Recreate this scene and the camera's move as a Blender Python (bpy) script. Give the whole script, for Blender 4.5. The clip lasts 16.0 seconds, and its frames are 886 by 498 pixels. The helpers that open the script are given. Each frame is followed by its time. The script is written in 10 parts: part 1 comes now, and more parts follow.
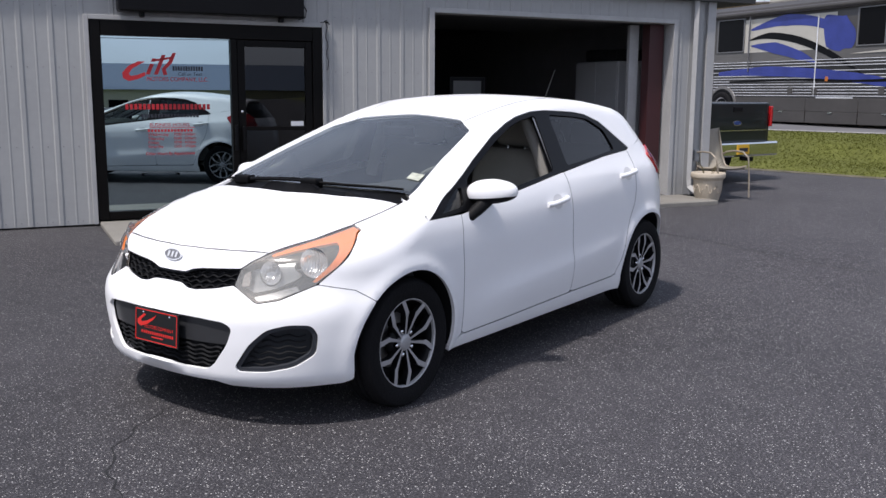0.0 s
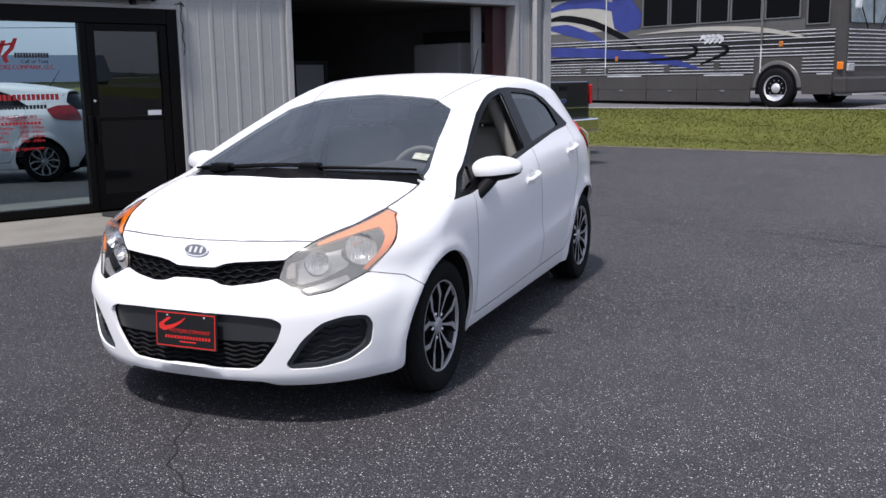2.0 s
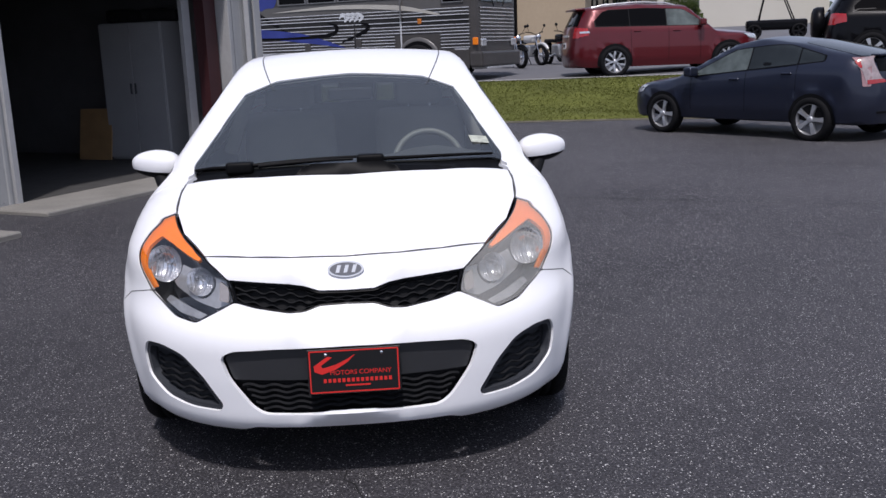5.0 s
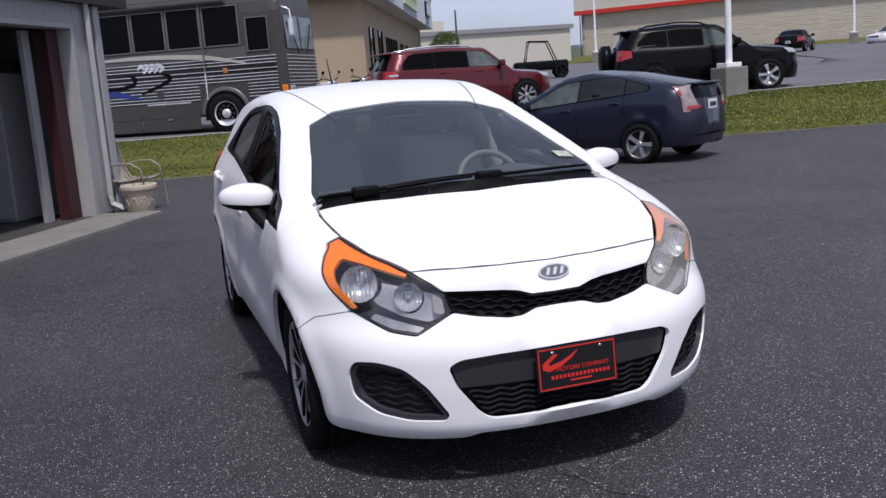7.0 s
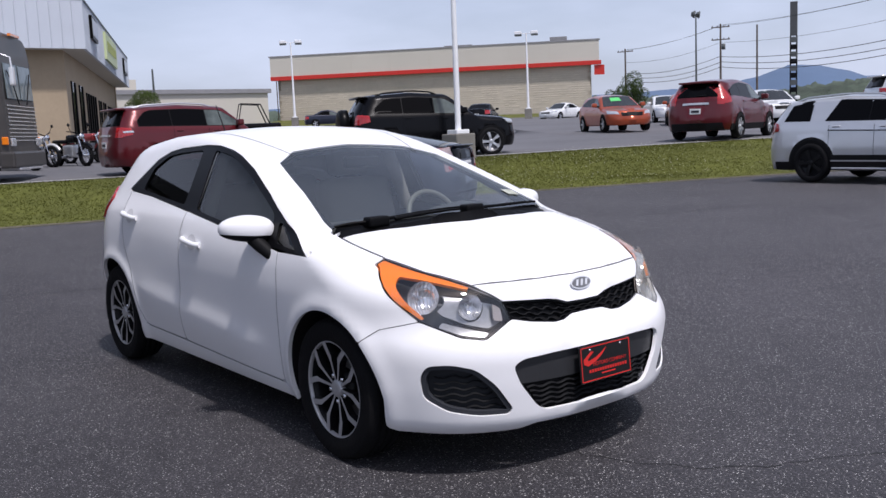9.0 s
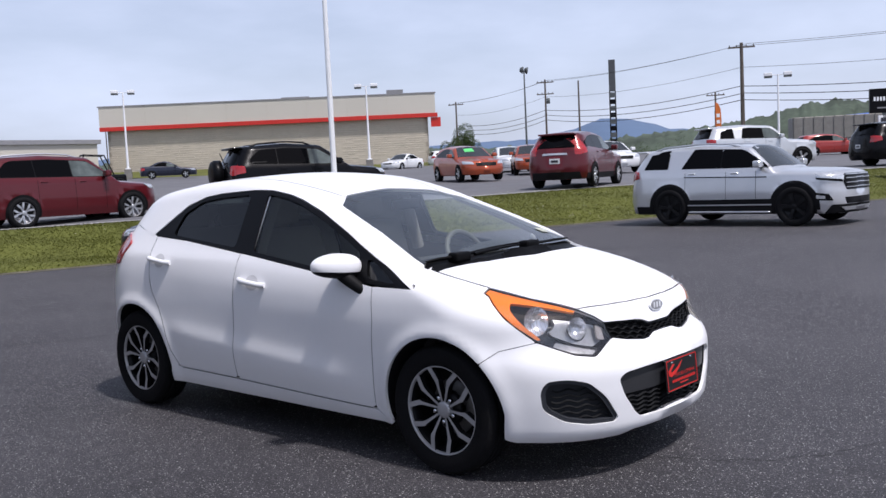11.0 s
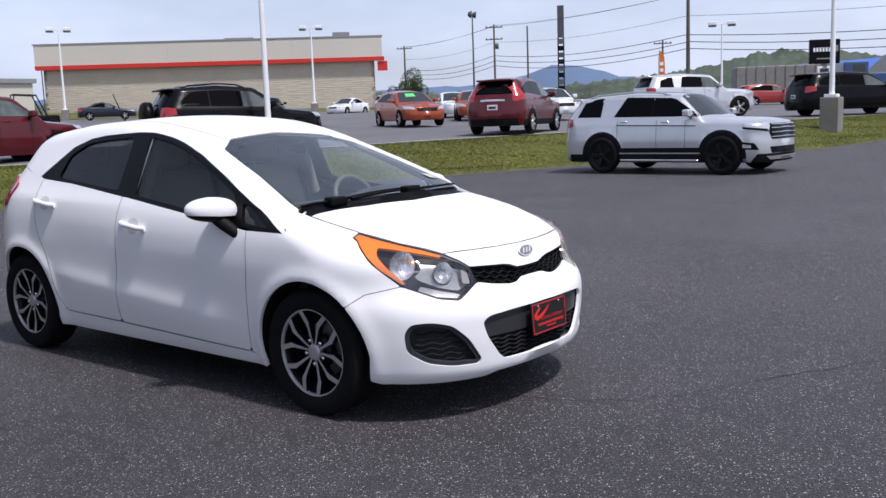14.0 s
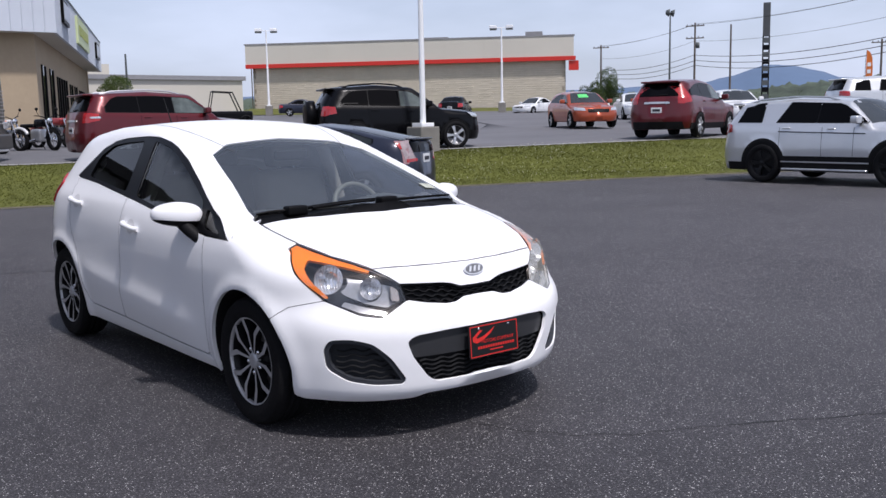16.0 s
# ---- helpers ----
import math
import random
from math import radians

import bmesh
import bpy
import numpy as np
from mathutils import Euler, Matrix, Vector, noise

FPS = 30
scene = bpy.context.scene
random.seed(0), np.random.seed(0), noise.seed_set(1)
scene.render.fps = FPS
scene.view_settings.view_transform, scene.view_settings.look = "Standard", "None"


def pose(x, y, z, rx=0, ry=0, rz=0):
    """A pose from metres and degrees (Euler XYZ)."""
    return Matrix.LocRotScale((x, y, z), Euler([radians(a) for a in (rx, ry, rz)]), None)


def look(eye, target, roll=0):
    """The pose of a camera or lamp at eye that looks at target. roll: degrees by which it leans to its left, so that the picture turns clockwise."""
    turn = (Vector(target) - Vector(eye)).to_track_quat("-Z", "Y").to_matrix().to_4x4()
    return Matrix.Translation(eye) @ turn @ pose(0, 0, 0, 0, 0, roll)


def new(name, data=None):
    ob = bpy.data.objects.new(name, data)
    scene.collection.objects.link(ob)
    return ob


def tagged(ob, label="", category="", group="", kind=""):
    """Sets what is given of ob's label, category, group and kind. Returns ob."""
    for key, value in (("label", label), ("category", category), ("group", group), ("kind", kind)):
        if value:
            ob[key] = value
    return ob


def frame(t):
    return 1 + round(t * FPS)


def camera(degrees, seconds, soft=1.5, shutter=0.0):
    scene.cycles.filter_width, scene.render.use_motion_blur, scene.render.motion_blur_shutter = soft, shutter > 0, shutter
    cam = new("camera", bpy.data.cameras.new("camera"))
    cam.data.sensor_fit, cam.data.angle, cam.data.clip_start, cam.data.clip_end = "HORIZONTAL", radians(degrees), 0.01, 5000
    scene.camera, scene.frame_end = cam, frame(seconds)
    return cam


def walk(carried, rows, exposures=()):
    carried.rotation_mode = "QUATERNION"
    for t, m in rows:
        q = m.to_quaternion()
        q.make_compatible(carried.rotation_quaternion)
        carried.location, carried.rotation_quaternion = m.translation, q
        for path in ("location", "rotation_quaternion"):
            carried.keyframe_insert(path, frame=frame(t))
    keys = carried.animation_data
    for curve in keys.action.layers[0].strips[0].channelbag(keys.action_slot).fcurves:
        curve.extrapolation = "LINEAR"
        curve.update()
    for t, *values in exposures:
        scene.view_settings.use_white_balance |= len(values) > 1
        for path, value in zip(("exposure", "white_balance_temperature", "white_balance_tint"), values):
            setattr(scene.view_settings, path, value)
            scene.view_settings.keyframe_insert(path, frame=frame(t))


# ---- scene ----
cam = camera(50.9, 16.0)
PATH = [
    (0, (3.374, -4.544, 1.432), (2.213, -2.95, 1.102), 0.4),
    (0.5, (3.232, -4.712, 1.407), (2.084, -3.111, 1.067), -0.2),
    (1, (3.033, -4.868, 1.404), (1.935, -3.235, 1.042), -0.7),
    (1.5, (2.693, -4.927, 1.406), (1.776, -3.19, 1.025), -1.3),
    (2, (2.357, -5.038, 1.393), (1.611, -3.218, 1.033), -0.8),
    (2.5, (2.026, -5.069, 1.368), (1.353, -3.221, 1.008), -1.2),
    (3, (1.669, -5.014, 1.385), (1.166, -3.114, 1.014), -2.2),
    (5.5, (-0.249, -4.94, 1.416), (-0.004, -3.001, 0.99), -2.7),
    (6, (-0.629, -4.966, 1.419), (-0.262, -3.041, 1.022), -3.7),
    (6.5, (-0.998, -4.89, 1.39), (-0.513, -2.988, 1.005), -3.6),
    (7, (-1.348, -4.828, 1.38), (-0.73, -2.958, 1.032), -4.2),
    (7.5, (-1.716, -4.833, 1.383), (-0.924, -3.027, 1.046), -2.6),
    (8, (-2.051, -4.755, 1.36), (-1.159, -2.997, 1.024), -2.3),
    (8.5, (-2.424, -4.667, 1.345), (-1.309, -3.028, 1.083), -2.1),
    (9, (-2.761, -4.601, 1.357), (-1.546, -3.032, 1.107), -2.4),
    (11.5, (-4.118, -4.024, 1.373), (-2.569, -2.769, 1.214), -2.4),
    (12, (-4.24, -3.999, 1.361), (-2.639, -2.816, 1.167), -1.7),
    (12.5, (-4.243, -3.993, 1.365), (-2.619, -2.846, 1.153), -1.3),
    (13, (-4.089, -4.031, 1.351), (-2.481, -2.868, 1.101), -2.0),
    (13.5, (-3.888, -4.162, 1.348), (-2.337, -2.931, 1.067), -1.8),
    (14, (-3.708, -4.412, 1.358), (-2.162, -3.174, 1.08), -2.0),
    (14.5, (-3.472, -4.574, 1.366), (-1.948, -3.308, 1.095), -1.7),
    (15, (-3.194, -4.749, 1.363), (-1.774, -3.362, 1.113), -0.5),
    (15.5, (-3.013, -5.001, 1.364), (-1.72, -3.496, 1.113), -1.0),
    (16, (-2.782, -5.132, 1.384), (-1.527, -3.598, 1.115), -1.1),
]
walk(cam, [(t, look(eye, target, roll)) for t, eye, target, roll in PATH], [(0.0, 0.15, 6500, 13), (3.2, 0.08, 6350, 14), (5.5, -0.30, 6250, 16), (7.0, -0.30, 6250, 16), (9.0, -0.14, 6300, 16), (11.5, 0.01, 6300, 15), (13.0, 0.05, 6300, 15), (16.0, -0.05, 6300, 15)])

# ---------------------------------------------------------------- sky and sun
SUN_DIR = Vector((-0.035, -0.45, 0.885)).normalized()
world = bpy.data.worlds.new("sky")
scene.world = world
world.use_nodes = True
wn = world.node_tree
sky = wn.nodes.new("ShaderNodeTexSky")
sky.sky_type, sky.sun_disc = "NISHITA", False
sky.sun_elevation = math.asin(SUN_DIR.z)
sky.sun_rotation = math.atan2(SUN_DIR.x, SUN_DIR.y)
sky.air_density, sky.dust_density, sky.ozone_density = 1.0, 2.5, 1.5
# thin high cloud veils the blue
coord = wn.nodes.new("ShaderNodeTexCoord")
stretch = wn.nodes.new("ShaderNodeMapping")
stretch.inputs["Scale"].default_value = (1.0, 1.4, 4.0)
cloud = wn.nodes.new("ShaderNodeTexNoise")
cloud.inputs["Scale"].default_value, cloud.inputs["Detail"].default_value = 2.2, 7
ramp = wn.nodes.new("ShaderNodeMapRange")
ramp.inputs["From Min"].default_value, ramp.inputs["From Max"].default_value = 0.35, 0.75
ramp.inputs["To Min"].default_value, ramp.inputs["To Max"].default_value = 0.45, 0.85
veil = wn.nodes.new("ShaderNodeMix")
veil.data_type = "RGBA"
veil.inputs[7].default_value = (9.2, 10.2, 12.5, 1)
wn.links.new(coord.outputs["Generated"], stretch.inputs["Vector"])
wn.links.new(stretch.outputs[0], cloud.inputs["Vector"])
wn.links.new(cloud.outputs[0], ramp.inputs["Value"])
split = wn.nodes.new("ShaderNodeSeparateXYZ")
wn.links.new(coord.outputs["Generated"], split.inputs[0])
thin = wn.nodes.new("ShaderNodeMapRange")
for i, v in enumerate((0.22, 0.50, 1.0, 0.45)):
    thin.inputs[i + 1].default_value = v
wn.links.new(split.outputs["Z"], thin.inputs[0])
haze = wn.nodes.new("ShaderNodeMath")
haze.operation = "MULTIPLY"
wn.links.new(ramp.outputs[0], haze.inputs[0])
wn.links.new(thin.outputs[0], haze.inputs[1])
wn.links.new(haze.outputs[0], veil.inputs[0])
wn.links.new(sky.outputs[0], veil.inputs[6])
back = wn.nodes["Background"]
wn.links.new(veil.outputs[2], back.inputs["Color"])
back.inputs["Strength"].default_value = 0.1
sun = new("sun", bpy.data.lights.new("sun", "SUN"))
sun.data.energy, sun.data.angle, sun.data.color = 3.75, radians(3.5), (1.0, 0.963, 0.92)
sun.matrix_world = look(SUN_DIR * 60, (0, 0, 0))

# ---------------------------------------------------------------- materials
MATS = {}


def mat(name, color, rough=0.5, metal=0.0, vary=0.08, scale=3.0, fine=60.0, bump=0.0, coat=0.0, emit=0.0, alpha=None, trans=0.0, ior=1.45, spec=0.5, vrough=0.0):
    """A surface with colour that wanders at two scales, and a fine relief."""
    if name in MATS:
        return MATS[name]
    m = bpy.data.materials.new(name)
    m.use_nodes = True
    nt = m.node_tree
    b = nt.nodes["Principled BSDF"]
    b.inputs["Roughness"].default_value, b.inputs["Metallic"].default_value = rough, metal
    b.inputs["Coat Weight"].default_value, b.inputs["Coat Roughness"].default_value = coat, 0.04
    b.inputs["IOR"].default_value = ior
    b.inputs["Specular IOR Level"].default_value = spec
    b.inputs["Transmission Weight"].default_value = trans
    b.inputs["Base Color"].default_value = (*color, 1)
    if vary > 0:
        tc = nt.nodes.new("ShaderNodeTexCoord")
        n1, n2 = nt.nodes.new("ShaderNodeTexNoise"), nt.nodes.new("ShaderNodeTexNoise")
        n1.inputs["Scale"].default_value, n1.inputs["Detail"].default_value = scale, 4
        n2.inputs["Scale"].default_value, n2.inputs["Detail"].default_value = fine, 3
        add = nt.nodes.new("ShaderNodeMath")
        add.operation = "MULTIPLY_ADD"
        add.inputs[1].default_value = 0.5
        mr = nt.nodes.new("ShaderNodeMapRange")
        mr.inputs["From Min"].default_value, mr.inputs["From Max"].default_value = 0.45, 1.05
        mr.inputs["To Min"].default_value, mr.inputs["To Max"].default_value = 1 - vary, 1 + vary
        mul = nt.nodes.new("ShaderNodeMix")
        mul.data_type, mul.blend_type = "RGBA", "MULTIPLY"
        mul.inputs[0].default_value = 1
        mul.inputs[6].default_value = (*color, 1)
        nt.links.new(tc.outputs["Object"], n1.inputs["Vector"])
        nt.links.new(tc.outputs["Object"], n2.inputs["Vector"])
        nt.links.new(n2.outputs[0], add.inputs[0])
        nt.links.new(n1.outputs[0], add.inputs[2])
        nt.links.new(add.outputs[0], mr.inputs["Value"])
        nt.links.new(mr.outputs[0], mul.inputs[7])
        nt.links.new(mul.outputs[2], b.inputs["Base Color"])
        if vrough:
            r2 = nt.nodes.new("ShaderNodeMapRange")
            r2.inputs["To Min"].default_value, r2.inputs["To Max"].default_value = rough - vrough, rough + vrough
            nt.links.new(n1.outputs[0], r2.inputs["Value"])
            nt.links.new(r2.outputs[0], b.inputs["Roughness"])
        if bump:
            bp = nt.nodes.new("ShaderNodeBump")
            bp.inputs["Strength"].default_value, bp.inputs["Distance"].default_value = bump, 0.01
            nt.links.new(n2.outputs[0], bp.inputs["Height"])
            nt.links.new(bp.outputs[0], b.inputs["Normal"])
    if emit:
        b.inputs["Emission Color"].default_value = (*color, 1)
        b.inputs["Emission Strength"].default_value = emit
    if alpha is not None:
        b.inputs["Alpha"].default_value = alpha
    MATS[name] = m
    return m


def glass_mat(name, tint, gloss=0.12, rough=0.0, haze=0.0, haze_color=(0.8, 0.8, 0.75), coat_color=(1, 1, 1)):
    """Thin glass: a tinted see-through sheet with a mirror's gloss that rises at grazing angles."""
    if name in MATS:
        return MATS[name]
    m = bpy.data.materials.new(name)
    m.use_nodes = True
    nt = m.node_tree
    nt.nodes.remove(nt.nodes["Principled BSDF"])
    tr, gl, mx = nt.nodes.new("ShaderNodeBsdfTransparent"), nt.nodes.new("ShaderNodeBsdfGlossy"), nt.nodes.new("ShaderNodeMixShader")
    fr, mr = nt.nodes.new("ShaderNodeLayerWeight"), nt.nodes.new("ShaderNodeMapRange")
    fr.inputs["Blend"].default_value = 0.25
    mr.inputs["To Min"].default_value, mr.inputs["To Max"].default_value = gloss, 0.9
    tr.inputs[0].default_value = (*tint, 1)
    gl.inputs["Roughness"].default_value = rough
    gl.inputs[0].default_value = (*coat_color, 1)
    nt.links.new(fr.outputs["Fresnel"], mr.inputs["Value"])
    nt.links.new(mr.outputs[0], mx.inputs[0])
    last = tr
    if haze:
        df, m2 = nt.nodes.new("ShaderNodeBsdfDiffuse"), nt.nodes.new("ShaderNodeMixShader")
        df.inputs[0].default_value = (*haze_color, 1)
        m2.inputs[0].default_value = haze
        nt.links.new(tr.outputs[0], m2.inputs[1])
        nt.links.new(df.outputs[0], m2.inputs[2])
        last = m2
    nt.links.new(last.outputs[0], mx.inputs[1])
    nt.links.new(gl.outputs[0], mx.inputs[2])
    nt.links.new(mx.outputs[0], nt.nodes["Material Output"].inputs[0])
    MATS[name] = m
    return m


# ---------------------------------------------------------------- mesh helpers
def mesh_ob(name, verts, faces, material, parent=None, label="", smooth=True, normals=None):
    me = bpy.data.meshes.new(name)
    me.from_pydata([tuple(v) for v in verts], [], [tuple(f) for f in faces])
    me.materials.append(material)
    if smooth:
        me.shade_smooth()
    me.update()
    if normals is not None:
        me.normals_split_custom_set_from_vertices([tuple(n) for n in normals])
    ob = new(name, me)
    if parent is not None:
        ob.parent = parent
    if label:
        ob["label"] = label
    return ob


def part(name, bm, material, parent=None, label="", smooth=False):
    me = bpy.data.meshes.new(name)
    bm.to_mesh(me)
    bm.free()
    me.materials.append(material)
    if smooth:
        me.shade_smooth()
    ob = new(name, me)
    if parent is not None:
        ob.parent = parent
    if label:
        ob["label"] = label
    return ob


def thing(name, label, category, m=None, group="", kind=""):
    ob = new(name)
    ob.empty_display_size = 0.2
    if m is not None:
        ob.matrix_world = m
    return tagged(ob, label, category, group, kind)


def box_into(bm, lo, hi, bevel=0.0, m=None, seg=1):
    lo, hi = Vector(lo), Vector(hi)
    made = bmesh.ops.create_cube(bm, size=1.0)["verts"]
    size, mid = hi - lo, (hi + lo) / 2
    for v in made:
        v.co = Vector((v.co.x * size.x, v.co.y * size.y, v.co.z * size.z)) + mid
    if bevel:
        edges = list({e for v in made for e in v.link_edges})
        got = bmesh.ops.bevel(bm, geom=edges, offset=bevel, segments=seg, profile=0.6, affect="EDGES")
        made = list({v for v in got["verts"]} | {v for v in made if v.is_valid})
    if m is not None:
        bmesh.ops.transform(bm, matrix=m, verts=made)
    return made


def box(name, lo, hi, material, parent=None, label="", bevel=0.0, m=None, seg=1):
    bm = bmesh.new()
    box_into(bm, lo, hi, bevel, m, seg)
    return part(name, bm, material, parent, label)


def tube_data(path, radius, sides=8, closed=False, r_end=None):
    """Vertices and faces of a round bar along a path."""
    pts = [Vector(p) for p in path]
    n = len(pts)
    verts, faces = [], []
    up = Vector((0, 0, 1))
    for i, p in enumerate(pts):
        a, b = (pts[i - 1], pts[(i + 1) % n]) if closed else (pts[max(i - 1, 0)], pts[min(i + 1, n - 1)])
        d = (b - a).normalized()
        ref = up if abs(d.z) < 0.95 else Vector((1, 0, 0))
        s = d.cross(ref).normalized()
        u = s.cross(d).normalized()
        r = radius if r_end is None else radius + (r_end - radius) * i / max(n - 1, 1)
        for k in range(sides):
            q = 2 * math.pi * k / sides
            verts.append(p + s * (r * math.cos(q)) + u * (r * math.sin(q)))
    rings = n if closed else n - 1
    for i in range(rings):
        j = (i + 1) % n
        for k in range(sides):
            l = (k + 1) % sides
            faces.append((i * sides + l, i * sides + k, j * sides + k, j * sides + l))
    if not closed:
        base = len(verts)
        verts += [Vector(v) for v in verts[:sides]] + [Vector(v) for v in verts[(n - 1) * sides:n * sides]]
        faces.append(tuple(base + k for k in range(sides)))
        faces.append(tuple(base + sides + k for k in range(sides))[::-1])
    return verts, faces


def tube(name, path, radius, material, parent=None, label="", sides=8, closed=False, r_end=None):
    v, f = tube_data(path, radius, sides, closed, r_end)
    return mesh_ob(name, v, f, material, parent, label)


def lathe(name, profile, material, parent=None, label="", steps=32, m=None):
    """A turned body: profile rows of (radius, height) about z."""
    verts, faces = [], []
    for r, z in profile:
        for k in range(steps):
            q = 2 * math.pi * k / steps
            verts.append(Vector((r * math.cos(q), r * math.sin(q), z)))
    for i in range(len(profile) - 1):
        for k in range(steps):
            l = (k + 1) % steps
            faces.append((i * steps + k, i * steps + l, (i + 1) * steps + l, (i + 1) * steps + k))
    if m is not None:
        verts = [m @ v for v in verts]
    return mesh_ob(name, verts, faces, material, parent, label)


def plate_part(name, outline, thick, material, parent=None, label="", m=None, bevel=0.0):
    """A flat outline (x, y) given a thickness up along z."""
    bm = bmesh.new()
    f = bm.faces.new([bm.verts.new((x, y, 0)) for x, y in outline])
    got = bmesh.ops.extrude_face_region(bm, geom=[f])
    top = [g for g in got["geom"] if isinstance(g, bmesh.types.BMVert)]
    bmesh.ops.translate(bm, verts=top, vec=(0, 0, thick))
    bmesh.ops.recalc_face_normals(bm, faces=bm.faces)
    if bevel:
        bmesh.ops.bevel(bm, geom=list(bm.edges), offset=bevel, segments=1, affect="EDGES")
    if m is not None:
        bmesh.ops.transform(bm, matrix=m, verts=bm.verts)
    return part(name, bm, material, parent, label)


def words(name, text, size, material, m, parent=None, label="", depth=0.0, stretch=1.0, align="LEFT", slant=0.0):
    cu = bpy.data.curves.new(name, "FONT")
    cu.body, cu.size, cu.align_x, cu.extrude, cu.shear = text, size, align, depth, slant
    tmp = new(name + "_curve", cu)
    me = bpy.data.meshes.new_from_object(tmp.evaluated_get(bpy.context.evaluated_depsgraph_get()))
    bpy.data.objects.remove(tmp)
    me.transform(m @ Matrix.Diagonal((stretch, 1, 1, 1)))
    me.materials.clear()
    me.materials.append(material)
    ob = tagged(new(name, me), kind="stuff")
    if parent is not None:
        ob.parent = parent
    if label:
        ob["label"] = label
    return ob


# ---------------------------------------------------------------- car bodies as smooth solids
def smooth_line(pts, soft=0.04):
    """A function through the points (a, b), rounded over about soft."""
    pts = sorted(pts)
    a = np.array([p[0] for p in pts], float)
    b = np.array([p[1] for p in pts], float)
    grid = np.arange(a[0] - 0.6, a[-1] + 0.6, 0.005)
    lo_s, hi_s = (b[1] - b[0]) / (a[1] - a[0]), (b[-1] - b[-2]) / (a[-1] - a[-2])
    val = np.interp(grid, a, b)
    val = np.where(grid < a[0], b[0] + lo_s * (grid - a[0]), val)
    val = np.where(grid > a[-1], b[-1] + hi_s * (grid - a[-1]), val)
    k = np.exp(-0.5 * (np.arange(-60, 61) * 0.005 / soft) ** 2)
    k /= k.sum()
    pad = np.concatenate([val[0] + lo_s * 0.005 * np.arange(-60, 0), val, val[-1] + hi_s * 0.005 * np.arange(1, 61)])
    out = np.convolve(pad, k, "valid")
    return lambda q: np.interp(q, grid, out)


def smax(a, b, k):
    h = np.clip(0.5 + 0.5 * (a - b) / k, 0, 1)
    return b * (1 - h) + a * h + k * h * (1 - h)


def ease(t):
    t = np.clip(t, 0, 1)
    return t * t * (3 - 2 * t)


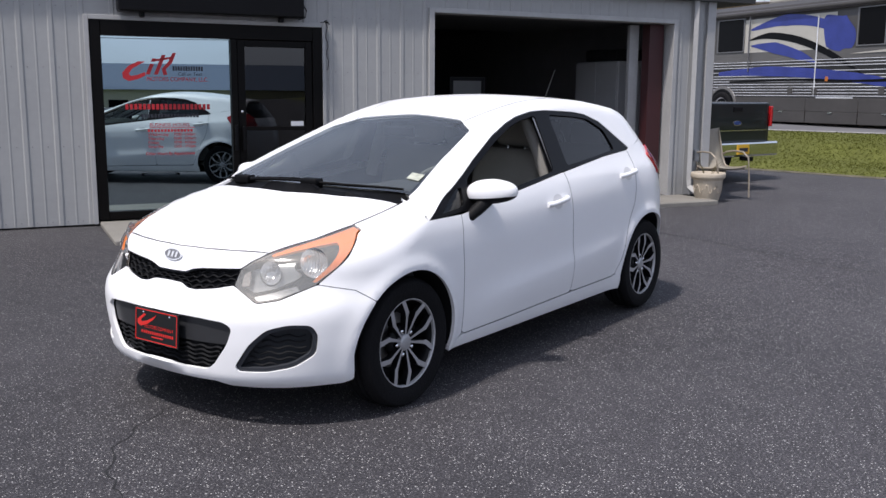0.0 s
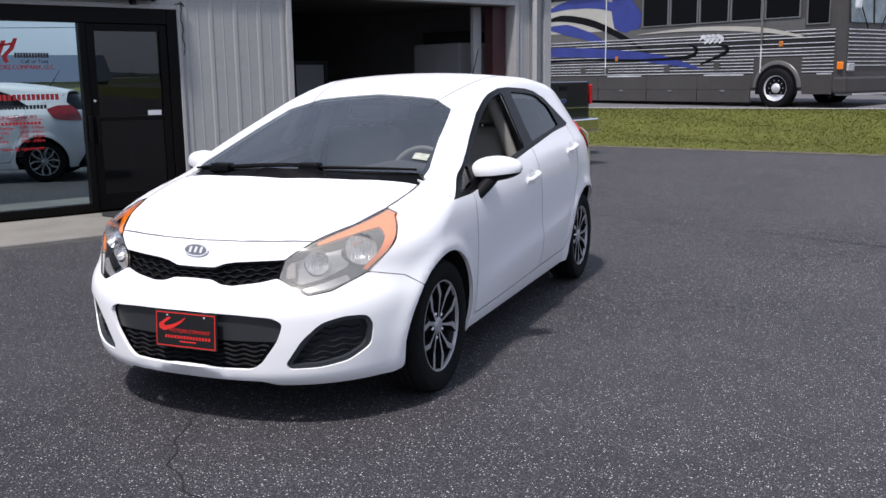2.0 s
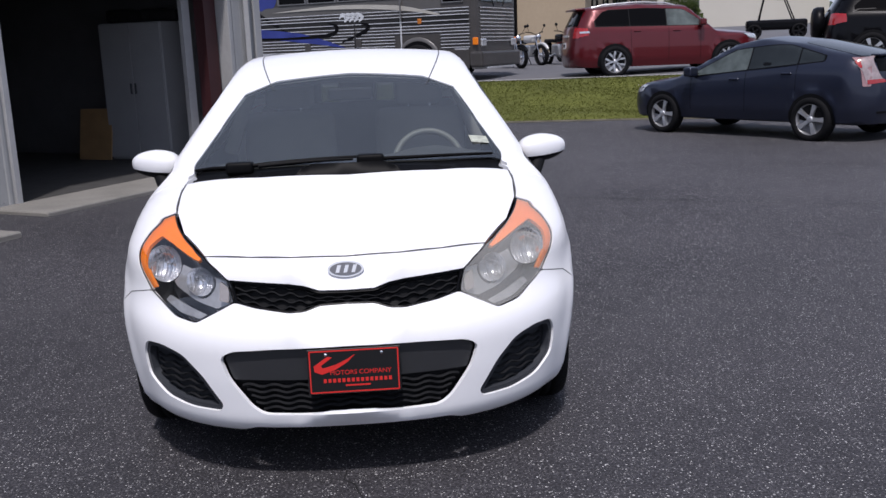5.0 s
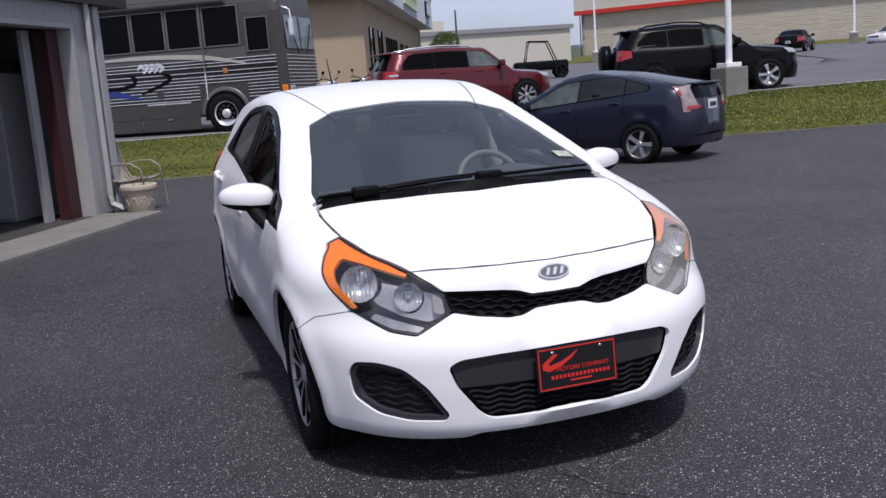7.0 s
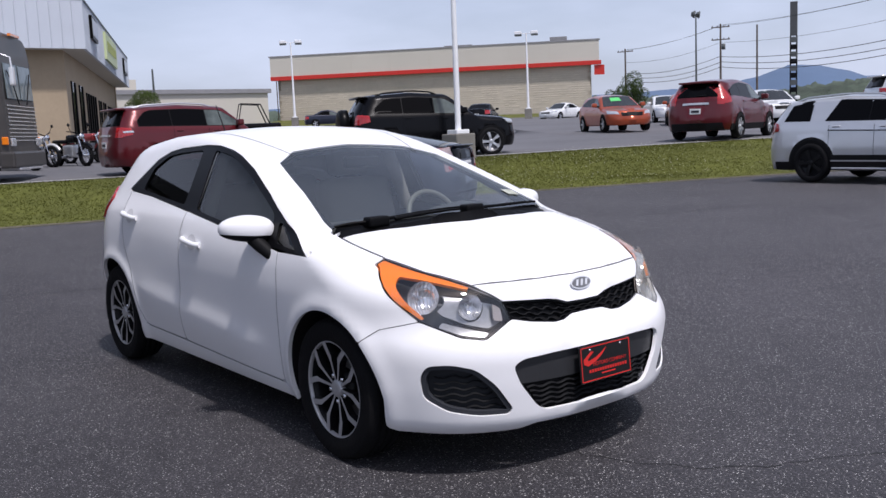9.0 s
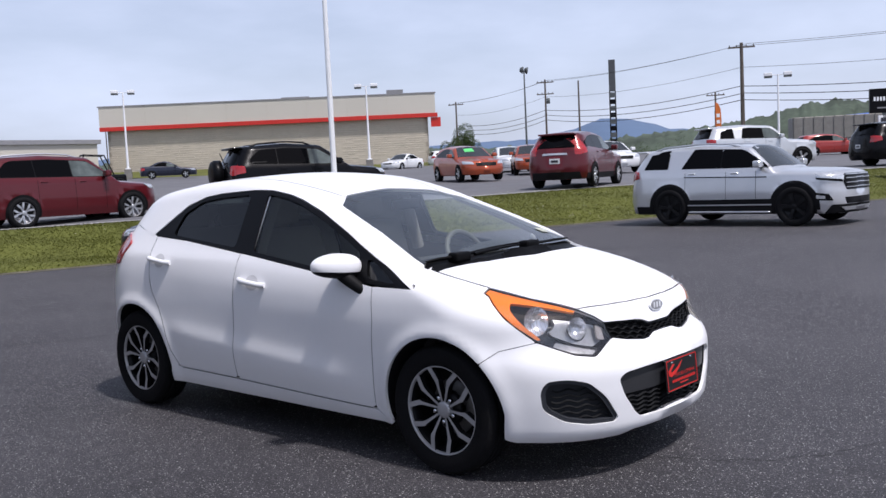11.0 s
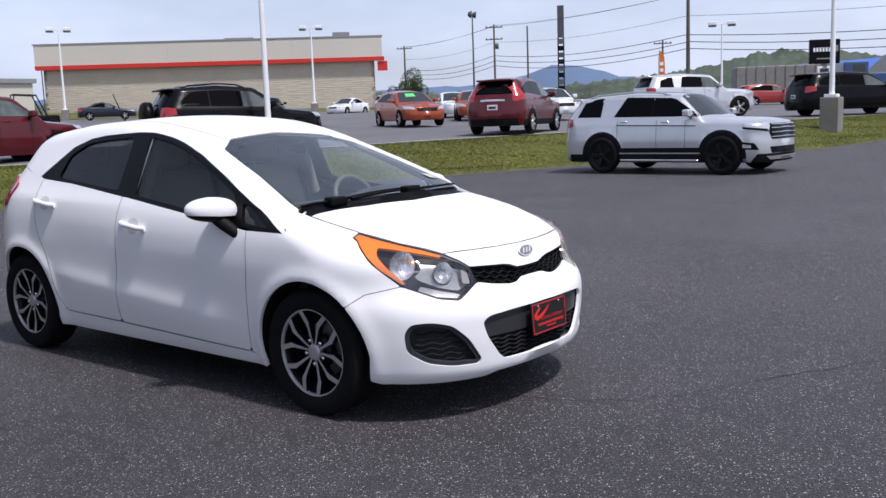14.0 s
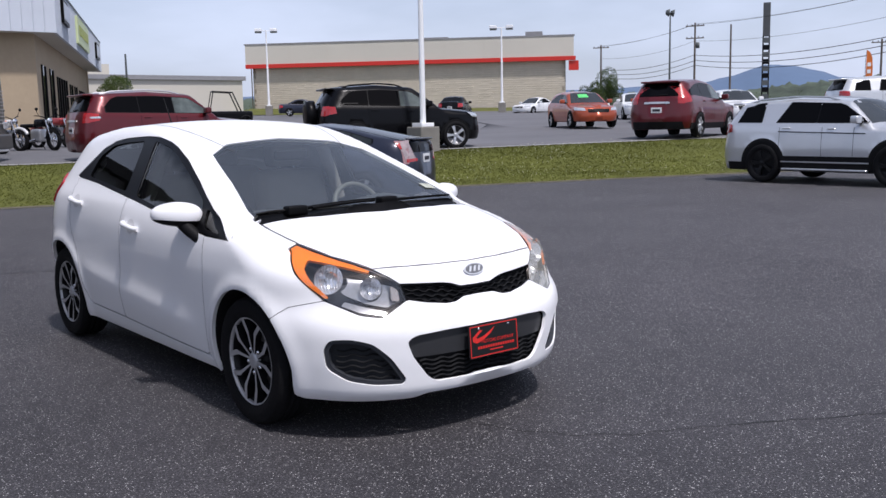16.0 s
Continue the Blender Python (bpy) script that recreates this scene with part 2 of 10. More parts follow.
class Shell:
    """A car's outer skin: below zero inside. Front to -y, x across, ground at 0."""

    def __init__(self, top, front, rear, side, belt_rise=0.0, y_span=(-0.8, 1.1), plan_f=(0.6, 2.5), plan_r=(0.45, 3.2), drop=0.045, k=0.07, belt=0.95, floor=0.17, crease=None, arches=(), width=1.0, a_top=0.4):
        self.top, self.front, self.rear = smooth_line(top, 0.05), smooth_line(front, 0.02), smooth_line(rear, 0.05)
        self.side = smooth_line(side, 0.025)
        self.belt_rise, self.y_span, self.plan_f, self.plan_r, self.drop, self.k, self.belt, self.floor = belt_rise, y_span, plan_f, plan_r, drop, k, belt, floor
        self.crease, self.arches, self.width, self.a_top = crease, arches, width, a_top

    def f(self, p):
        x, y, z = np.abs(p[:, 0]), p[:, 1], p[:, 2]
        s = np.clip((y - self.y_span[0]) / (self.y_span[1] - self.y_span[0]), 0, 1)
        rise = self.belt_rise * s * np.clip((z - 0.65) / 0.3, 0, 1)
        w = self.side(z - rise) * self.width
        if self.crease is not None:
            zc = self.crease(y)
            d = z - zc
            inside = ease((y + 0.92) / 0.5) * ease((1.12 - y) / 0.45)
            w = w + inside * (0.015 * np.where(d > 0, np.exp(-((d / 0.065) ** 2)), np.exp(-((d / 0.15) ** 2))) - 0.006 * np.exp(-(((d - 0.2) / 0.13) ** 2)))
        for ay, az, ar in self.arches:
            r = np.hypot(y - ay, z - az)
            w = w + 0.016 * np.exp(-((r - ar - 0.01) / 0.045) ** 2)
        af = self.plan_f[0] + (self.a_top - self.plan_f[0]) * np.clip((z - 0.78) / 0.17, 0, 1)
        u = np.clip((y - self.front(np.minimum(z, self.belt))) / af, -0.5, 1)
        wf = np.where(u > 0, np.clip(1 - (1 - u) ** 2, 0, 1) ** (1 / self.plan_f[1]), u)
        v = np.clip((self.rear(z) - y) / self.plan_r[0], -0.5, 1)
        wr = np.where(v > 0, np.clip(1 - (1 - v) ** 2, 0, 1) ** (1 / self.plan_r[1]), v)
        a = x - w * np.minimum(wf, wr)
        b = z - self.top(y) + self.drop * (x / 0.6) ** 2
        return np.maximum(smax(a, b, self.k), self.floor - z)

    def hit(self, o, d, far=3.5):
        lo, hi = np.zeros(len(o)), np.full(len(o), far)
        for _ in range(24):
            m = (lo + hi) / 2
            inside = self.f(o + d * m[:, None]) < 0
            lo, hi = np.where(inside, m, lo), np.where(inside, hi, m)
        return o + d * ((lo + hi) / 2)[:, None]

    def normal(self, p):
        e, out = 0.008, np.zeros_like(p)
        for i in range(3):
            q = np.zeros(3)
            q[i] = e
            out[:, i] = self.f(p + q) - self.f(p - q)
        return out / np.maximum(np.linalg.norm(out, axis=1, keepdims=True), 1e-9)

    def place(self, mode, q, sign=1):
        """Points on the skin for plane coordinates q: side (y, z), top (x, y), nose (0.75 * angle, z), tail (x, z), tube (y, 0.9 * angle)."""
        n = len(q)
        o, d = np.zeros((n, 3)), np.zeros((n, 3))
        if mode == "side":
            o[:, 1], o[:, 2], d[:, 0] = q[:, 0], q[:, 1], sign
        elif mode == "top":
            o[:, 0], o[:, 1], o[:, 2], d[:, 2] = q[:, 0], q[:, 1], 0.5, 1
        elif mode == "nose":
            o[:, 1], o[:, 2] = self.nose_y, q[:, 1]
            d[:, 0], d[:, 1] = np.sin(q[:, 0] / 0.75), -np.cos(q[:, 0] / 0.75)
        elif mode == "tail":
            o[:, 0], o[:, 2], d[:, 1] = q[:, 0], q[:, 1], 1
        elif mode == "tube":
            o[:, 1], o[:, 2] = q[:, 0], 0.75
            d[:, 0], d[:, 2] = np.sin(q[:, 1] / 0.9), np.cos(q[:, 1] / 0.9)
        return self.hit(o, d)

    nose_y = -1.2


def inside_poly(q, poly):
    x, y = q[:, 0], q[:, 1]
    res = np.zeros(len(q), bool)
    for (x1, y1), (x2, y2) in zip(poly, np.roll(poly, -1, 0)):
        c = (y1 > y) != (y2 > y)
        res ^= c & (x < (x2 - x1) * (y - y1) / (y2 - y1 + 1e-12) + x1)
    return res


def edge_dist(q, poly):
    best = np.full(len(q), 1e9)
    for a, b in zip(poly, np.roll(poly, -1, 0)):
        ab = b - a
        t = np.clip(((q - a) @ ab) / max(ab @ ab, 1e-12), 0, 1)
        best = np.minimum(best, np.linalg.norm(q - a - t[:, None] * ab, axis=1))
    return best


def rounded(poly, r=0.0, step=0.03, steps=4):
    """A polygon with its corners rounded by r and its sides cut to about step."""
    poly = [Vector(p) for p in poly]
    out = []
    n = len(poly)
    for i in range(n):
        a, p, b = poly[i - 1], poly[i], poly[(i + 1) % n]
        if r > 0:
            u, v = (a - p), (b - p)
            t = min(r, u.length * 0.45, v.length * 0.45)
            p1, p2 = p + u.normalized() * t, p + v.normalized() * t
            for k in range(steps + 1):
                s = k / steps
                out.append(p1 * (1 - s) ** 2 + p * 2 * s * (1 - s) + p2 * s * s)
        else:
            out.append(p)
    fine = []
    for i, p in enumerate(out):
        q = out[(i + 1) % len(out)]
        k = max(1, int((q - p).length / step))
        fine += [p.lerp(q, j / k) for j in range(k)]
    return np.array([(p.x, p.y) for p in fine])


def inset_poly(poly, d):
    """Move each corner inwards by d."""
    area = 0.5 * np.sum(poly[:, 0] * np.roll(poly[:, 1], -1) - np.roll(poly[:, 0], -1) * poly[:, 1])
    sgn = 1 if area > 0 else -1
    e1, e2 = poly - np.roll(poly, 1, 0), np.roll(poly, -1, 0) - poly
    e1 = e1 / np.maximum(np.linalg.norm(e1, axis=1, keepdims=True), 1e-9)
    e2 = e2 / np.maximum(np.linalg.norm(e2, axis=1, keepdims=True), 1e-9)
    nn = np.stack([-(e1[:, 1] + e2[:, 1]), e1[:, 0] + e2[:, 0]], 1)
    nn = nn / np.maximum(np.linalg.norm(nn, axis=1, keepdims=True), 1e-9)
    return poly + sgn * d * nn


def panel(name, shell, mode, poly, material, parent, label="", sign=1, step=0.035, gap=0.0025, lift=0.0, flange=0.02, r=0.012, holes=(), edge_step=None, hole_r=0.02):
    """A panel of the skin inside a polygon (with holes), with its edges turned in."""
    from mathutils.geometry import delaunay_2d_cdt
    es = edge_step or step * 0.7
    rings = [inset_poly(rounded(poly, r, es), gap)] + [inset_poly(rounded(h, hole_r, es), -gap * 0.4) for h in holes]
    pts, edges = [], []
    for ring in rings:
        base = len(pts)
        pts += [Vector(p) for p in ring]
        edges += [(base + i, base + (i + 1) % len(ring)) for i in range(len(ring))]
    lo, hi = rings[0].min(0), rings[0].max(0)
    gx, gy = np.meshgrid(np.arange(lo[0], hi[0] + step, step), np.arange(lo[1], hi[1] + step, step * 0.866))
    gx[1::2] += step / 2
    g = np.stack([gx.ravel(), gy.ravel()], 1)
    keep = inside_poly(g, rings[0]) & (edge_dist(g, rings[0]) > step * 0.45)
    for h in rings[1:]:
        keep &= ~inside_poly(g, h) & (edge_dist(g, h) > step * 0.45)
    pts += [Vector(p) for p in g[keep]]
    v2, _, tris, ov, *_ = delaunay_2d_cdt(pts, edges, [], 0, 1e-6)
    q = np.array([(v.x, v.y) for v in v2])
    tri = np.array([t for t in tris if len(t) == 3])
    c = q[tri].mean(1)
    ok = inside_poly(c, rings[0])
    for h in rings[1:]:
        ok &= ~inside_poly(c, h)
    tri = tri[ok]
    p = shell.place(mode, q, sign)
    nrm = shell.normal(p)
    p = p + nrm * lift
    v0, v1, v2_ = p[tri[:, 0]], p[tri[:, 1]], p[tri[:, 2]]
    flip = np.einsum("ij,ij->i", np.cross(v1 - v0, v2_ - v0), nrm[tri[:, 0]]) < 0
    tri[flip] = tri[flip][:, ::-1]
    verts, faces, norms = list(p), [tuple(t) for t in tri], list(nrm)
    if flange:
        count = {}
        for t in tri:
            for a, b in ((t[0], t[1]), (t[1], t[2]), (t[2], t[0])):
                count[(a, b)] = 1
        rim = [(a, b) for a, b in count if (b, a) not in count]
        for a, b in rim:
            i = len(verts)
            side = np.cross(p[b] - p[a], nrm[a])
            side = side / max(np.linalg.norm(side), 1e-9)
            verts += [p[a], p[b], p[b] - nrm[b] * flange, p[a] - nrm[a] * flange]
            norms += [side] * 4
            faces.append((i + 1, i, i + 3, i + 2))
    return mesh_ob(name, verts, faces, material, parent, label, True, norms)


def hull(name, shell, material, parent, label="", y0=-1.3, y1=1.3, z0=0.6, rings=44, around=48, caps=14, span=2.6):
    """The whole closed skin as one mesh, from rays out of the car's long axis."""
    o, d = [], []
    for i in range(caps):
        t = (i + 0.3) / caps * math.pi / 2
        for k in range(around):
            q = 2 * math.pi * k / around
            o.append((0, y0, z0))
            d.append((math.sin(q) * math.sin(t), -math.cos(t), math.cos(q) * math.sin(t)))
    for i in range(rings + 1):
        for k in range(around):
            q = 2 * math.pi * k / around
            o.append((0, y0 + (y1 - y0) * i / rings, z0))
            d.append((math.sin(q), 0, math.cos(q)))
    for i in range(caps - 1, -1, -1):
        t = (i + 0.3) / caps * math.pi / 2
        for k in range(around):
            q = 2 * math.pi * k / around
            o.append((0, y1, z0))
            d.append((math.sin(q) * math.sin(t), math.cos(t), math.cos(q) * math.sin(t)))
    p = shell.hit(np.array(o), np.array(d))
    n = shell.normal(p)
    rows = len(p) // around
    faces = [(i * around + k, i * around + (k + 1) % around, (i + 1) * around + (k + 1) % around, (i + 1) * around + k) for i in range(rows - 1) for k in range(around)]
    faces += [tuple(range(around))[::-1], tuple((rows - 1) * around + k for k in range(around))]
    return mesh_ob(name, p, faces, material, parent, label, True, n)

# ---------------------------------------------------------------- the surfaces of the place
M_WHITE = mat("white_car_paint", (0.87, 0.87, 0.88), 0.4, coat=0.45, vary=0.015, scale=2, fine=30)
M_BLACKTRIM = mat("black_trim", (0.004, 0.004, 0.005), 0.35, vary=0.1, spec=0.14)
M_BLACKPL = mat("black_plastic", (0.008, 0.008, 0.009), 0.6, vary=0.15, fine=200, bump=0.1, spec=0.16)
M_GREYPL = mat("grey_plastic", (0.07, 0.072, 0.078), 0.5, vary=0.12, fine=250, bump=0.15)
M_TYRE = mat("tyre_rubber", (0.008, 0.008, 0.009), 0.8, vary=0.2, fine=90, bump=0.3, spec=0.15)
M_CHROME = mat("chrome", (0.75, 0.76, 0.78), 0.12, 1.0, vary=0.03)
M_ALLOY = mat("alloy", (0.62, 0.63, 0.65), 0.35, 0.8, vary=0.06)
M_DARKALLOY = mat("dark_wheel", (0.008, 0.008, 0.009), 0.35, 0.0, vary=0.1, spec=0.25)
M_RED_LENS = mat("red_lamp_lens", (0.35, 0.01, 0.012), 0.12, coat=1.0, vary=0.1, fine=150)
M_AMBER = mat("amber_lens", (0.85, 0.22, 0.015), 0.18, coat=1.0, vary=0.05)
M_CLEAR = mat("lamp_lens", (0.62, 0.64, 0.66), 0.12, 0.5, coat=1.0, vary=0.2, scale=14, fine=90)
M_BARS = mat("small_print", (0.03, 0.03, 0.04), 0.6, vary=0)
M_PLATE = mat("plate_white", (0.7, 0.71, 0.72), 0.4, vary=0.03)
M_TINT = mat("tinted_glass", (0.002, 0.002, 0.0025), 0.04, vary=0.05, coat=0.0, spec=0.10)
M_GLASSGREY = mat("grey_glass", (0.05, 0.06, 0.062), 0.05, vary=0.35, scale=1.2, fine=5, spec=0.35)


def paint(name, color, metal=0.35, rough=0.33, coat=0.7):
    return mat("paint_" + name, color, rough, metal, vary=0.03, scale=2, fine=400, coat=coat)


def asphalt_mat(name, base, dark, speck, patchy):
    m = bpy.data.materials.new(name)
    m.use_nodes = True
    nt = m.node_tree
    b = nt.nodes["Principled BSDF"]
    b.inputs["Roughness"].default_value = 0.72
    b.inputs["Specular IOR Level"].default_value = 0.4
    tc = nt.nodes.new("ShaderNodeTexCoord")

    def tex(kind, scale, **kw):
        n = nt.nodes.new(kind)
        n.inputs["Scale"].default_value = scale
        for k_, v_ in kw.items():
            n.inputs[k_].default_value = v_
        nt.links.new(tc.outputs["Object"], n.inputs["Vector"])
        return n

    def rng(src, a, b_, c=0.0, d=1.0):
        n = nt.nodes.new("ShaderNodeMapRange")
        for i_, v_ in enumerate((a, b_, c, d)):
            n.inputs[i_ + 1].default_value = v_
        nt.links.new(src, n.inputs[0])
        return n.outputs[0]

    def mix(fac, c1, c2):
        n = nt.nodes.new("ShaderNodeMix")
        n.data_type = "RGBA"
        nt.links.new(fac, n.inputs[0])
        for i_, c_ in ((6, c1), (7, c2)):
            if isinstance(c_, tuple):
                n.inputs[i_].default_value = (*c_, 1)
            else:
                nt.links.new(c_, n.inputs[i_])
        return n.outputs[2]

    large = tex("ShaderNodeTexNoise", 0.45, Detail=6, Roughness=0.62)
    mid = tex("ShaderNodeTexNoise", 7.0, Detail=5)
    grit = tex("ShaderNodeTexNoise", 95.0, Detail=2)
    stone = tex("ShaderNodeTexVoronoi", 98.0)
    pick = tex("ShaderNodeTexVoronoi", 98.0)
    c = mix(rng(large.outputs[0], 0.35, 0.7), dark, base)
    c2 = mix(rng(mid.outputs[0], 0.35, 0.75, 0, patchy), c, tuple(v * 1.5 for v in base))
    c3 = mix(rng(grit.outputs[0], 0.38, 0.60, 0.0, 0.9), c2, tuple(v * 0.45 for v in dark))
    # pale stones show here and there in the tar
    sep = nt.nodes.new("ShaderNodeSeparateColor")
    nt.links.new(pick.outputs["Color"], sep.inputs[0])
    chosen = rng(sep.outputs[0], 0.68, 0.96)
    near = rng(stone.outputs["Distance"], 0.31, 0.20)
    both = nt.nodes.new("ShaderNodeMath")
    both.operation = "MULTIPLY"
    nt.links.new(chosen, both.inputs[0])
    nt.links.new(near, both.inputs[1])
    c4 = mix(both.outputs[0], c3, speck)
    # fewer larger chips, and fine pale grains between
    for size_, lo_, hi_, d0, d1, tone in ((52.0, 0.82, 0.97, 0.26, 0.17, 0.62), (170.0, 0.62, 0.95, 0.36, 0.22, 0.5)):
        chip = tex("ShaderNodeTexVoronoi", size_)
        sep2 = nt.nodes.new("ShaderNodeSeparateColor")
        nt.links.new(chip.outputs["Color"], sep2.inputs[0])
        two = nt.nodes.new("ShaderNodeMath")
        two.operation = "MULTIPLY"
        nt.links.new(rng(sep2.outputs[1], lo_, hi_, 0.0, tone), two.inputs[0])
        nt.links.new(rng(chip.outputs["Distance"], d0, d1), two.inputs[1])
        c4 = mix(two.outputs[0], c4, speck)
    # the open side of the lot is more worn and paler than the strip by the building
    geo, dot, wob = nt.nodes.new("ShaderNodeNewGeometry"), nt.nodes.new("ShaderNodeVectorMath"), nt.nodes.new("ShaderNodeTexNoise")
    dot.operation = "DOT_PRODUCT"
    dot.inputs[1].default_value = (0.9, 0.38, 0.0)
    wob.inputs["Scale"].default_value, wob.inputs["Detail"].default_value = 0.35, 5
    nt.links.new(geo.outputs["Position"], dot.inputs[0])
    nt.links.new(geo.outputs["Position"], wob.inputs["Vector"])
    reach, wear = nt.nodes.new("ShaderNodeMath"), nt.nodes.new("ShaderNodeVectorMath")
    reach.operation, wear.operation = "MULTIPLY_ADD", "SCALE"
    reach.inputs[1].default_value = 4.0
    nt.links.new(wob.outputs[0], reach.inputs[0])
    nt.links.new(dot.outputs["Value"], reach.inputs[2])
    nt.links.new(c4, wear.inputs[0])
    nt.links.new(rng(reach.outputs[0], 0.0, 7.0, 0.86, 1.14), wear.inputs["Scale"])
    nt.links.new(wear.outputs[0], b.inputs["Base Color"])
    bp = nt.nodes.new("ShaderNodeBump")
    bp.inputs["Strength"].default_value, bp.inputs["Distance"].default_value = 0.55, 0.006
    nt.links.new(stone.outputs["Distance"], bp.inputs["Height"])
    nt.links.new(bp.outputs[0], b.inputs["Normal"])
    MATS[name] = m
    return m


M_ASPHALT = asphalt_mat("asphalt", (0.072, 0.068, 0.076), (0.033, 0.031, 0.036), (0.68, 0.67, 0.66), 0.35)
M_ASPHALT_FAR = mat("worn_asphalt", (0.125, 0.125, 0.135), 0.9, vary=0.18, scale=0.35, fine=3.0)
M_GRASS = mat("grass_soil", (0.094, 0.103, 0.017), 0.9, vary=0.3, scale=0.7, fine=9.0, bump=0.15)
M_CONC = mat("concrete", (0.205, 0.195, 0.175), 0.85, vary=0.2, scale=2.0, fine=40, bump=0.25)
M_INNER = mat("car_inside", (0.05, 0.05, 0.05), 0.8, vary=0.1)
# ---------------------------------------------------------------- ground: lower lot, grass bank, upper lot
# rows along the bank: near edge of the grass, far edge of the grass
NEAR = [(-30, 15.5, 0.0), (-12, 14.6, 0.0), (-4, 14.0, 0.0), (5, 13.0, -0.08), (10, 11.5, -0.08), (16.5, 8.6, -0.02), (24.8, 3.9, 0.08), (31.3, 2.0, 0.3), (44, -3, 0.5), (70, -14, 0.8)]
FAR = [(-30, 19.8, 0.62), (-12, 19.0, 0.62), (-4, 18.0, 0.62), (5, 15.9, 0.65), (12, 13.4, 0.70), (18, 11.2, 0.78), (28, 7.9, 0.84), (36, 5.0, 0.91), (49, 0, 1.0), (75, -11, 1.2)]


def along(rows, n):
    a = np.array(rows, float)
    s = np.concatenate([[0], np.cumsum(np.linalg.norm(np.diff(a[:, :2], axis=0), axis=1))])
    s /= s[-1]
    t = np.linspace(0, 1, n)
    out = np.stack([np.interp(t, np.linspace(0, 1, len(a)), a[:, i]) for i in range(3)], 1)
    for _ in range(3):
        out[1:-1] = (out[:-2] + 2 * out[1:-1] + out[2:]) / 4
    return out


NS = 181
near_e, far_e = along(NEAR, NS), along(FAR, NS)
out_d = far_e[:, :2] - near_e[:, :2]
out_d /= np.linalg.norm(out_d, axis=1, keepdims=True)


def strip(name, rows, material, label="", category="", kind="structure"):
    n = len(rows[0])
    verts = np.concatenate(rows)
    faces = [(i * n + k, i * n + k + 1, (i + 1) * n + k + 1, (i + 1) * n + k) for i in range(len(rows) - 1) for k in range(n - 1)]
    ob = mesh_ob(name, verts, faces, material)
    return tagged(ob, label, category, kind=kind)


def shifted(base, dist, z):
    q = base.copy()
    q[:, :2] += out_d * np.asarray(dist).reshape(-1, 1) if np.ndim(dist) else out_d * dist
    q[:, 2] = z
    return q


# the lower lot is level round the car and rises a little towards the bank
def south(base, d, lift):
    q = base.copy()
    q[:, :2] -= np.array((0.30, 0.954)) * d
    q[:, 2] = base[:, 2] * lift
    return q


lot_rows = [south(near_e, d, l) for d, l in ((0, 1), (2, 0.95), (5, 0.8), (8, 0.5), (10.5, 0.22), (12.5, 0.06), (14, 0.0))]
lot = strip("parking_lot", lot_rows[::-1], M_ASPHALT, "dark weathered asphalt of the lower car lot", "asphalt")
flat = lot_rows[-1]
wide = [(x, y, 0.0) for x, y, _ in flat]
ring = [(90, -120, 0.0), (-90, -120, 0.0), (-90, 6.0, 0.0)]
apron = mesh_ob("parking_lot_apron", wide + ring, [tuple(range(len(wide) + 3))[::-1]], M_ASPHALT, lot, "level dark asphalt round the parked car", smooth=False)

bank_rows = []
NB = 14
for i in range(NB + 1):
    t = i / NB
    q = near_e * (1 - t) + far_e * t
    s = t * t * (3 - 2 * t)
    q[:, 2] = near_e[:, 2] + (far_e[:, 2] - near_e[:, 2]) * (0.35 * t + 0.65 * s) + 0.05 * math.sin(math.pi * min(t * 4, 1))
    q[:, 2] += 0.03 * np.sin(q[:, 0] * 1.3 + i) * math.sin(math.pi * t)
    bank_rows.append(q)
bank = strip("grass_bank", bank_rows, M_GRASS, "mown green grass strip sloping between two lots", "grass")


def upper_z(dist):
    return 0.025 * dist if dist < 100 else 2.5 + 0.01 * (dist - 100)


def dip_at(x, dist):
    """The upper lot lies a little below the crest of the bank at its western end."""
    return 0.11 * np.clip((13.0 - x) / 8.0, 0, 1) * np.clip(dist / 0.25, 0, 1)


up_rows = []
for d in (0.0, 0.25, 4, 12, 25, 45, 70, 110, 160):
    q = far_e.copy()
    q[:, :2] += out_d * d
    q[:, 2] = far_e[:, 2] + upper_z(d) - dip_at(q[:, 0], d) - (0.04 if d == 0 else 0)
    up_rows.append(q)
upper = strip("upper_lot", up_rows, M_ASPHALT_FAR, "pale grey worn asphalt of the upper car lots", "asphalt")


def ground_z(x, y):
    """Height of the ground at a place."""
    d2 = (far_e[:, 0] - x) ** 2 + (far_e[:, 1] - y) ** 2
    i = int(np.argmin(d2))
    d = (np.array((x, y)) - far_e[i, :2]) @ out_d[i]
    if d > 0:
        return float(far_e[i, 2] + upper_z(d) - dip_at(x, d))
    j = int(np.argmin((near_e[:, 0] - x) ** 2 + (near_e[:, 1] - y) ** 2))
    e = (np.array((x, y)) - near_e[j, :2]) @ out_d[j]
    if e > 0:
        t = e / (e - d + 1e-6)
        return float(near_e[j, 2] * (1 - t) + far_e[i, 2] * t)
    return float(near_e[j, 2] * np.interp(-e, [0, 2, 5, 8, 10.5, 12.5, 14], [1, 0.95, 0.8, 0.5, 0.22, 0.06, 0]))


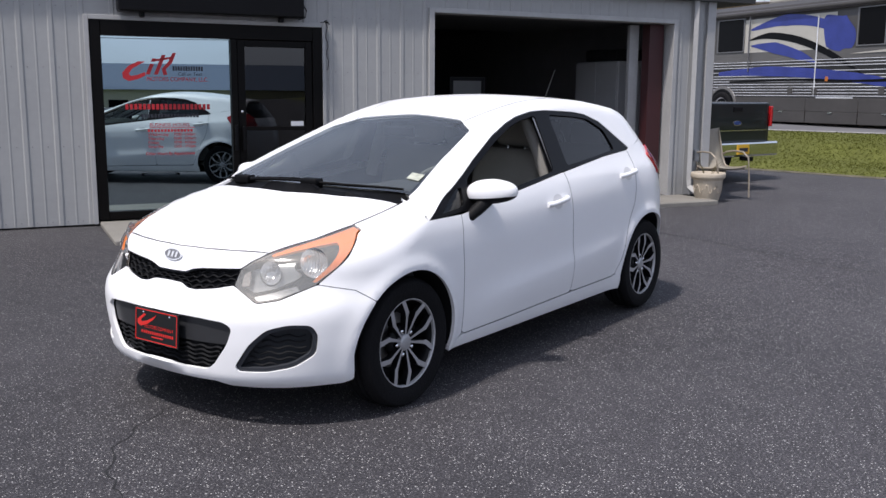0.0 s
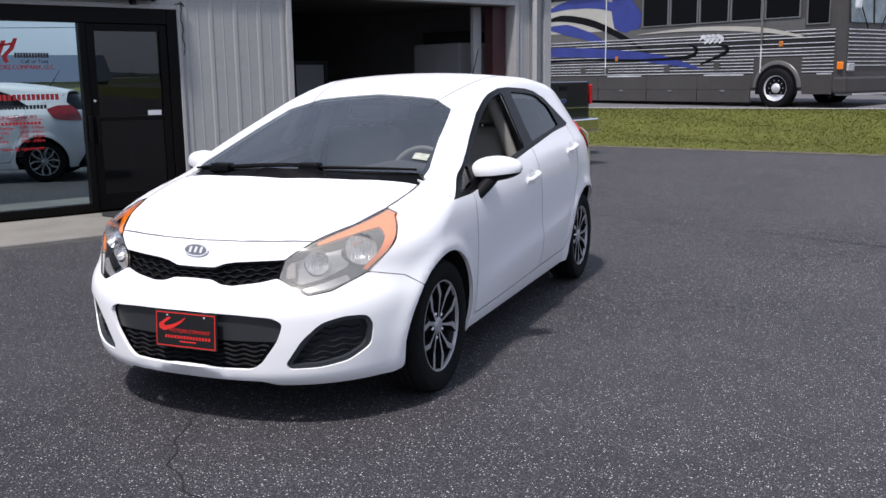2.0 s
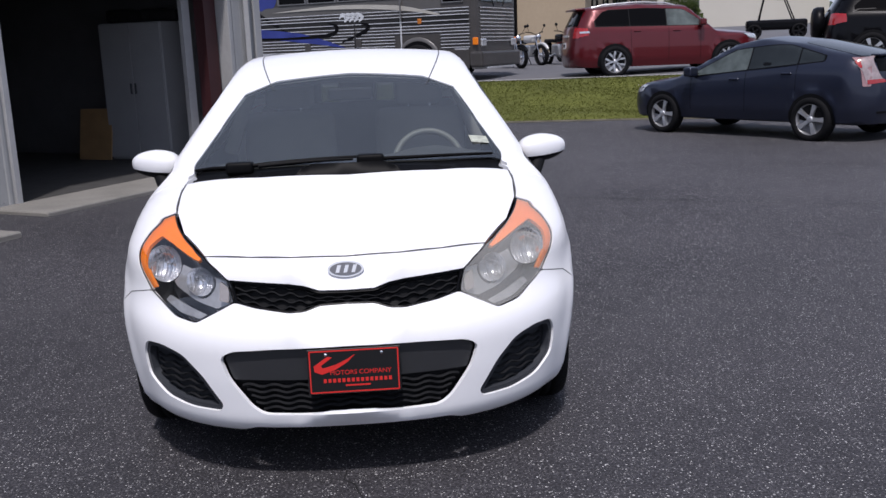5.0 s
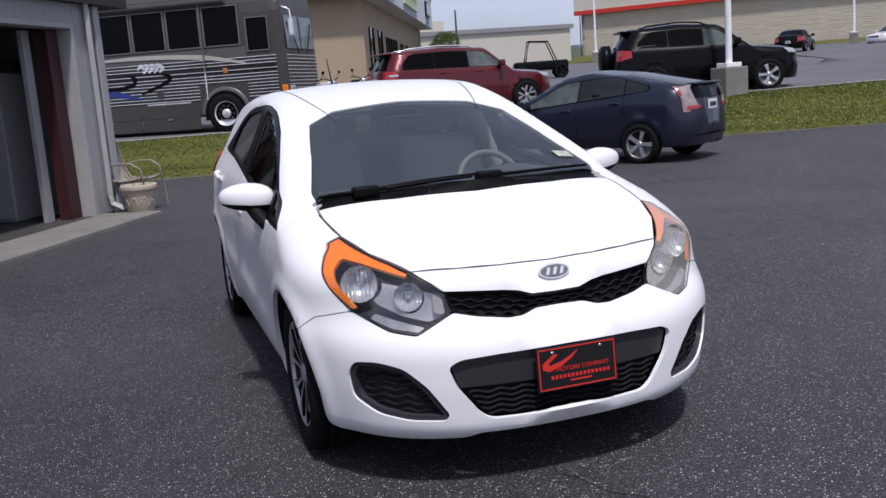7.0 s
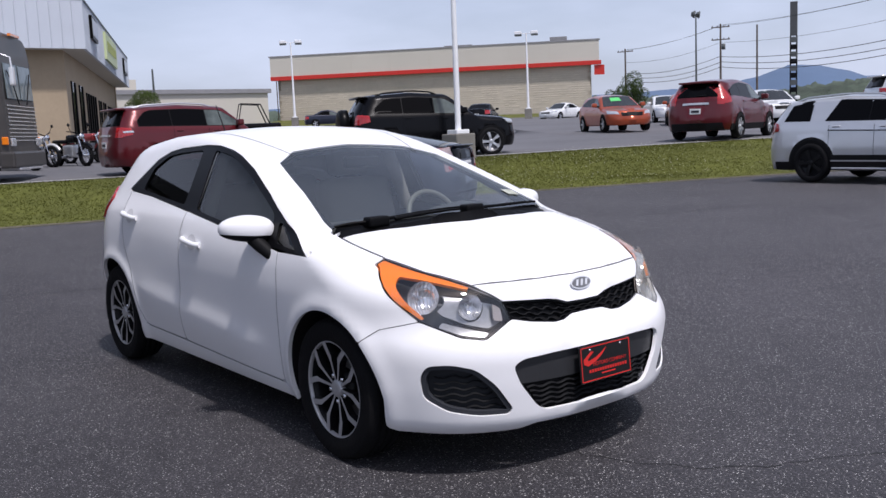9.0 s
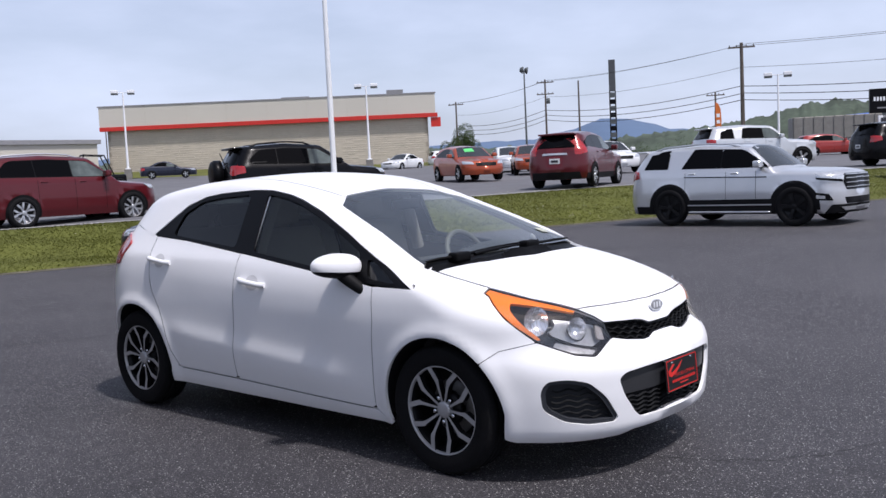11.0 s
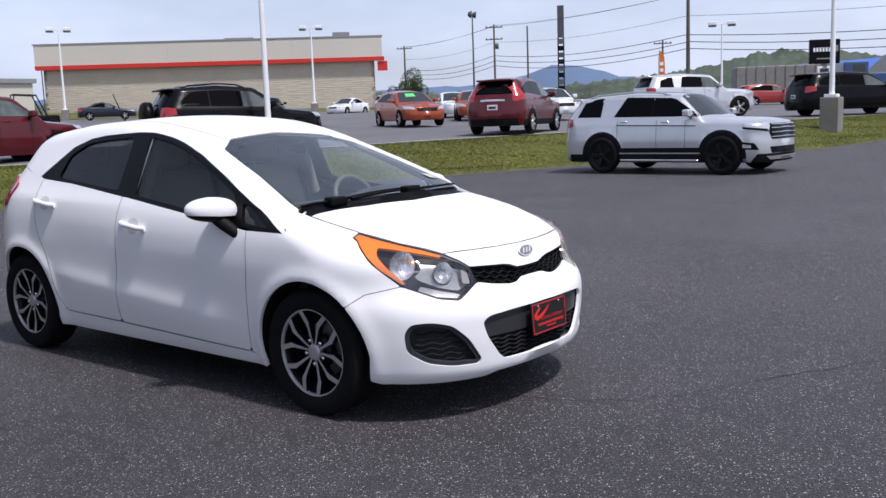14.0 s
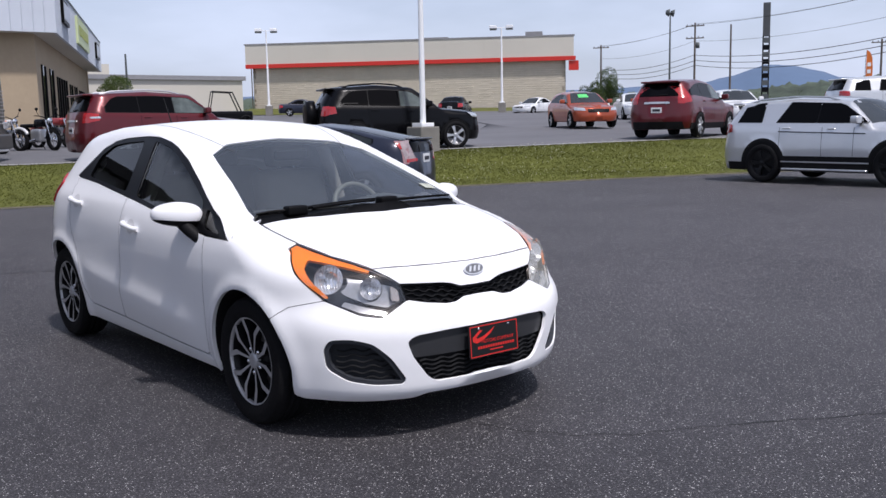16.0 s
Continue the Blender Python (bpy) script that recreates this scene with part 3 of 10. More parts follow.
# the country beyond, out to the horizon
gv, gf = [], []
RADII, SIDES = [0, 60, 120, 200, 320, 500, 900, 1800, 4200], 48
for r in RADII:
    for k in range(SIDES):
        q = 2 * math.pi * k / SIDES
        x, y = r * math.cos(q), r * math.sin(q)
        north = max(0.0, math.sin(q + 0.6))
        gv.append((x, y, -0.6 + north * (np.interp(r, [110, 200, 320, 900, 4200], [0, 3.8, 6.5, 14, 40]))))
for i in range(len(RADII) - 1):
    for k in range(SIDES):
        l = (k + 1) % SIDES
        gf.append((i * SIDES + k, (i + 1) * SIDES + k, (i + 1) * SIDES + l, i * SIDES + l))
ground = tagged(mesh_ob("ground", gv, gf, mat("far_meadow", (0.10, 0.13, 0.045), 0.95, vary=0.35, scale=0.02, fine=0.4)), "green and tan fields out to the horizon", "ground", kind="structure")
def crack(name, pts, width, seed, material, lift=0.0015):
    """A dark jagged line in the asphalt."""
    rnd = random.Random(seed)
    path = []
    for a, b in zip(pts[:-1], pts[1:]):
        a, b = Vector(a), Vector(b)
        n = max(2, int((b - a).length / 0.05))
        for i in range(n):
            path.append(a.lerp(b, i / n) + Vector((rnd.uniform(-0.014, 0.014), rnd.uniform(-0.014, 0.014))))
    path.append(Vector(pts[-1]))
    v, f = [], []
    for i, p in enumerate(path):
        d = (path[min(i + 1, len(path) - 1)] - path[max(i - 1, 0)]).normalized()
        w = width * rnd.uniform(0.25, 1.0) * (0.4 + 0.6 * math.sin(math.pi * (i + 1) / (len(path) + 1)) ** 0.5)
        n_ = Vector((-d.y, d.x)) * w
        for q in (p + n_, p - n_):
            v.append((q.x, q.y, ground_z(q.x, q.y) + lift))
    f = [(2 * i, 2 * i + 1, 2 * i + 3, 2 * i + 2) for i in range(len(path) - 1)]
    return mesh_ob(name, v, f, material, lot, "crack in the asphalt", False)


M_CRACK = mat("crack_tar", (0.012, 0.012, 0.013), 0.7, vary=0.2)
crack("crack", [(-3.4, 6.3), (-2.2, 5.6), (-0.51, 4.76), (0.08, 4.52), (0.81, 4.18), (1.42, 3.86), (2.06, 3.72), (2.96, 3.27), (3.82, 2.83), (4.61, 2.6), (6.5, 1.9), (9, 0.9)], 0.013, 1, M_CRACK)
crack("crack", [(-0.05, -1.95), (0.035, -2.2), (0.18, -2.41), (0.37, -2.57), (0.65, -2.72), (1.03, -2.93), (1.46, -3.18), (2.1, -3.5), (2.8, -3.8)], 0.0075, 2, M_CRACK)
crack("crack", [(-3.0, 2.2), (-2.2, 2.9), (-1.5, 3.3), (-0.9, 4.1)], 0.005, 3, M_CRACK)
crack("crack", [(-5.2, -0.4), (-4.3, -0.5), (-3.2, -1.4), (-2.6, -1.5)], 0.006, 5, M_CRACK)
# tar-sealed joint of a paving lane
crack("crack", [(3.0, 6.4), (6.0, 5.2), (10, 4.4), (14.5, 2.0)], 0.02, 4, M_CRACK)
# pale worn edge between asphalt and grass
kv, kf = [], []
for i in range(NS):
    for off, z in ((-0.05, 0.006), (0.06, 0.03)):
        kv.append((near_e[i, 0] + out_d[i, 0] * off, near_e[i, 1] + out_d[i, 1] * off, near_e[i, 2] + z))
kf = [(2 * i, 2 * i + 1, 2 * i + 3, 2 * i + 2) for i in range(NS - 1)]
tagged(mesh_ob("lot_edge", kv, kf, mat("edge_grit", (0.10, 0.09, 0.065), 0.95, vary=0.4, fine=30, scale=4, bump=0.4)), "pale gritty edge of the asphalt by the grass", "edging", kind="structure")
kv = []
for i in range(NS):
    for off, z in ((-0.05, 0.045), (0.16, 0.05)):
        kv.append((far_e[i, 0] + out_d[i, 0] * off, far_e[i, 1] + out_d[i, 1] * off, far_e[i, 2] + z - 0.03))
tagged(mesh_ob("upper_kerb", kv, kf, mat("kerb_pale", (0.36, 0.35, 0.32), 0.9, vary=0.2, fine=20)), "pale edge of the upper lot", "kerb", kind="structure")

# grass blades on the bank
rng = np.random.default_rng(7)
NG = 150000
ti = rng.uniform(0.12, 0.80, NG) * (NS - 1)
k0 = ti.astype(int)
w1 = (ti - k0)[:, None]
tt = rng.random(NG) ** 0.9 * NB
r0 = np.minimum(tt.astype(int), NB - 1)
w2 = (tt - r0)[:, None]
stack = np.stack(bank_rows)
base = (stack[r0, k0] * (1 - w1) + stack[r0, k0 + 1] * w1) * (1 - w2) + (stack[r0 + 1, k0] * (1 - w1) + stack[r0 + 1, k0 + 1] * w1) * w2
hgt = rng.uniform(0.012, 0.035, NG) * (1 + 0.6 * (rng.random(NG) > 0.95))
ang = rng.uniform(0, 2 * math.pi, NG)
wid = rng.uniform(0.006, 0.012, NG)
side = np.stack([np.cos(ang) * wid, np.sin(ang) * wid, np.zeros(NG)], 1)
lean = np.stack([rng.normal(0, 0.04, NG), rng.normal(0, 0.04, NG), hgt], 1)
gverts = np.concatenate([base - side, base + side, base + lean])
idx = np.arange(NG)
gfaces = np.stack([idx, idx + NG, idx + 2 * NG], 1)


def leaf_mat(name, c1, c2, rough=0.7):
    m = bpy.data.materials.new(name)
    m.use_nodes = True
    nt = m.node_tree
    b = nt.nodes["Principled BSDF"]
    b.inputs["Roughness"].default_value = rough
    b.inputs["Specular IOR Level"].default_value = 0.25
    geo, mx = nt.nodes.new("ShaderNodeNewGeometry"), nt.nodes.new("ShaderNodeMix")
    mx.data_type = "RGBA"
    mx.inputs[6].default_value, mx.inputs[7].default_value = (*c1, 1), (*c2, 1)
    nt.links.new(geo.outputs["Random Per Island"], mx.inputs[0])
    nt.links.new(mx.outputs[2], b.inputs["Base Color"])
    # thin leaves let some light through
    tl, ms = nt.nodes.new("ShaderNodeBsdfTranslucent"), nt.nodes.new("ShaderNodeMixShader")
    nt.links.new(mx.outputs[2], tl.inputs[0])
    ms.inputs[0].default_value = 0.4
    nt.links.new(b.outputs[0], ms.inputs[1])
    nt.links.new(tl.outputs[0], ms.inputs[2])
    nt.links.new(ms.outputs[0], nt.nodes["Material Output"].inputs["Surface"])
    return m


blades = mesh_ob("grass_blades", gverts, gfaces.tolist(), leaf_mat("grass_blade", (0.080, 0.092, 0.013), (0.118, 0.124, 0.023)), None, "", False)
tagged(blades, "short green grass blades on the bank", "grass", kind="stuff")
NC = 1500
pick = rng.choice(np.nonzero(base[:, 0] + rng.normal(0, 1.5, NG) > 8.0)[0], NC)
cb = base[pick] + np.array([0, 0, 0.05])
cb += rng.normal(0, 0.02, cb.shape)
q = 0.011
cl = np.concatenate([cb + (-q, 0, 0), cb + (q, 0, 0), cb + (0, q * 0.3, 1.6 * q), cb + (0, -q, 0.4 * q)])
ii = np.arange(NC)
tagged(mesh_ob("clover_flowers", cl, np.concatenate([np.stack([ii, ii + NC, ii + 2 * NC], 1), np.stack([ii, ii + 3 * NC, ii + NC], 1)]).tolist(), mat("clover_white", (0.55, 0.55, 0.45), 0.8, vary=0), None, "", False), "small white clover flowers in the grass", "flowers", kind="stuff")
# ---------------------------------------------------------------- the dealer's metal building
WALL_A = radians(61.4)
WALL0 = Vector((-5.90, 0.49, 0))
BLD = Matrix.Translation(WALL0) @ Matrix.Rotation(WALL_A, 4, "Z") @ Matrix.Diagonal((1.0, 1.0, 0.97, 1.0))      # x along the wall, -y outwards, z up
M_SIDING = mat("pale_metal_siding", (0.345, 0.347, 0.345), 0.6, 0.0, spec=0.2, vary=0.08, scale=1.2, fine=14, vrough=0.08)
M_TRIM = mat("white_trim", (0.36, 0.36, 0.36), 0.55, vary=0.1, fine=20)
M_FRAME = mat("dark_bronze_frame", (0.004, 0.0035, 0.0035), 0.4, 0.0, vary=0.1, spec=0.12)
# near-black base colour carries the shade of the unlit rooms
M_DARKROOM = mat("shaded_room_wall", (0.016, 0.016, 0.017), 0.85, vary=0.15)
M_SOFFIT = mat("dark_soffit", (0.03, 0.03, 0.032), 0.7, vary=0.1)
bld = thing("dealer_building", "pale grey ribbed metal building with an open garage bay", "building", BLD)
TOP = 2.80


def siding(a, b, z0, z1):
    """Sheet siding from a to b along the wall, with raised ribs 0.305 m apart."""
    sheet = box("wall", (a, 0, z0), (b, 0.16, z1), M_SIDING, bld, "ribbed pale metal siding")
    bm = bmesh.new()
    k = math.ceil((a - 0.25 + 1e-6) / 0.3)
    while 0.25 + k * 0.3 < b - 0.03:
        u = 0.25 + k * 0.3
        if u > a + 0.03:
            for du, w in ((0.0, 0.018), (0.15, 0.006)):
                uu = u + du
                if uu + w < b:
                    c = [(uu - w * 1.7, 0.0), (uu - w, -w * 0.5), (uu + w, -w * 0.5), (uu + w * 1.7, 0.0)]
                    lo = [bm.verts.new((x, y - 0.001, z0 + 0.002)) for x, y in c]
                    hi = [bm.verts.new((x, y - 0.001, z1 - 0.002)) for x, y in c]
                    for i in range(3):
                        bm.faces.new((lo[i], lo[i + 1], hi[i + 1], hi[i]))
        k += 1
    part("rib", bm, M_SIDING, sheet)
    return sheet


for a, b, z0, z1 in ((-8, 0.90, 0.02, TOP), (0.90, 3.46, 2.24, TOP), (3.46, 4.85, 0.02, TOP), (4.85, 8.52, 2.49, TOP), (8.52, 9.2, 0.02, TOP)):
    siding(a, b, z0, z1)
# screws in their rows
bm = bmesh.new()
for z in (0.06, 0.88, 1.72, 2.36):
    for k in range(-10, 28):
        for du in (0.06, 0.21):
            u = 0.25 + k * 0.3 + du
            if (u < 0.88 or 3.5 < u < 4.8) and u > -3:
                made = bmesh.ops.create_cone(bm, cap_ends=True, segments=6, radius1=0.006, radius2=0.004, depth=0.006)["verts"]
                bmesh.ops.transform(bm, matrix=Matrix.Translation((u, -0.003, z)) @ Matrix.Rotation(radians(90), 4, "X"), verts=made)
screws = part("siding_screws", bm, mat("screw_grey", (0.2, 0.2, 0.2), 0.5, 0.3, vary=0), bld, "small grey screws")
tagged(screws, kind="stuff")

# trims, corner, downspout, roof
for lo, hi in (((0.865, -0.03, 0.02), (0.915, 0.1, 2.285)), ((3.445, -0.03, 0.02), (3.485, 0.1, 2.285)), ((0.915, -0.03, 2.235), (3.445, 0.1, 2.285)), ((4.80, -0.035, 0.02), (4.87, 0.2, 2.53)), ((8.50, -0.035, 0.02), (8.57, 0.2, 2.53)), ((4.87, -0.035, 2.47), (8.50, 0.2, 2.53)), ((9.09, -0.03, 0.02), (9.23, 0.0, TOP))):
    box("trim", lo, hi, M_TRIM, bld, "white metal trim", 0.004)
box("end_wall", (9.04, 0.0, 0.0), (9.2, 9.0, TOP), M_SIDING, bld, "pale siding of the end wall")
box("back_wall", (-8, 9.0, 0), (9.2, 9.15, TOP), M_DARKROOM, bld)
box("far_wall", (-8.15, 0, 0), (-8, 9.15, TOP), M_SIDING, bld)
rf = box("roof", (-8.6, -0.12, TOP), (9.85, 9.6, TOP + 0.14), M_SOFFIT, bld, "dark roof edge")
spout = [(8.86, -0.06, TOP), (8.86, -0.06, 0.25), (8.86, -0.08, 0.14), (8.86, -0.26, 0.05)]
v_, f_ = tube_data(spout, 0.045, 4)
mesh_ob("downspout", v_, f_, M_TRIM, bld, "white downspout with a bent foot", False)
box("outlet_box", (8.95, -0.05, 0.52), (9.03, 0.0, 0.68), mat("box_grey", (0.22, 0.23, 0.24), 0.5, vary=0.05), bld, "", 0.006)
box("hose_tap", (3.93, -0.09, 0.585), (4.06, 0.0, 0.64), mat("tap_dark", (0.05, 0.05, 0.05), 0.5, vary=0.1), bld, "dark hose tap", 0.012)

# office front: frame, sidelight, door
office = thing("office_front", "dark bronze glazed office door with a lettered sidelight", "door")
office.parent = bld
FR = [((0.92, -0.02, 0.06), (1.03, 0.1, 2.235)), ((3.33, -0.02, 0.06), (3.445, 0.1, 2.235)), ((1.03, -0.02, 2.07), (3.33, 0.1, 2.235)), ((2.385, -0.02, 0.06), (2.455, 0.1, 2.07)), ((1.03, -0.02, 0.06), (2.385, 0.1, 0.15))]
for lo, hi in FR:
    box("frame_bar", lo, hi, M_FRAME, office, "", 0.006)
G_MIRROR = glass_mat("reflective_glass", (0.10, 0.11, 0.12), 0.60, coat_color=(0.66, 0.82, 0.87))
G_DOOR = glass_mat("dark_door_glass", (0.16, 0.17, 0.19), 0.035)
side = box("sidelight", (1.03, 0.03, 0.15), (2.385, 0.042, 2.07), G_MIRROR, office, "mirror-like sidelight glass")
door = box("door_leaf", (2.46, 0.0, 0.07), (2.545, 0.06, 2.065), M_FRAME, office, "dark bronze door frame", 0.004)
for lo, hi in (((3.245, 0.0, 0.07), (3.325, 0.06, 2.065)), ((2.545, 0.0, 1.99), (3.245, 0.06, 2.065)), ((2.545, 0.0, 0.07), (3.245, 0.06, 0.25)), ((2.545, 0.005, 1.03), (3.245, 0.055, 1.075))):
    box("door_rail", lo, hi, M_FRAME, door, "", 0.004)
box("door_pane", (2.545, 0.026, 1.075), (3.245, 0.036, 1.99), G_DOOR, door, "dark glass pane")
box("door_pane", (2.545, 0.026, 0.25), (3.245, 0.036, 1.03), G_DOOR, door, "dark glass pane")
box("door_handle", (2.40, -0.075, 0.80), (2.44, -0.045, 1.10), M_BLACKTRIM, office, "black pull handle", 0.008)
box("door_handle", (2.49, -0.065, 0.80), (2.525, -0.03, 1.08), M_BLACKTRIM, door, "black pull handle", 0.008)
lathe("lock_cylinder", [(0.018, 0), (0.018, 0.01), (0.001, 0.012)], M_CHROME, door, "", 12, Matrix.Translation((2.50, 0.0, 1.25)) @ Matrix.Rotation(radians(90), 4, "X"))
box("door_notice", (3.07, 0.022, 1.08), (3.22, 0.025, 1.135), M_PLATE, door, "small white notice")

# lettering on the sidelight
M_LRED, M_LDARK = mat("vinyl_red", (0.45, 0.018, 0.025), 0.5, vary=0), mat("vinyl_dark", (0.02, 0.02, 0.03), 0.5, vary=0)
WM = Matrix.Translation((0, 0.026, 0)) @ Matrix.Rotation(radians(90), 4, "X")


def bars(name, u0, u1, z0, z1, n, material, gapf=0.35):
    """A line of print that stands as plain bars."""
    w = (u1 - u0) / n
    line = box(name, (u0, 0.0215, z0), (u0 + (1 - gapf) * w, 0.026, z1), material, side, "window lettering as plain bars")
    for i in range(1, n):
        ob = new(name, line.data)
        ob.parent, ob.location = side, (i * w, 0, 0)
    return line


for pts in ([(1.47, 1.80), (1.40, 1.80), (1.30, 1.75), (1.235, 1.675), (1.24, 1.615), (1.30, 1.585), (1.40, 1.61), (1.47, 1.65), (1.47, 1.685), (1.38, 1.65), (1.32, 1.64), (1.30, 1.665), (1.335, 1.72), (1.41, 1.765)],
            [(1.475, 1.66), (1.515, 1.66), (1.565, 1.775), (1.525, 1.775)], [(1.535, 1.80), (1.575, 1.80), (1.59, 1.835), (1.55, 1.835)],
            [(1.56, 1.66), (1.60, 1.66), (1.69, 1.875), (1.65, 1.875)], [(1.56, 1.80), (1.75, 1.835), (1.76, 1.86), (1.57, 1.825)],
            [(1.66, 1.655), (1.70, 1.66), (1.685, 1.72), (1.755, 1.79), (1.80, 1.90), (1.765, 1.90), (1.715, 1.80), (1.645, 1.725)]):
    plate_part("logo_swoosh", pts, 0.003, M_LRED, side, "red slanted dealer emblem", Matrix.Translation((0, 0.025, 0)) @ Matrix.Rotation(radians(90), 4, "X"))
bars("phone_bar", 1.76, 2.09, 1.705, 1.755, 12, M_LDARK)
words("window_words", "Call or Text", 0.052, M_LDARK, Matrix.Translation((1.815, 0, 1.652)) @ WM, side, "dark small lettering")
words("window_words", "MOTORS COMPANY, LLC.", 0.066, M_LRED, Matrix.Translation((1.48, 0, 1.588)) @ WM, side, "red lettering", 0, 0.86)
bars("address_bar", 1.25, 2.16, 1.275, 1.335, 20, M_LRED)
bars("web_bar", 1.41, 2.03, 1.185, 1.225, 18, M_LDARK)
words("window_words", "BUSINESS HOURS", 0.055, M_LRED, Matrix.Translation((1.49, 0, 1.085)) @ WM, side, "red heading for the hours")
bars("hours_line", 1.49, 1.97, 1.07, 1.076, 1, M_LRED, 0)
for i, (day, hours) in enumerate((("Wednesday", "10:00 - 6:00pm"), ("Thursday", "10:00 - 6:00pm"), ("Friday", "10:00 - 6:00pm"), ("Saturday", "10:00 - 3:00pm"))):
    z = 0.982 - 0.045 * i
    words("window_words", day, 0.046, M_LRED, Matrix.Translation((1.47, 0, z)) @ WM, side, "red opening day")
    words("window_words", hours, 0.046, M_LRED, Matrix.Translation((1.74, 0, z)) @ WM, side, "red opening hours", 0, 0.85)
bars("hours_bar", 1.47, 1.96, 1.025, 1.055, 14, M_LRED)
words("window_words", "Other Hours By Appointment", 0.05, M_LRED, Matrix.Translation((1.44, 0, 0.765)) @ WM, side, "red lettering under the hours", 0, 0.86)

# black sign box over the door, cable
sign = box("sign_box", (1.20, -0.22, 2.32), (3.18, -0.02, 2.92), M_BLACKTRIM, bld, "long black sign box over the door", 0.015)
for u in (1.45, 2.95):
    box("bracket", (u - 0.02, -0.12, 2.27), (u + 0.02, 0.0, 2.33), M_BLACKTRIM, sign)
tube("sign_cable", [(3.19, -0.1, 2.5), (3.25, -0.06, 2.42), (3.24, -0.04, 2.34), (3.16, -0.05, 2.31)], 0.008, M_BLACKTRIM, sign, "", 5)
pts = [(3.49 + 0.012 * math.sin(i * 1.7) + 0.002 * i, -0.03, 2.29 - 0.055 * i) for i in range(11)]
tube("loose_wire", pts, 0.005, M_BLACKTRIM, bld, "thin black wire hanging by the door", 5)
for i in range(4):
    tube("wire_knot", [(3.42 + 0.03 * i, -0.04, 2.29), (3.48, -0.06, 2.30 + 0.02 * math.sin(i * 2.1)), (3.53 - 0.01 * i, -0.04, 2.27 + 0.015 * i)], 0.005, M_BLACKTRIM, bld, "", 5)

# rooms behind: office and garage; their shade is put into the dark base colours
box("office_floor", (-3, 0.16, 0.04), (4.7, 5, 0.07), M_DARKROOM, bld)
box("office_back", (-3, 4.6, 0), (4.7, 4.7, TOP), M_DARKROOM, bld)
box("dividing_wall", (4.66, 0.16, 0), (4.76, 9.0, TOP), M_DARKROOM, bld, "inner garage wall with the room's shade in its colour")
box("garage_floor", (4.78, 0.0, -0.02), (9.03, 9.0, 0.03), mat("shaded_concrete", (0.05, 0.048, 0.046), 0.8, vary=0.25, fine=12), bld, "stained concrete garage floor darkened for the room's shade")
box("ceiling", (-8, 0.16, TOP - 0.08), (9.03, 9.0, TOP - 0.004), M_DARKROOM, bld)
light = box("tube_light", (5.15, 1.0, 2.66), (5.35, 2.3, 2.70), mat("tube_glow", (1.0, 0.93, 0.75), 0.5, vary=0, emit=2.0), bld, "lit fluorescent tube lamp")
box("door_jamb", (8.22, 0.14, 0.02), (8.46, 0.3, 2.46), mat("maroon_panel", (0.045, 0.012, 0.014), 0.5, vary=0.15), bld, "dark maroon jamb of the bay")
box("jamb_lining", (8.05, 0.36, 0.02), (8.2, 0.42, 2.46), M_TRIM, bld, "pale door track")
box("lifted_door", (4.9, 0.2, 2.50), (8.4, 3.0, 2.56), mat("shaded_door_grey", (0.05, 0.05, 0.052), 0.5, vary=0.1), bld, "raised overhead door")
box("garage_side", (8.88, 0.3, 0), (9.03, 8.9, TOP), mat("shaded_garage_white", (0.16, 0.16, 0.165), 0.8, vary=0.12), bld, "pale garage wall darkened for the room's shade")

# slabs before the doors
box("door_slab", (0.93, -1.45, -0.05), (3.6, -0.005, 0.045), M_CONC, bld, "pale concrete slab before the office door", 0.012)
box("bay_slab", (4.45, -0.82, -0.05), (8.75, -0.005, 0.03), M_CONC, bld, "pale concrete slab before the garage bay", 0.012)
mat_v = [(2.45, -0.55), (3.35, -0.5), (3.42, -0.3), (3.35, -0.08), (2.45, -0.08), (2.38, -0.3)]
plate_part("door_mat", mat_v, 0.012, mat("door_mat", (0.02, 0.02, 0.022), 0.95, vary=0.2, bump=0.4), None, "dark rubber door mat on the slab", BLD @ Matrix.Translation((0, 0, 0.046)))
tagged(bpy.data.objects["door_mat"], "dark rubber mat on the slab before the door", "mat")


def in_bld(x, y, z, rz=0):
    return BLD @ pose(x, y, z, 0, 0, rz)


# garage contents
cab = thing("storage_cabinet", "tall white metal cabinet in the dim garage", "cabinet", in_bld(8.58, 1.5, 0.03, -90))
M_CAB = mat("cabinet_white", (0.34, 0.345, 0.36), 0.5, vary=0.06)
box("body", (-0.55, -0.28, 0), (0.55, 0.28, 1.95), M_CAB, cab, "", 0.01)
for sg in (-1, 1):
    d = box("cabinet_door", (min(sg * 0.005, sg * 0.54), -0.305, 0.04), (max(sg * 0.005, sg * 0.54), -0.282, 1.93), M_CAB, cab, "", 0.004)
    box("handle", (sg * 0.04 - 0.01, -0.325, 0.95), (sg * 0.04 + 0.01, -0.305, 1.1), M_GREYPL, d)
sheet_ = box("plywood_sheet", (-0.012, -0.3, 0.0), (0.012, 0.3, 0.75), mat("bare_plywood", (0.34, 0.21, 0.10), 0.7, vary=0.2, scale=4), None, "", 0.002)
sheet_.matrix_world = in_bld(8.2, 2.28, 0.03, 0) @ Matrix.Rotation(radians(10), 4, "Y")
tagged(sheet_, "bare plywood sheet leaning beside the cabinet", "board")
# room shade is in this near-black base too
M_JUNK = mat("shaded_goods", (0.012, 0.012, 0.014), 0.7, vary=0.5, scale=6)
rj = random.Random(5)
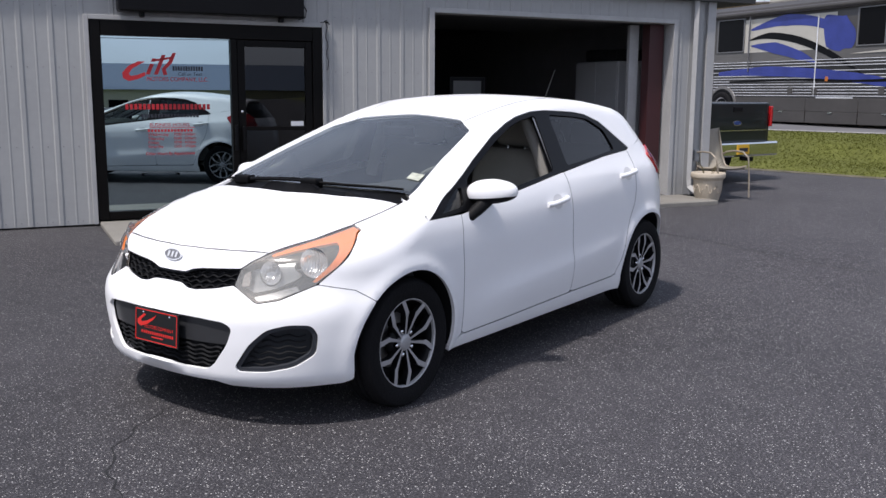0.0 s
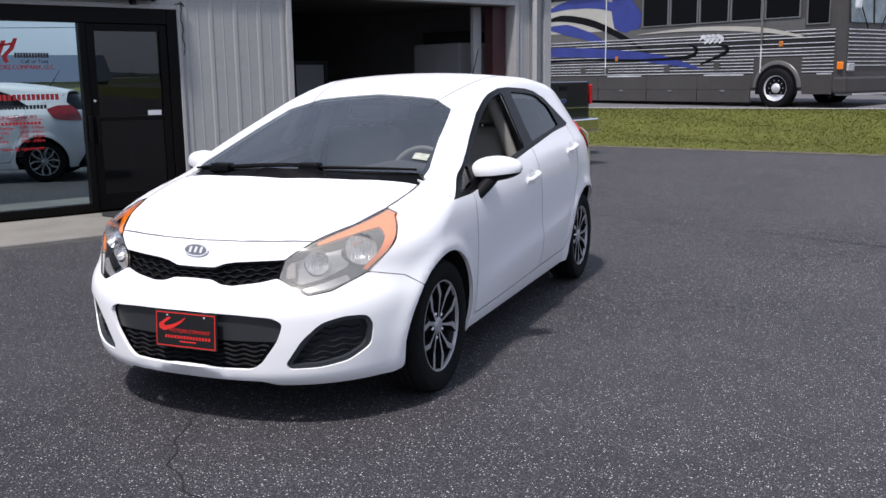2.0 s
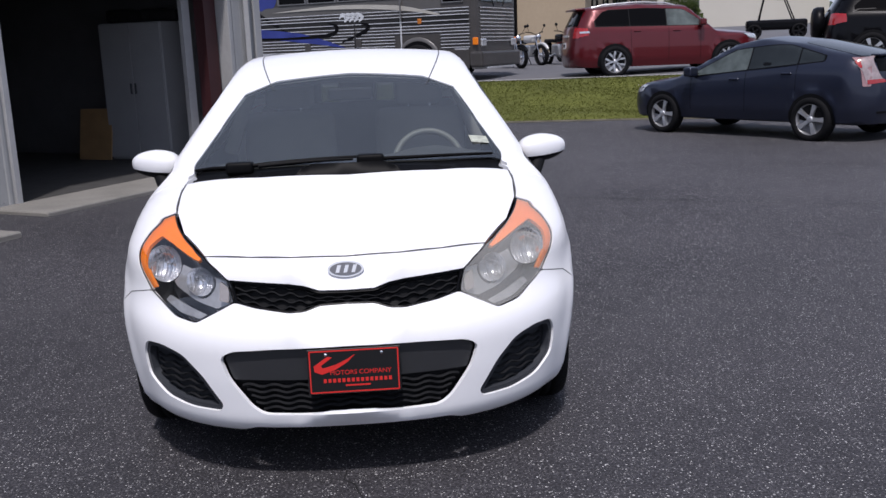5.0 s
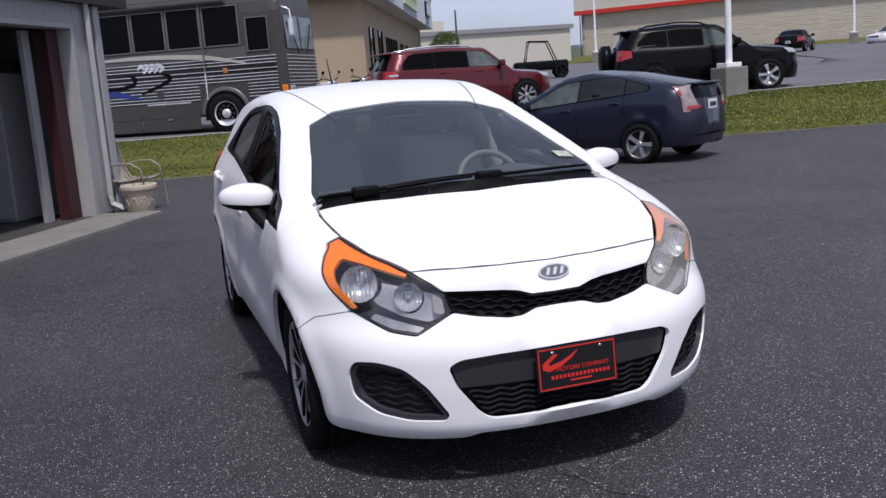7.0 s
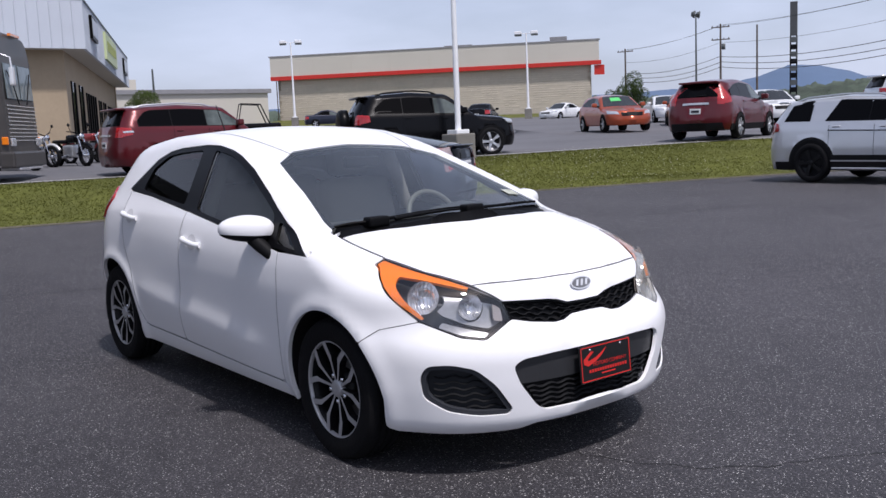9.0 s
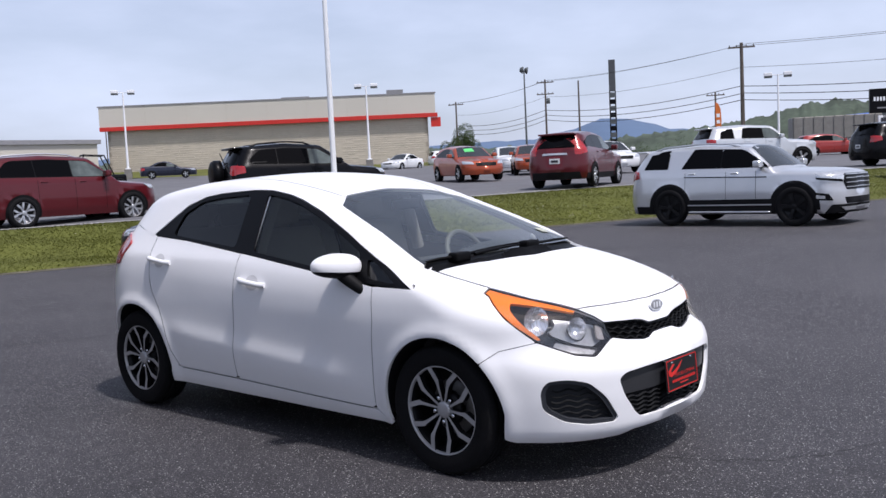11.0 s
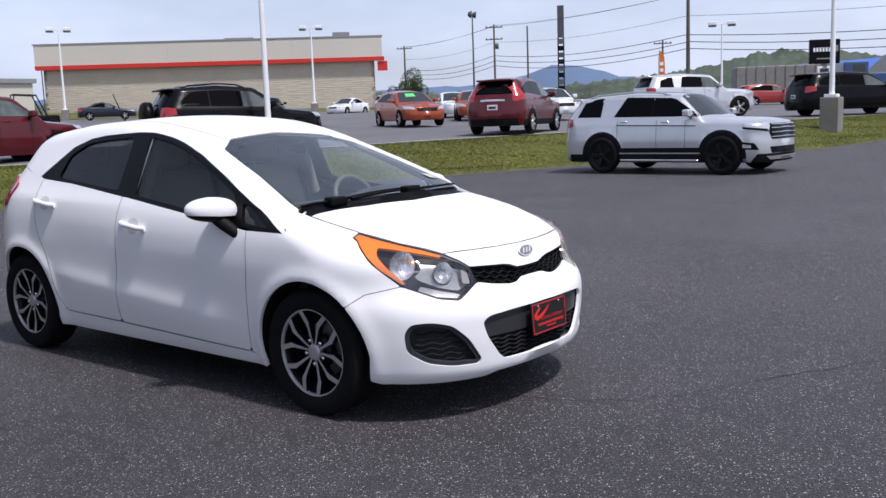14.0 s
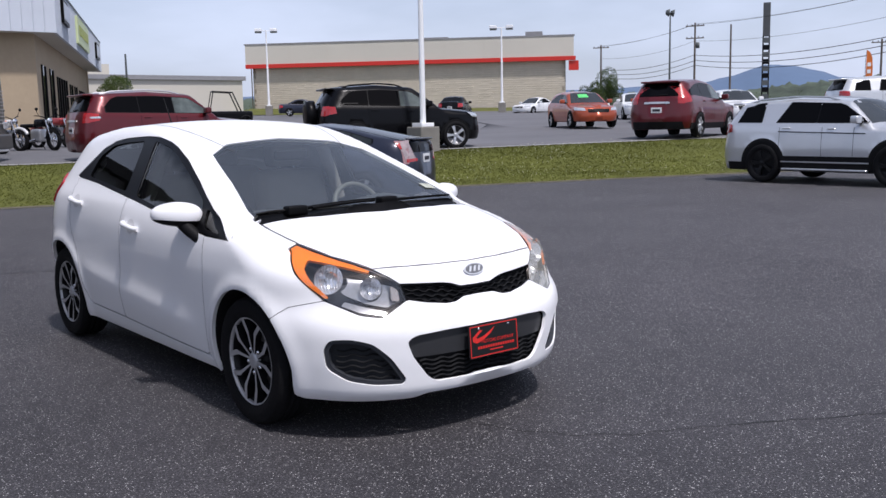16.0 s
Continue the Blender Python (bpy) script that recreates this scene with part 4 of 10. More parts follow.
for i in range(5):
    u = -0.45 + i * 0.2
    t = box("storage_bag", (-0.13, -0.2, 0), (0.13, 0.2, rj.uniform(0.10, 0.2)), M_JUNK, None, "", 0.05, None, 2)
    t.matrix_world = in_bld(8.58, 1.5 + u, 1.985, rj.uniform(-20, 20))
    tagged(t, "dark bag lying on top of the cabinet", "bag", "bags on the cabinet")
bench = thing("workbench", "cluttered dark workbench at the garage wall", "workbench", in_bld(5.9, 3.2, 0.03, 8))
box("bench_top", (-0.9, -0.35, 0.86), (0.9, 0.35, 0.92), M_JUNK, bench, "", 0.01)
for x in (-0.82, 0.82):
    for y in (-0.28, 0.28):
        box("leg", (x - 0.04, y - 0.04, 0), (x + 0.04, y + 0.04, 0.86), M_JUNK, bench)
for i in range(9):
    t = box("tool_crate", (-0.15, -0.14, 0), (0.15, 0.14, rj.uniform(0.12, 0.34)), M_JUNK, None, "", 0.03, None, 2)
    t.matrix_world = in_bld(5.2 + 0.19 * i, 3.2 + rj.uniform(-0.1, 0.1), 0.955, rj.uniform(-30, 30))
    tagged(t, "dark crate on the garage workbench", "crate", "crates on the workbench")
frame_ = thing("wall_frame", "dark framed pane leaning in the garage", "frame", in_bld(6.45, 2.2, 0.03, 0))
for lo, hi in (((-0.3, 0, 0.9), (-0.24, 0.04, 1.7)), ((0.24, 0, 0.9), (0.3, 0.04, 1.7)), ((-0.24, 0, 1.64), (0.24, 0.04, 1.7)), ((-0.24, 0, 0.9), (0.24, 0.04, 0.96))):
    box("frame_bar", lo, hi, M_BLACKTRIM, frame_)
box("pane", (-0.24, 0.015, 0.96), (0.24, 0.025, 1.64), mat("pane_grey", (0.12, 0.125, 0.13), 0.4, vary=0.1), frame_)
box("stand", (-0.3, 0.06, 0.0), (0.3, 0.3, 0.9), M_JUNK, frame_)

# office chair behind the door glass
oc = thing("office_chair", "grey upholstered office chair behind the door glass", "chair", in_bld(2.75, 1.2, 0.07, 25))
M_OC = mat("chair_grey", (0.30, 0.32, 0.33), 0.9, vary=0.1)
bm = bmesh.new()
box_into(bm, (-0.25, -0.25, 0.42), (0.25, 0.25, 0.52), 0.04, None, 2)
part("seat", bm, M_OC, oc, "", True)
bm = bmesh.new()
box_into(bm, (-0.24, 0.22, 0.55), (0.24, 0.30, 1.02), 0.038, None, 3)
part("backrest", bm, M_OC, oc, "", True)
tube("post", [(0, 0, 0.08), (0, 0, 0.43)], 0.03, M_BLACKPL, oc)
tube("back_strut", [(0, 0.15, 0.44), (0, 0.30, 0.5), (0, 0.29, 0.7)], 0.02, M_BLACKPL, oc)
for i in range(5):
    q = 2 * math.pi * i / 5
    leg = tube("leg", [(0, 0, 0.1), (0.28 * math.cos(q), 0.28 * math.sin(q), 0.06)], 0.02, M_BLACKPL, oc)
    lathe("caster", [(0.001, 0.0), (0.025, 0.005), (0.03, 0.03), (0.02, 0.055), (0.001, 0.058)], M_BLACKPL, leg, "", 10, Matrix.Translation((0.28 * math.cos(q), 0.28 * math.sin(q), 0)))
desk = thing("reception_desk", "dark reception desk in the dim office", "desk", in_bld(1.9, 2.6, 0.07))
box("desk_top", (-0.9, -0.35, 0.72), (0.9, 0.35, 0.76), M_JUNK, desk, "", 0.006)
box("desk_front", (-0.85, -0.3, 0), (0.85, -0.26, 0.72), M_JUNK, desk)
box("desk_side", (-0.89, -0.3, 0), (-0.85, 0.33, 0.72), M_JUNK, desk)
box("desk_side", (0.85, -0.3, 0), (0.89, 0.33, 0.72), M_JUNK, desk)

# planter by the wall, pot and chair by the corner
M_TERRA = mat("beige_clay", (0.46, 0.40, 0.32), 0.8, vary=0.12, fine=40, bump=0.2)


def planter(name, label, m, r=0.22, h=0.38):
    pot = thing(name, label, "planter", m)
    lathe("pot_body", [(0.001, 0.0), (r * 0.72, 0.0), (r * 0.75, 0.02), (r * 0.76, 0.05), (r * 0.80, 0.06), (r * 0.90, h * 0.72), (r * 0.91, h * 0.75), (r * 0.97, h * 0.77), (r * 0.99, h * 0.80)], M_TERRA, pot, "moulded beige pot", 36)
    lathe("pot_rim", [(r * 0.96, h * 0.80), (r * 1.05, h * 0.81), (r * 1.07, h * 0.85), (r * 1.07, h * 0.95), (r * 1.04, h), (r * 0.94, h), (r * 0.92, h * 0.9)], M_TERRA, pot, "", 36)
    lathe("soil", [(r * 0.93, h * 0.91), (r * 0.4, h * 0.93), (0.001, h * 0.93)], mat("soil", (0.03, 0.022, 0.016), 0.95, vary=0.3, bump=0.5), pot, "", 24)
    for i in range(9):
        q0 = 2 * math.pi * i / 9
        path = []
        for k in range(14):
            t = k / 13
            q = q0 + 0.5 * t
            zz = h * (0.42 + 0.16 * math.sin(2 * math.pi * t))
            rr = r * (0.80 + 0.10 * (zz - 0.06) / (h * 0.66)) + 0.003
            path.append((rr * math.cos(q), rr * math.sin(q), zz))
        tube("leaf_relief", path, 0.008, M_TERRA, pot, "", 5)
    return pot


pl = planter("flower_pot", "beige moulded flower pot standing by the building corner", pose(-1.24, 8.0, 0.0))
rt = random.Random(11)
for i in range(7):
    q, l = rt.uniform(0, 6.3), rt.uniform(0.1, 0.2)
    tube("dry_stem", [(0.06 * math.cos(q), 0.06 * math.sin(q), 0.35), (0.1 * math.cos(q), 0.1 * math.sin(q), 0.35 + l * 0.6), (0.17 * math.cos(q), 0.17 * math.sin(q), 0.35 + l)], 0.004, mat("dry_stem", (0.12, 0.10, 0.05), 0.9, vary=0.2), pl, "", 5, r_end=0.002)
planter("square_planter", "beige clay planter against the siding", BLD @ pose(3.88, -0.27, 0.0), 0.2, 0.42)

pc = thing("patio_chair", "tan sling patio chair with a bowed metal frame", "chair", pose(-1.27, 8.55, 0.0, 0, 0, 62))
M_SLING = mat("tan_sling", (0.30, 0.27, 0.22), 0.85, vary=0.1, fine=160, bump=0.3)
M_CFRAME = mat("chair_frame", (0.30, 0.26, 0.21), 0.45, 0.3, vary=0.08)
sv, sf = [], []
prof = [(0.24, 0.44), (0.10, 0.41), (-0.08, 0.40), (-0.19, 0.43), (-0.25, 0.55), (-0.30, 0.72), (-0.35, 0.90), (-0.37, 0.96)]
for y, z in prof:
    for x in (-0.25, -0.12, 0, 0.12, 0.25):
        sv.append((x, -y, z - 0.02 * (1 - (x / 0.25) ** 2)))
for i in range(len(prof) - 1):
    for k in range(4):
        sf.append((i * 5 + k, i * 5 + k + 1, i * 5 + 6 + k, i * 5 + 5 + k))
sl = mesh_ob("sling", sv, sf, M_SLING, pc, "tan woven sling")
sl.modifiers.new("thick", "SOLIDIFY").thickness = 0.012
for sg in (1, -1):
    tube("side_rail", [(sg * 0.26, -y, z) for y, z in prof], 0.014, M_CFRAME, pc, "", 8)
    tube("arm", [(sg * 0.28, -0.30, 0.0), (sg * 0.28, -0.28, 0.30), (sg * 0.29, -0.24, 0.56), (sg * 0.30, -0.12, 0.635), (sg * 0.30, 0.05, 0.64), (sg * 0.29, 0.2, 0.62), (sg * 0.27, 0.27, 0.58)], 0.014, M_CFRAME, pc, "bowed arm and front leg", 8)
    tube("leg", [(sg * 0.27, 0.16, 0.42), (sg * 0.27, 0.24, 0.2), (sg * 0.27, 0.30, 0.0)], 0.014, M_CFRAME, pc, "", 8)
for y, z in ((0.20, 0.40), (-0.18, 0.39)):
    tube("cross_bar", [(-0.27, -y, z), (0.27, -y, z)], 0.011, M_CFRAME, pc, "", 8)
# ---------------------------------------------------------------- parked cars
def wheel(parent, name, x, y, r, w, rim_mat, face_mat, spokes=5, hub=0.19, double=False, out=1, z=None):
    """A wheel with its tyre, rim and spokes, standing upright, its face to +x or -x."""
    z = r if z is None else z
    m = Matrix.Translation((x, y, z)) @ Matrix.Rotation(radians(90 * out), 4, "Y")
    rr = r * 0.70
    h = w / 2
    prof = [(rr * 0.98, -h * 0.85), (r * 0.80, -h), (r * 0.93, -h * 0.97), (r * 0.99, -h * 0.72), (r, -h * 0.5), (r, h * 0.5), (r * 0.99, h * 0.72), (r * 0.93, h * 0.97), (r * 0.80, h), (rr, h * 0.85), (rr * 0.97, h * 0.6)]
    tyre = lathe("tyre", prof, M_TYRE, parent, "black rubber tyre", 40, m)
    rim = lathe("rim", [(rr * 0.97, -h * 0.8), (rr * 0.9, -h * 0.5), (rr * 0.9, h * 0.5), (rr * 1.0, h * 0.84), (rr * 1.03, h * 0.88), (rr * 1.01, h * 0.80), (rr * 0.93, h * 0.55), (rr * 0.9, h * 0.3), (0.001, h * 0.2)], rim_mat, tyre, "", 40, m)
    bm = bmesh.new()
    for s in range(spokes):
        base = Matrix.Rotation(2 * math.pi * s / spokes, 4, "Z")
        arms = ((-0.16, 0.30), (0.16, -0.30)) if double else ((0.0, 0.0),)
        for off, _ in arms:
            rows = ((0.14, 1.4, 0.045), (0.48, 1.0, 0.05), (0.66, 1.45, 0.105), (0.97, 2.0, 0.075)) if double else ((0.12, 0, 0.13), (0.5, 0, 0.11), (0.97, 0, 0.17))
            pts = [(rr * t, off * turn, width * rr) for t, turn, width in rows]
            for sgn in (1,):
                lo, hi = [], []
                for rad, ang, width in pts:
                    cx, cy = rad * math.sin(ang), rad * math.cos(ang)
                    nx, ny = math.cos(ang), -math.sin(ang)
                    lo.append((cx - nx * width, cy - ny * width))
                    hi.append((cx + nx * width, cy + ny * width))
                loop = lo + hi[::-1]
                zt = h * 0.80
                top = [bm.verts.new(base @ Vector((px, py, zt - 0.012 * (math.hypot(px, py) / rr < 0.3)))) for px, py in loop]
                bot = [bm.verts.new(base @ Vector((px, py, h * 0.3))) for px, py in loop]
                bm.faces.new(top)
                for i in range(len(loop)):
                    j = (i + 1) % len(loop)
                    bm.faces.new((top[i], bot[i], bot[j], top[j]))
    bmesh.ops.recalc_face_normals(bm, faces=bm.faces)
    bmesh.ops.transform(bm, matrix=m, verts=bm.verts)
    part("spoke_wheel_face", bm, face_mat, tyre, "")
    hb = 0.2
    lathe("hub_cap", [(rr * hb, h * 0.5), (rr * hb, h * 0.82), (rr * hb * 0.75, h * 0.86), (0.001, h * 0.87)], face_mat, tyre, "", 20, m)
    tyre.name = name
    return tyre


def car_spec(kind, L, W, H, wb, fo, hood, cowl, wtop, roof_end, belt, wheel_r, trunk=None, belt_rise=0.05, tumble=0.42, blunt=False):
    """A car's lines in metres: front overhang fo, hood height, y of cowl, windscreen top and roof's end."""
    yf, yr = -wb / 2 - fo, L - wb / 2 - fo
    top = [(yf + 0.06, hood - 0.2), (yf + 0.14, hood - 0.12), (yf + 0.4, hood - 0.05), (cowl, hood + 0.03), (wtop, H - 0.07), ((wtop + roof_end) / 2 - 0.1, H), (roof_end, H - 0.07)]
    if blunt:
        top[:3] = [(yf + 0.02, hood - 0.2), (yf + 0.08, hood - 0.07), (yf + 0.4, hood - 0.02)]
    if trunk:
        top += [(trunk[0], trunk[1]), (yr - 0.12, trunk[1] - 0.02), (yr + 0.1, trunk[1] - 0.3)]
        rear = [(0.2, yr - 0.06), (0.5, yr), (0.7, yr - 0.01), (trunk[1], yr - 0.08), (trunk[1] + 0.3, yr + 0.05)]
    else:
        top += [(yr + 0.1, H - 0.07 - (yr + 0.1 - roof_end) * 0.6)]
        rear = [(0.2, yr - 0.06), (0.5, yr), (0.7, yr - 0.01), (belt, yr - 0.07), (H - 0.08, max(roof_end, yr - 0.38))]
    front = [(0.2, yf + 0.05), (0.42, yf), (0.58, yf + 0.01), (hood - 0.2, yf + 0.06), (hood - 0.12, yf + 0.14), (hood - 0.05, yf + 0.4), (hood + 0.03, cowl)]
    if blunt:
        front[2:6] = [(0.62, yf), (hood - 0.2, yf + 0.02), (hood - 0.07, yf + 0.08), (hood - 0.02, yf + 0.4)]
    side = [(0.2, W / 2 - 0.07), (0.42, W / 2 - 0.01), (0.72, W / 2), (belt - 0.06, W / 2 - 0.035), (belt, W / 2 - 0.075), (H, W / 2 - 0.075 - (H - belt) * tumble)]
    arches = ((-wb / 2, wheel_r, wheel_r * 1.16), (wb / 2, wheel_r, wheel_r * 1.16))
    sh = Shell(top, front, rear, side, belt_rise, (cowl, roof_end), (0.45, 3.2) if blunt else (0.55, 2.6), (0.4, 3.5), 0.04, 0.07, hood - 0.02, 0.24, None, arches, a_top=0.4)
    sh.nose_y = -wb / 2 + 0.1
    spec = dict(sh=sh, L=L, W=W, H=H, wb=wb, yf=yf, yr=yr, hood=hood, cowl=cowl, wtop=wtop, roof_end=roof_end, belt=belt, rise=belt_rise, wr=wheel_r, trunk=trunk)
    end = roof_end + (0.12 if trunk else -0.02)
    return window_style(spec, cowl + 0.30, end, (0.1, 0.95), belt, belt + belt_rise, H - 0.15, taper=0.45 if trunk else 0.3)


M_SCREEN = mat("car_windshield", (0.03, 0.034, 0.036), 0.04, vary=0.3, scale=1.2, fine=5, spec=0.5)
M_SEETHRU = mat("pale_side_glass", (0.075, 0.09, 0.088), 0.05, vary=0.6, scale=2.2, fine=7, spec=0.4)


def window_style(s, front, rear, cuts, belt0, belt1, top, clear=None, gap=None, **more):
    """Lines of the side glass: tip of the front corner, rear tip, pillar cuts, heights of belt and top; gap: a body-coloured pillar between two panes."""
    arch = [(front, belt0 + 0.01), (s["wtop"] + 0.10, top - 0.05), ((s["wtop"] + rear) / 2 - 0.1, top), (rear - more.pop("taper", 0.35), top - more.pop("fall", 0.03)), (rear, belt1 + more.pop("tip", 0.05))]
    marks = [front] + list(cuts) + [rear]
    if gap:
        groups = [list(zip(marks[:-2], marks[1:-2] + [gap[0]]))[:len(marks) - 2], [(gap[1], rear)]]
    else:
        groups = [list(zip(marks[:-1], marks[1:]))]
    s["style"] = dict(belt=[(front, belt0), (rear, belt1)], arch=arch, groups=groups, clear=clear or M_SEETHRU, **more)
    return s


def parked_car(name, label, body, s, m, pillars=(0.12, 1.0), rim=None, face=None, spokes=5, double=False, cladding=None, glass=None, rails=False, tail="corner", lights=True, plate=True, spare=False, category="car", tail_mat=None):
    car = thing(name, label, category, m)
    sh, H, wb, belt = s["sh"], s["H"], s["wb"], s["belt"]
    glass = glass or M_TINT
    hull("body", sh, body, car, "", -wb / 2 + 0.1, wb / 2 - 0.1, 0.62)
    if cladding is not None:
        for sg in (1, -1):
            panel("sill_cladding", sh, "side", [(s["yf"] + 0.5, 0.25), (s["yr"] - 0.35, 0.25), (s["yr"] - 0.35, 0.42), (s["yf"] + 0.5, 0.42)], cladding, car, "dark plastic sill trim", sg, 0.12, 0, 0.006, 0.01)
        panel("front_skirt", sh, "nose", [(-0.7, 0.25), (0.7, 0.25), (0.62, 0.42), (-0.62, 0.42)], cladding, car, "dark plastic lower bumper", 1, 0.12, 0, 0.006, 0.01)
        panel("rear_skirt", sh, "tail", [(-0.75, 0.25), (0.75, 0.25), (0.72, 0.46), (-0.72, 0.46)], cladding, car, "dark plastic lower bumper", 1, 0.12, 0, 0.006, 0.01)
    # side windows under an arched roof line, cut at the pillars
    st = s["style"]
    zb, zt = smooth_line(st["belt"], 0.04), smooth_line(st["arch"], 0.05)
    clear = st.get("clear", glass)
    for sg in (1, -1):
        for gi, group in enumerate(st["groups"]):
            a0, b0 = group[0][0], group[-1][1]
            ys = np.linspace(a0, b0, 16)
            lo_, hi_ = [(y, float(zb(y)) - 0.014) for y in ys], [(y, max(float(zt(y)) + 0.014, float(zb(y)))) for y in ys]
            slant = st.get("slant", 0.0) if gi == 0 else st.get("slant_rear", 0.0)
            lean = lambda y, z, last: (y - (slant * (z - float(zb(y))) if last else 0.0), z)
            hi_ = [lean(y, z, y > b0 - 0.3) for y, z in hi_]
            panel("pillar_trim", sh, "side", lo_ + hi_[::-1], M_BLACKTRIM, car, "black window surround", sg, 0.1, 0, 0.002, 0.0, 0.02)
            for k, (c, d) in enumerate(group):
                c2, d2 = c + (0.012 if k else 0.03), d - (0.012 if k < len(group) - 1 else 0.03)
                ys = np.linspace(c2, d2, 9)
                lo_ = [(y, float(zb(y))) for y in ys]
                hi_ = [lean(y, max(float(zt(y)), float(zb(y)) + 0.004), k == len(group) - 1 and y > b0 - 0.3) for y in ys]
                panel("side_window", sh, "side", lo_ + hi_[::-1], clear if gi == 0 and k == 0 else glass, car, "", sg, 0.08, 0, 0.004, 0.012, 0.02)
    w = s["W"] / 2
    wx0, wx1 = w - 0.17, w - 0.17 - (H - belt) * 0.36
    panel("windshield", sh, "top", [(-wx0, s["cowl"] + 0.12), (0, s["cowl"] + 0.03), (wx0, s["cowl"] + 0.12), (wx1, s["wtop"] + 0.0), (0, s["wtop"] + 0.08), (-wx1, s["wtop"] + 0.0)], M_SCREEN, car, "windshield reflecting the sky", 1, 0.1, 0, 0.004, 0.012, 0.03)
    if s["trunk"]:
        panel("rear_window", sh, "top", [(-wx1, s["roof_end"] + 0.05), (wx1, s["roof_end"] + 0.05), (wx0 - 0.06, s["trunk"][0] - 0.08), (-wx0 + 0.06, s["trunk"][0] - 0.08)], glass, car, "", 1, 0.1, 0, 0.004, 0.012, 0.03)
    else:
        panel("rear_window", sh, "tail", [(-wx0 + 0.1, belt + 0.06), (wx0 - 0.1, belt + 0.06), (wx1 - 0.02, H - 0.17), (-wx1 + 0.02, H - 0.17)], glass, car, "", 1, 0.1, 0, 0.004, 0.012, 0.04)
        if H > 1.55:
            qy = float(sh.place("tail", np.array([(0.0, H - 0.16)]))[0][1])
            bm = bmesh.new()
            box_into(bm, (-wx1 - 0.02, qy - 0.12, H - 0.145), (wx1 + 0.02, qy + 0.12, H - 0.095), 0.022, None, 2)
            part("roof_spoiler", bm, body, car, "spoiler over the rear glass", True)
            qw = sh.place("tail", np.array([(0.0, belt + 0.09), (-0.28, belt + 0.11)]))
            tube("rear_wiper", [(p[0], p[1] + 0.014, p[2]) for p in qw], 0.012, M_BLACKPL, car, "", 5)
    for sg in (1, -1):
        for ay in (-wb / 2, wb / 2):
            rr = s["wr"] * 1.16
            arch = [(ay + rr * math.cos(q), s["wr"] + rr * math.sin(q)) for q in np.linspace(-0.25, math.pi + 0.25, 15)]
            panel("wheel_arch", sh, "side", [(y, max(z, 0.245)) for y, z in arch], cladding or M_BLACKPL, car, "", sg, 0.15, 0, 0.004, 0.0, 0)
            wheel(car, "wheel", sg * (w - 0.07), ay, s["wr"], 0.22, rim or M_DARKALLOY, face or M_ALLOY, spokes, double=double, out=sg)
        ym = st["belt"][0][0] + 0.16
        zm = float(zb(ym))
        box("side_mirror", (sg * (w + 0.10) - 0.1, ym - 0.09, zm - 0.01), (sg * (w + 0.10) + 0.1, ym + 0.07, zm + 0.14), body, car, "", 0.045, seg=3)
        box("mirror_arm", (min(sg * (w - 0.10), sg * (w + 0.06)), ym - 0.05, zm - 0.02), (max(sg * (w - 0.10), sg * (w + 0.06)), ym + 0.02, zm + 0.04), M_BLACKPL, car)
        for hy in (pillars[0] - 0.22, pillars[1] - 0.16):
            hz = float(zb(hy)) - 0.12
            q = sh.place("side", np.array([(hy, hz)]), sg)[0]
            box("door_handle", (q[0] - 0.02, hy - 0.09, hz - 0.017), (q[0] + 0.022, hy + 0.09, hz + 0.017), body, car, "", 0.012)
        for ly in (s["cowl"] + 0.42, pillars[0] - 0.02, pillars[1] - 0.0):
            zs = float(zb(ly)) - 0.02
            panel("door_seam", sh, "side", [(ly - 0.004, 0.4), (ly + 0.004, 0.4), (ly + 0.004, zs), (ly - 0.004, zs)], M_BLACKTRIM, car, "", sg, 0.12, 0, 0.002, 0.0, 0)
    if lights:
        for sg in (1, -1):
            h = s["hood"]
            panel("headlight", sh, "nose", [(sg * 0.36, h - 0.27), (sg * 0.74, h - 0.24), (sg * 0.82, h - 0.12), (sg * 0.44, h - 0.16)], M_CLEAR, car, "", 1, 0.07, 0, 0.005, 0.01, 0.02)
            tz0, tz1 = (belt - 0.22, belt + 0.02) if not s["trunk"] else (s["trunk"][1] - 0.40, s["trunk"][1] - 0.14)
            if tail == "tall":
                tz0, tz1 = belt - 0.15, H - 0.25
            if tail == "narrow":
                tz0, tz1 = s["trunk"][1] - 0.44, s["trunk"][1] - 0.05
            tx = w - 0.12 - (0.06 if tail == "tall" else 0)
            panel("tail_light", sh, "tail", [(sg * (tx - (0.1 if tail == "narrow" else 0.14 if tail == "tall" else 0.22)), tz0), (sg * (tx + (0.03 if tail == "tall" else 0)), tz0), (sg * (tx - (0.10 if tail == "tall" else 0.01)), tz1), (sg * (tx - (0.16 if tail == "narrow" else 0.18 if tail == "tall" else 0.2)), tz1)], tail_mat or M_RED_LENS, car, "", 1, 0.07, 0, 0.006, 0.012, 0.02)
            if tail == "narrow":
                continue
            panel("tail_light_side", sh, "side", [(s["yr"] - 0.42, tz0 + 0.06), (s["yr"] - 0.1, tz0), (s["yr"] - (0.28 if tail == "tall" else 0.14), tz1), (s["yr"] - 0.4, tz1 - 0.02)], tail_mat or M_RED_LENS, car, "", sg, 0.07, 0, 0.006, 0.012, 0.02)
        h = s["hood"]
        panel("grille", sh, "nose", [(-0.3, h - 0.34), (0.3, h - 0.34), (0.34, h - 0.2), (-0.34, h - 0.2)], M_BLACKPL, car, "", 1, 0.1, 0, 0.005, 0.01, 0.02)
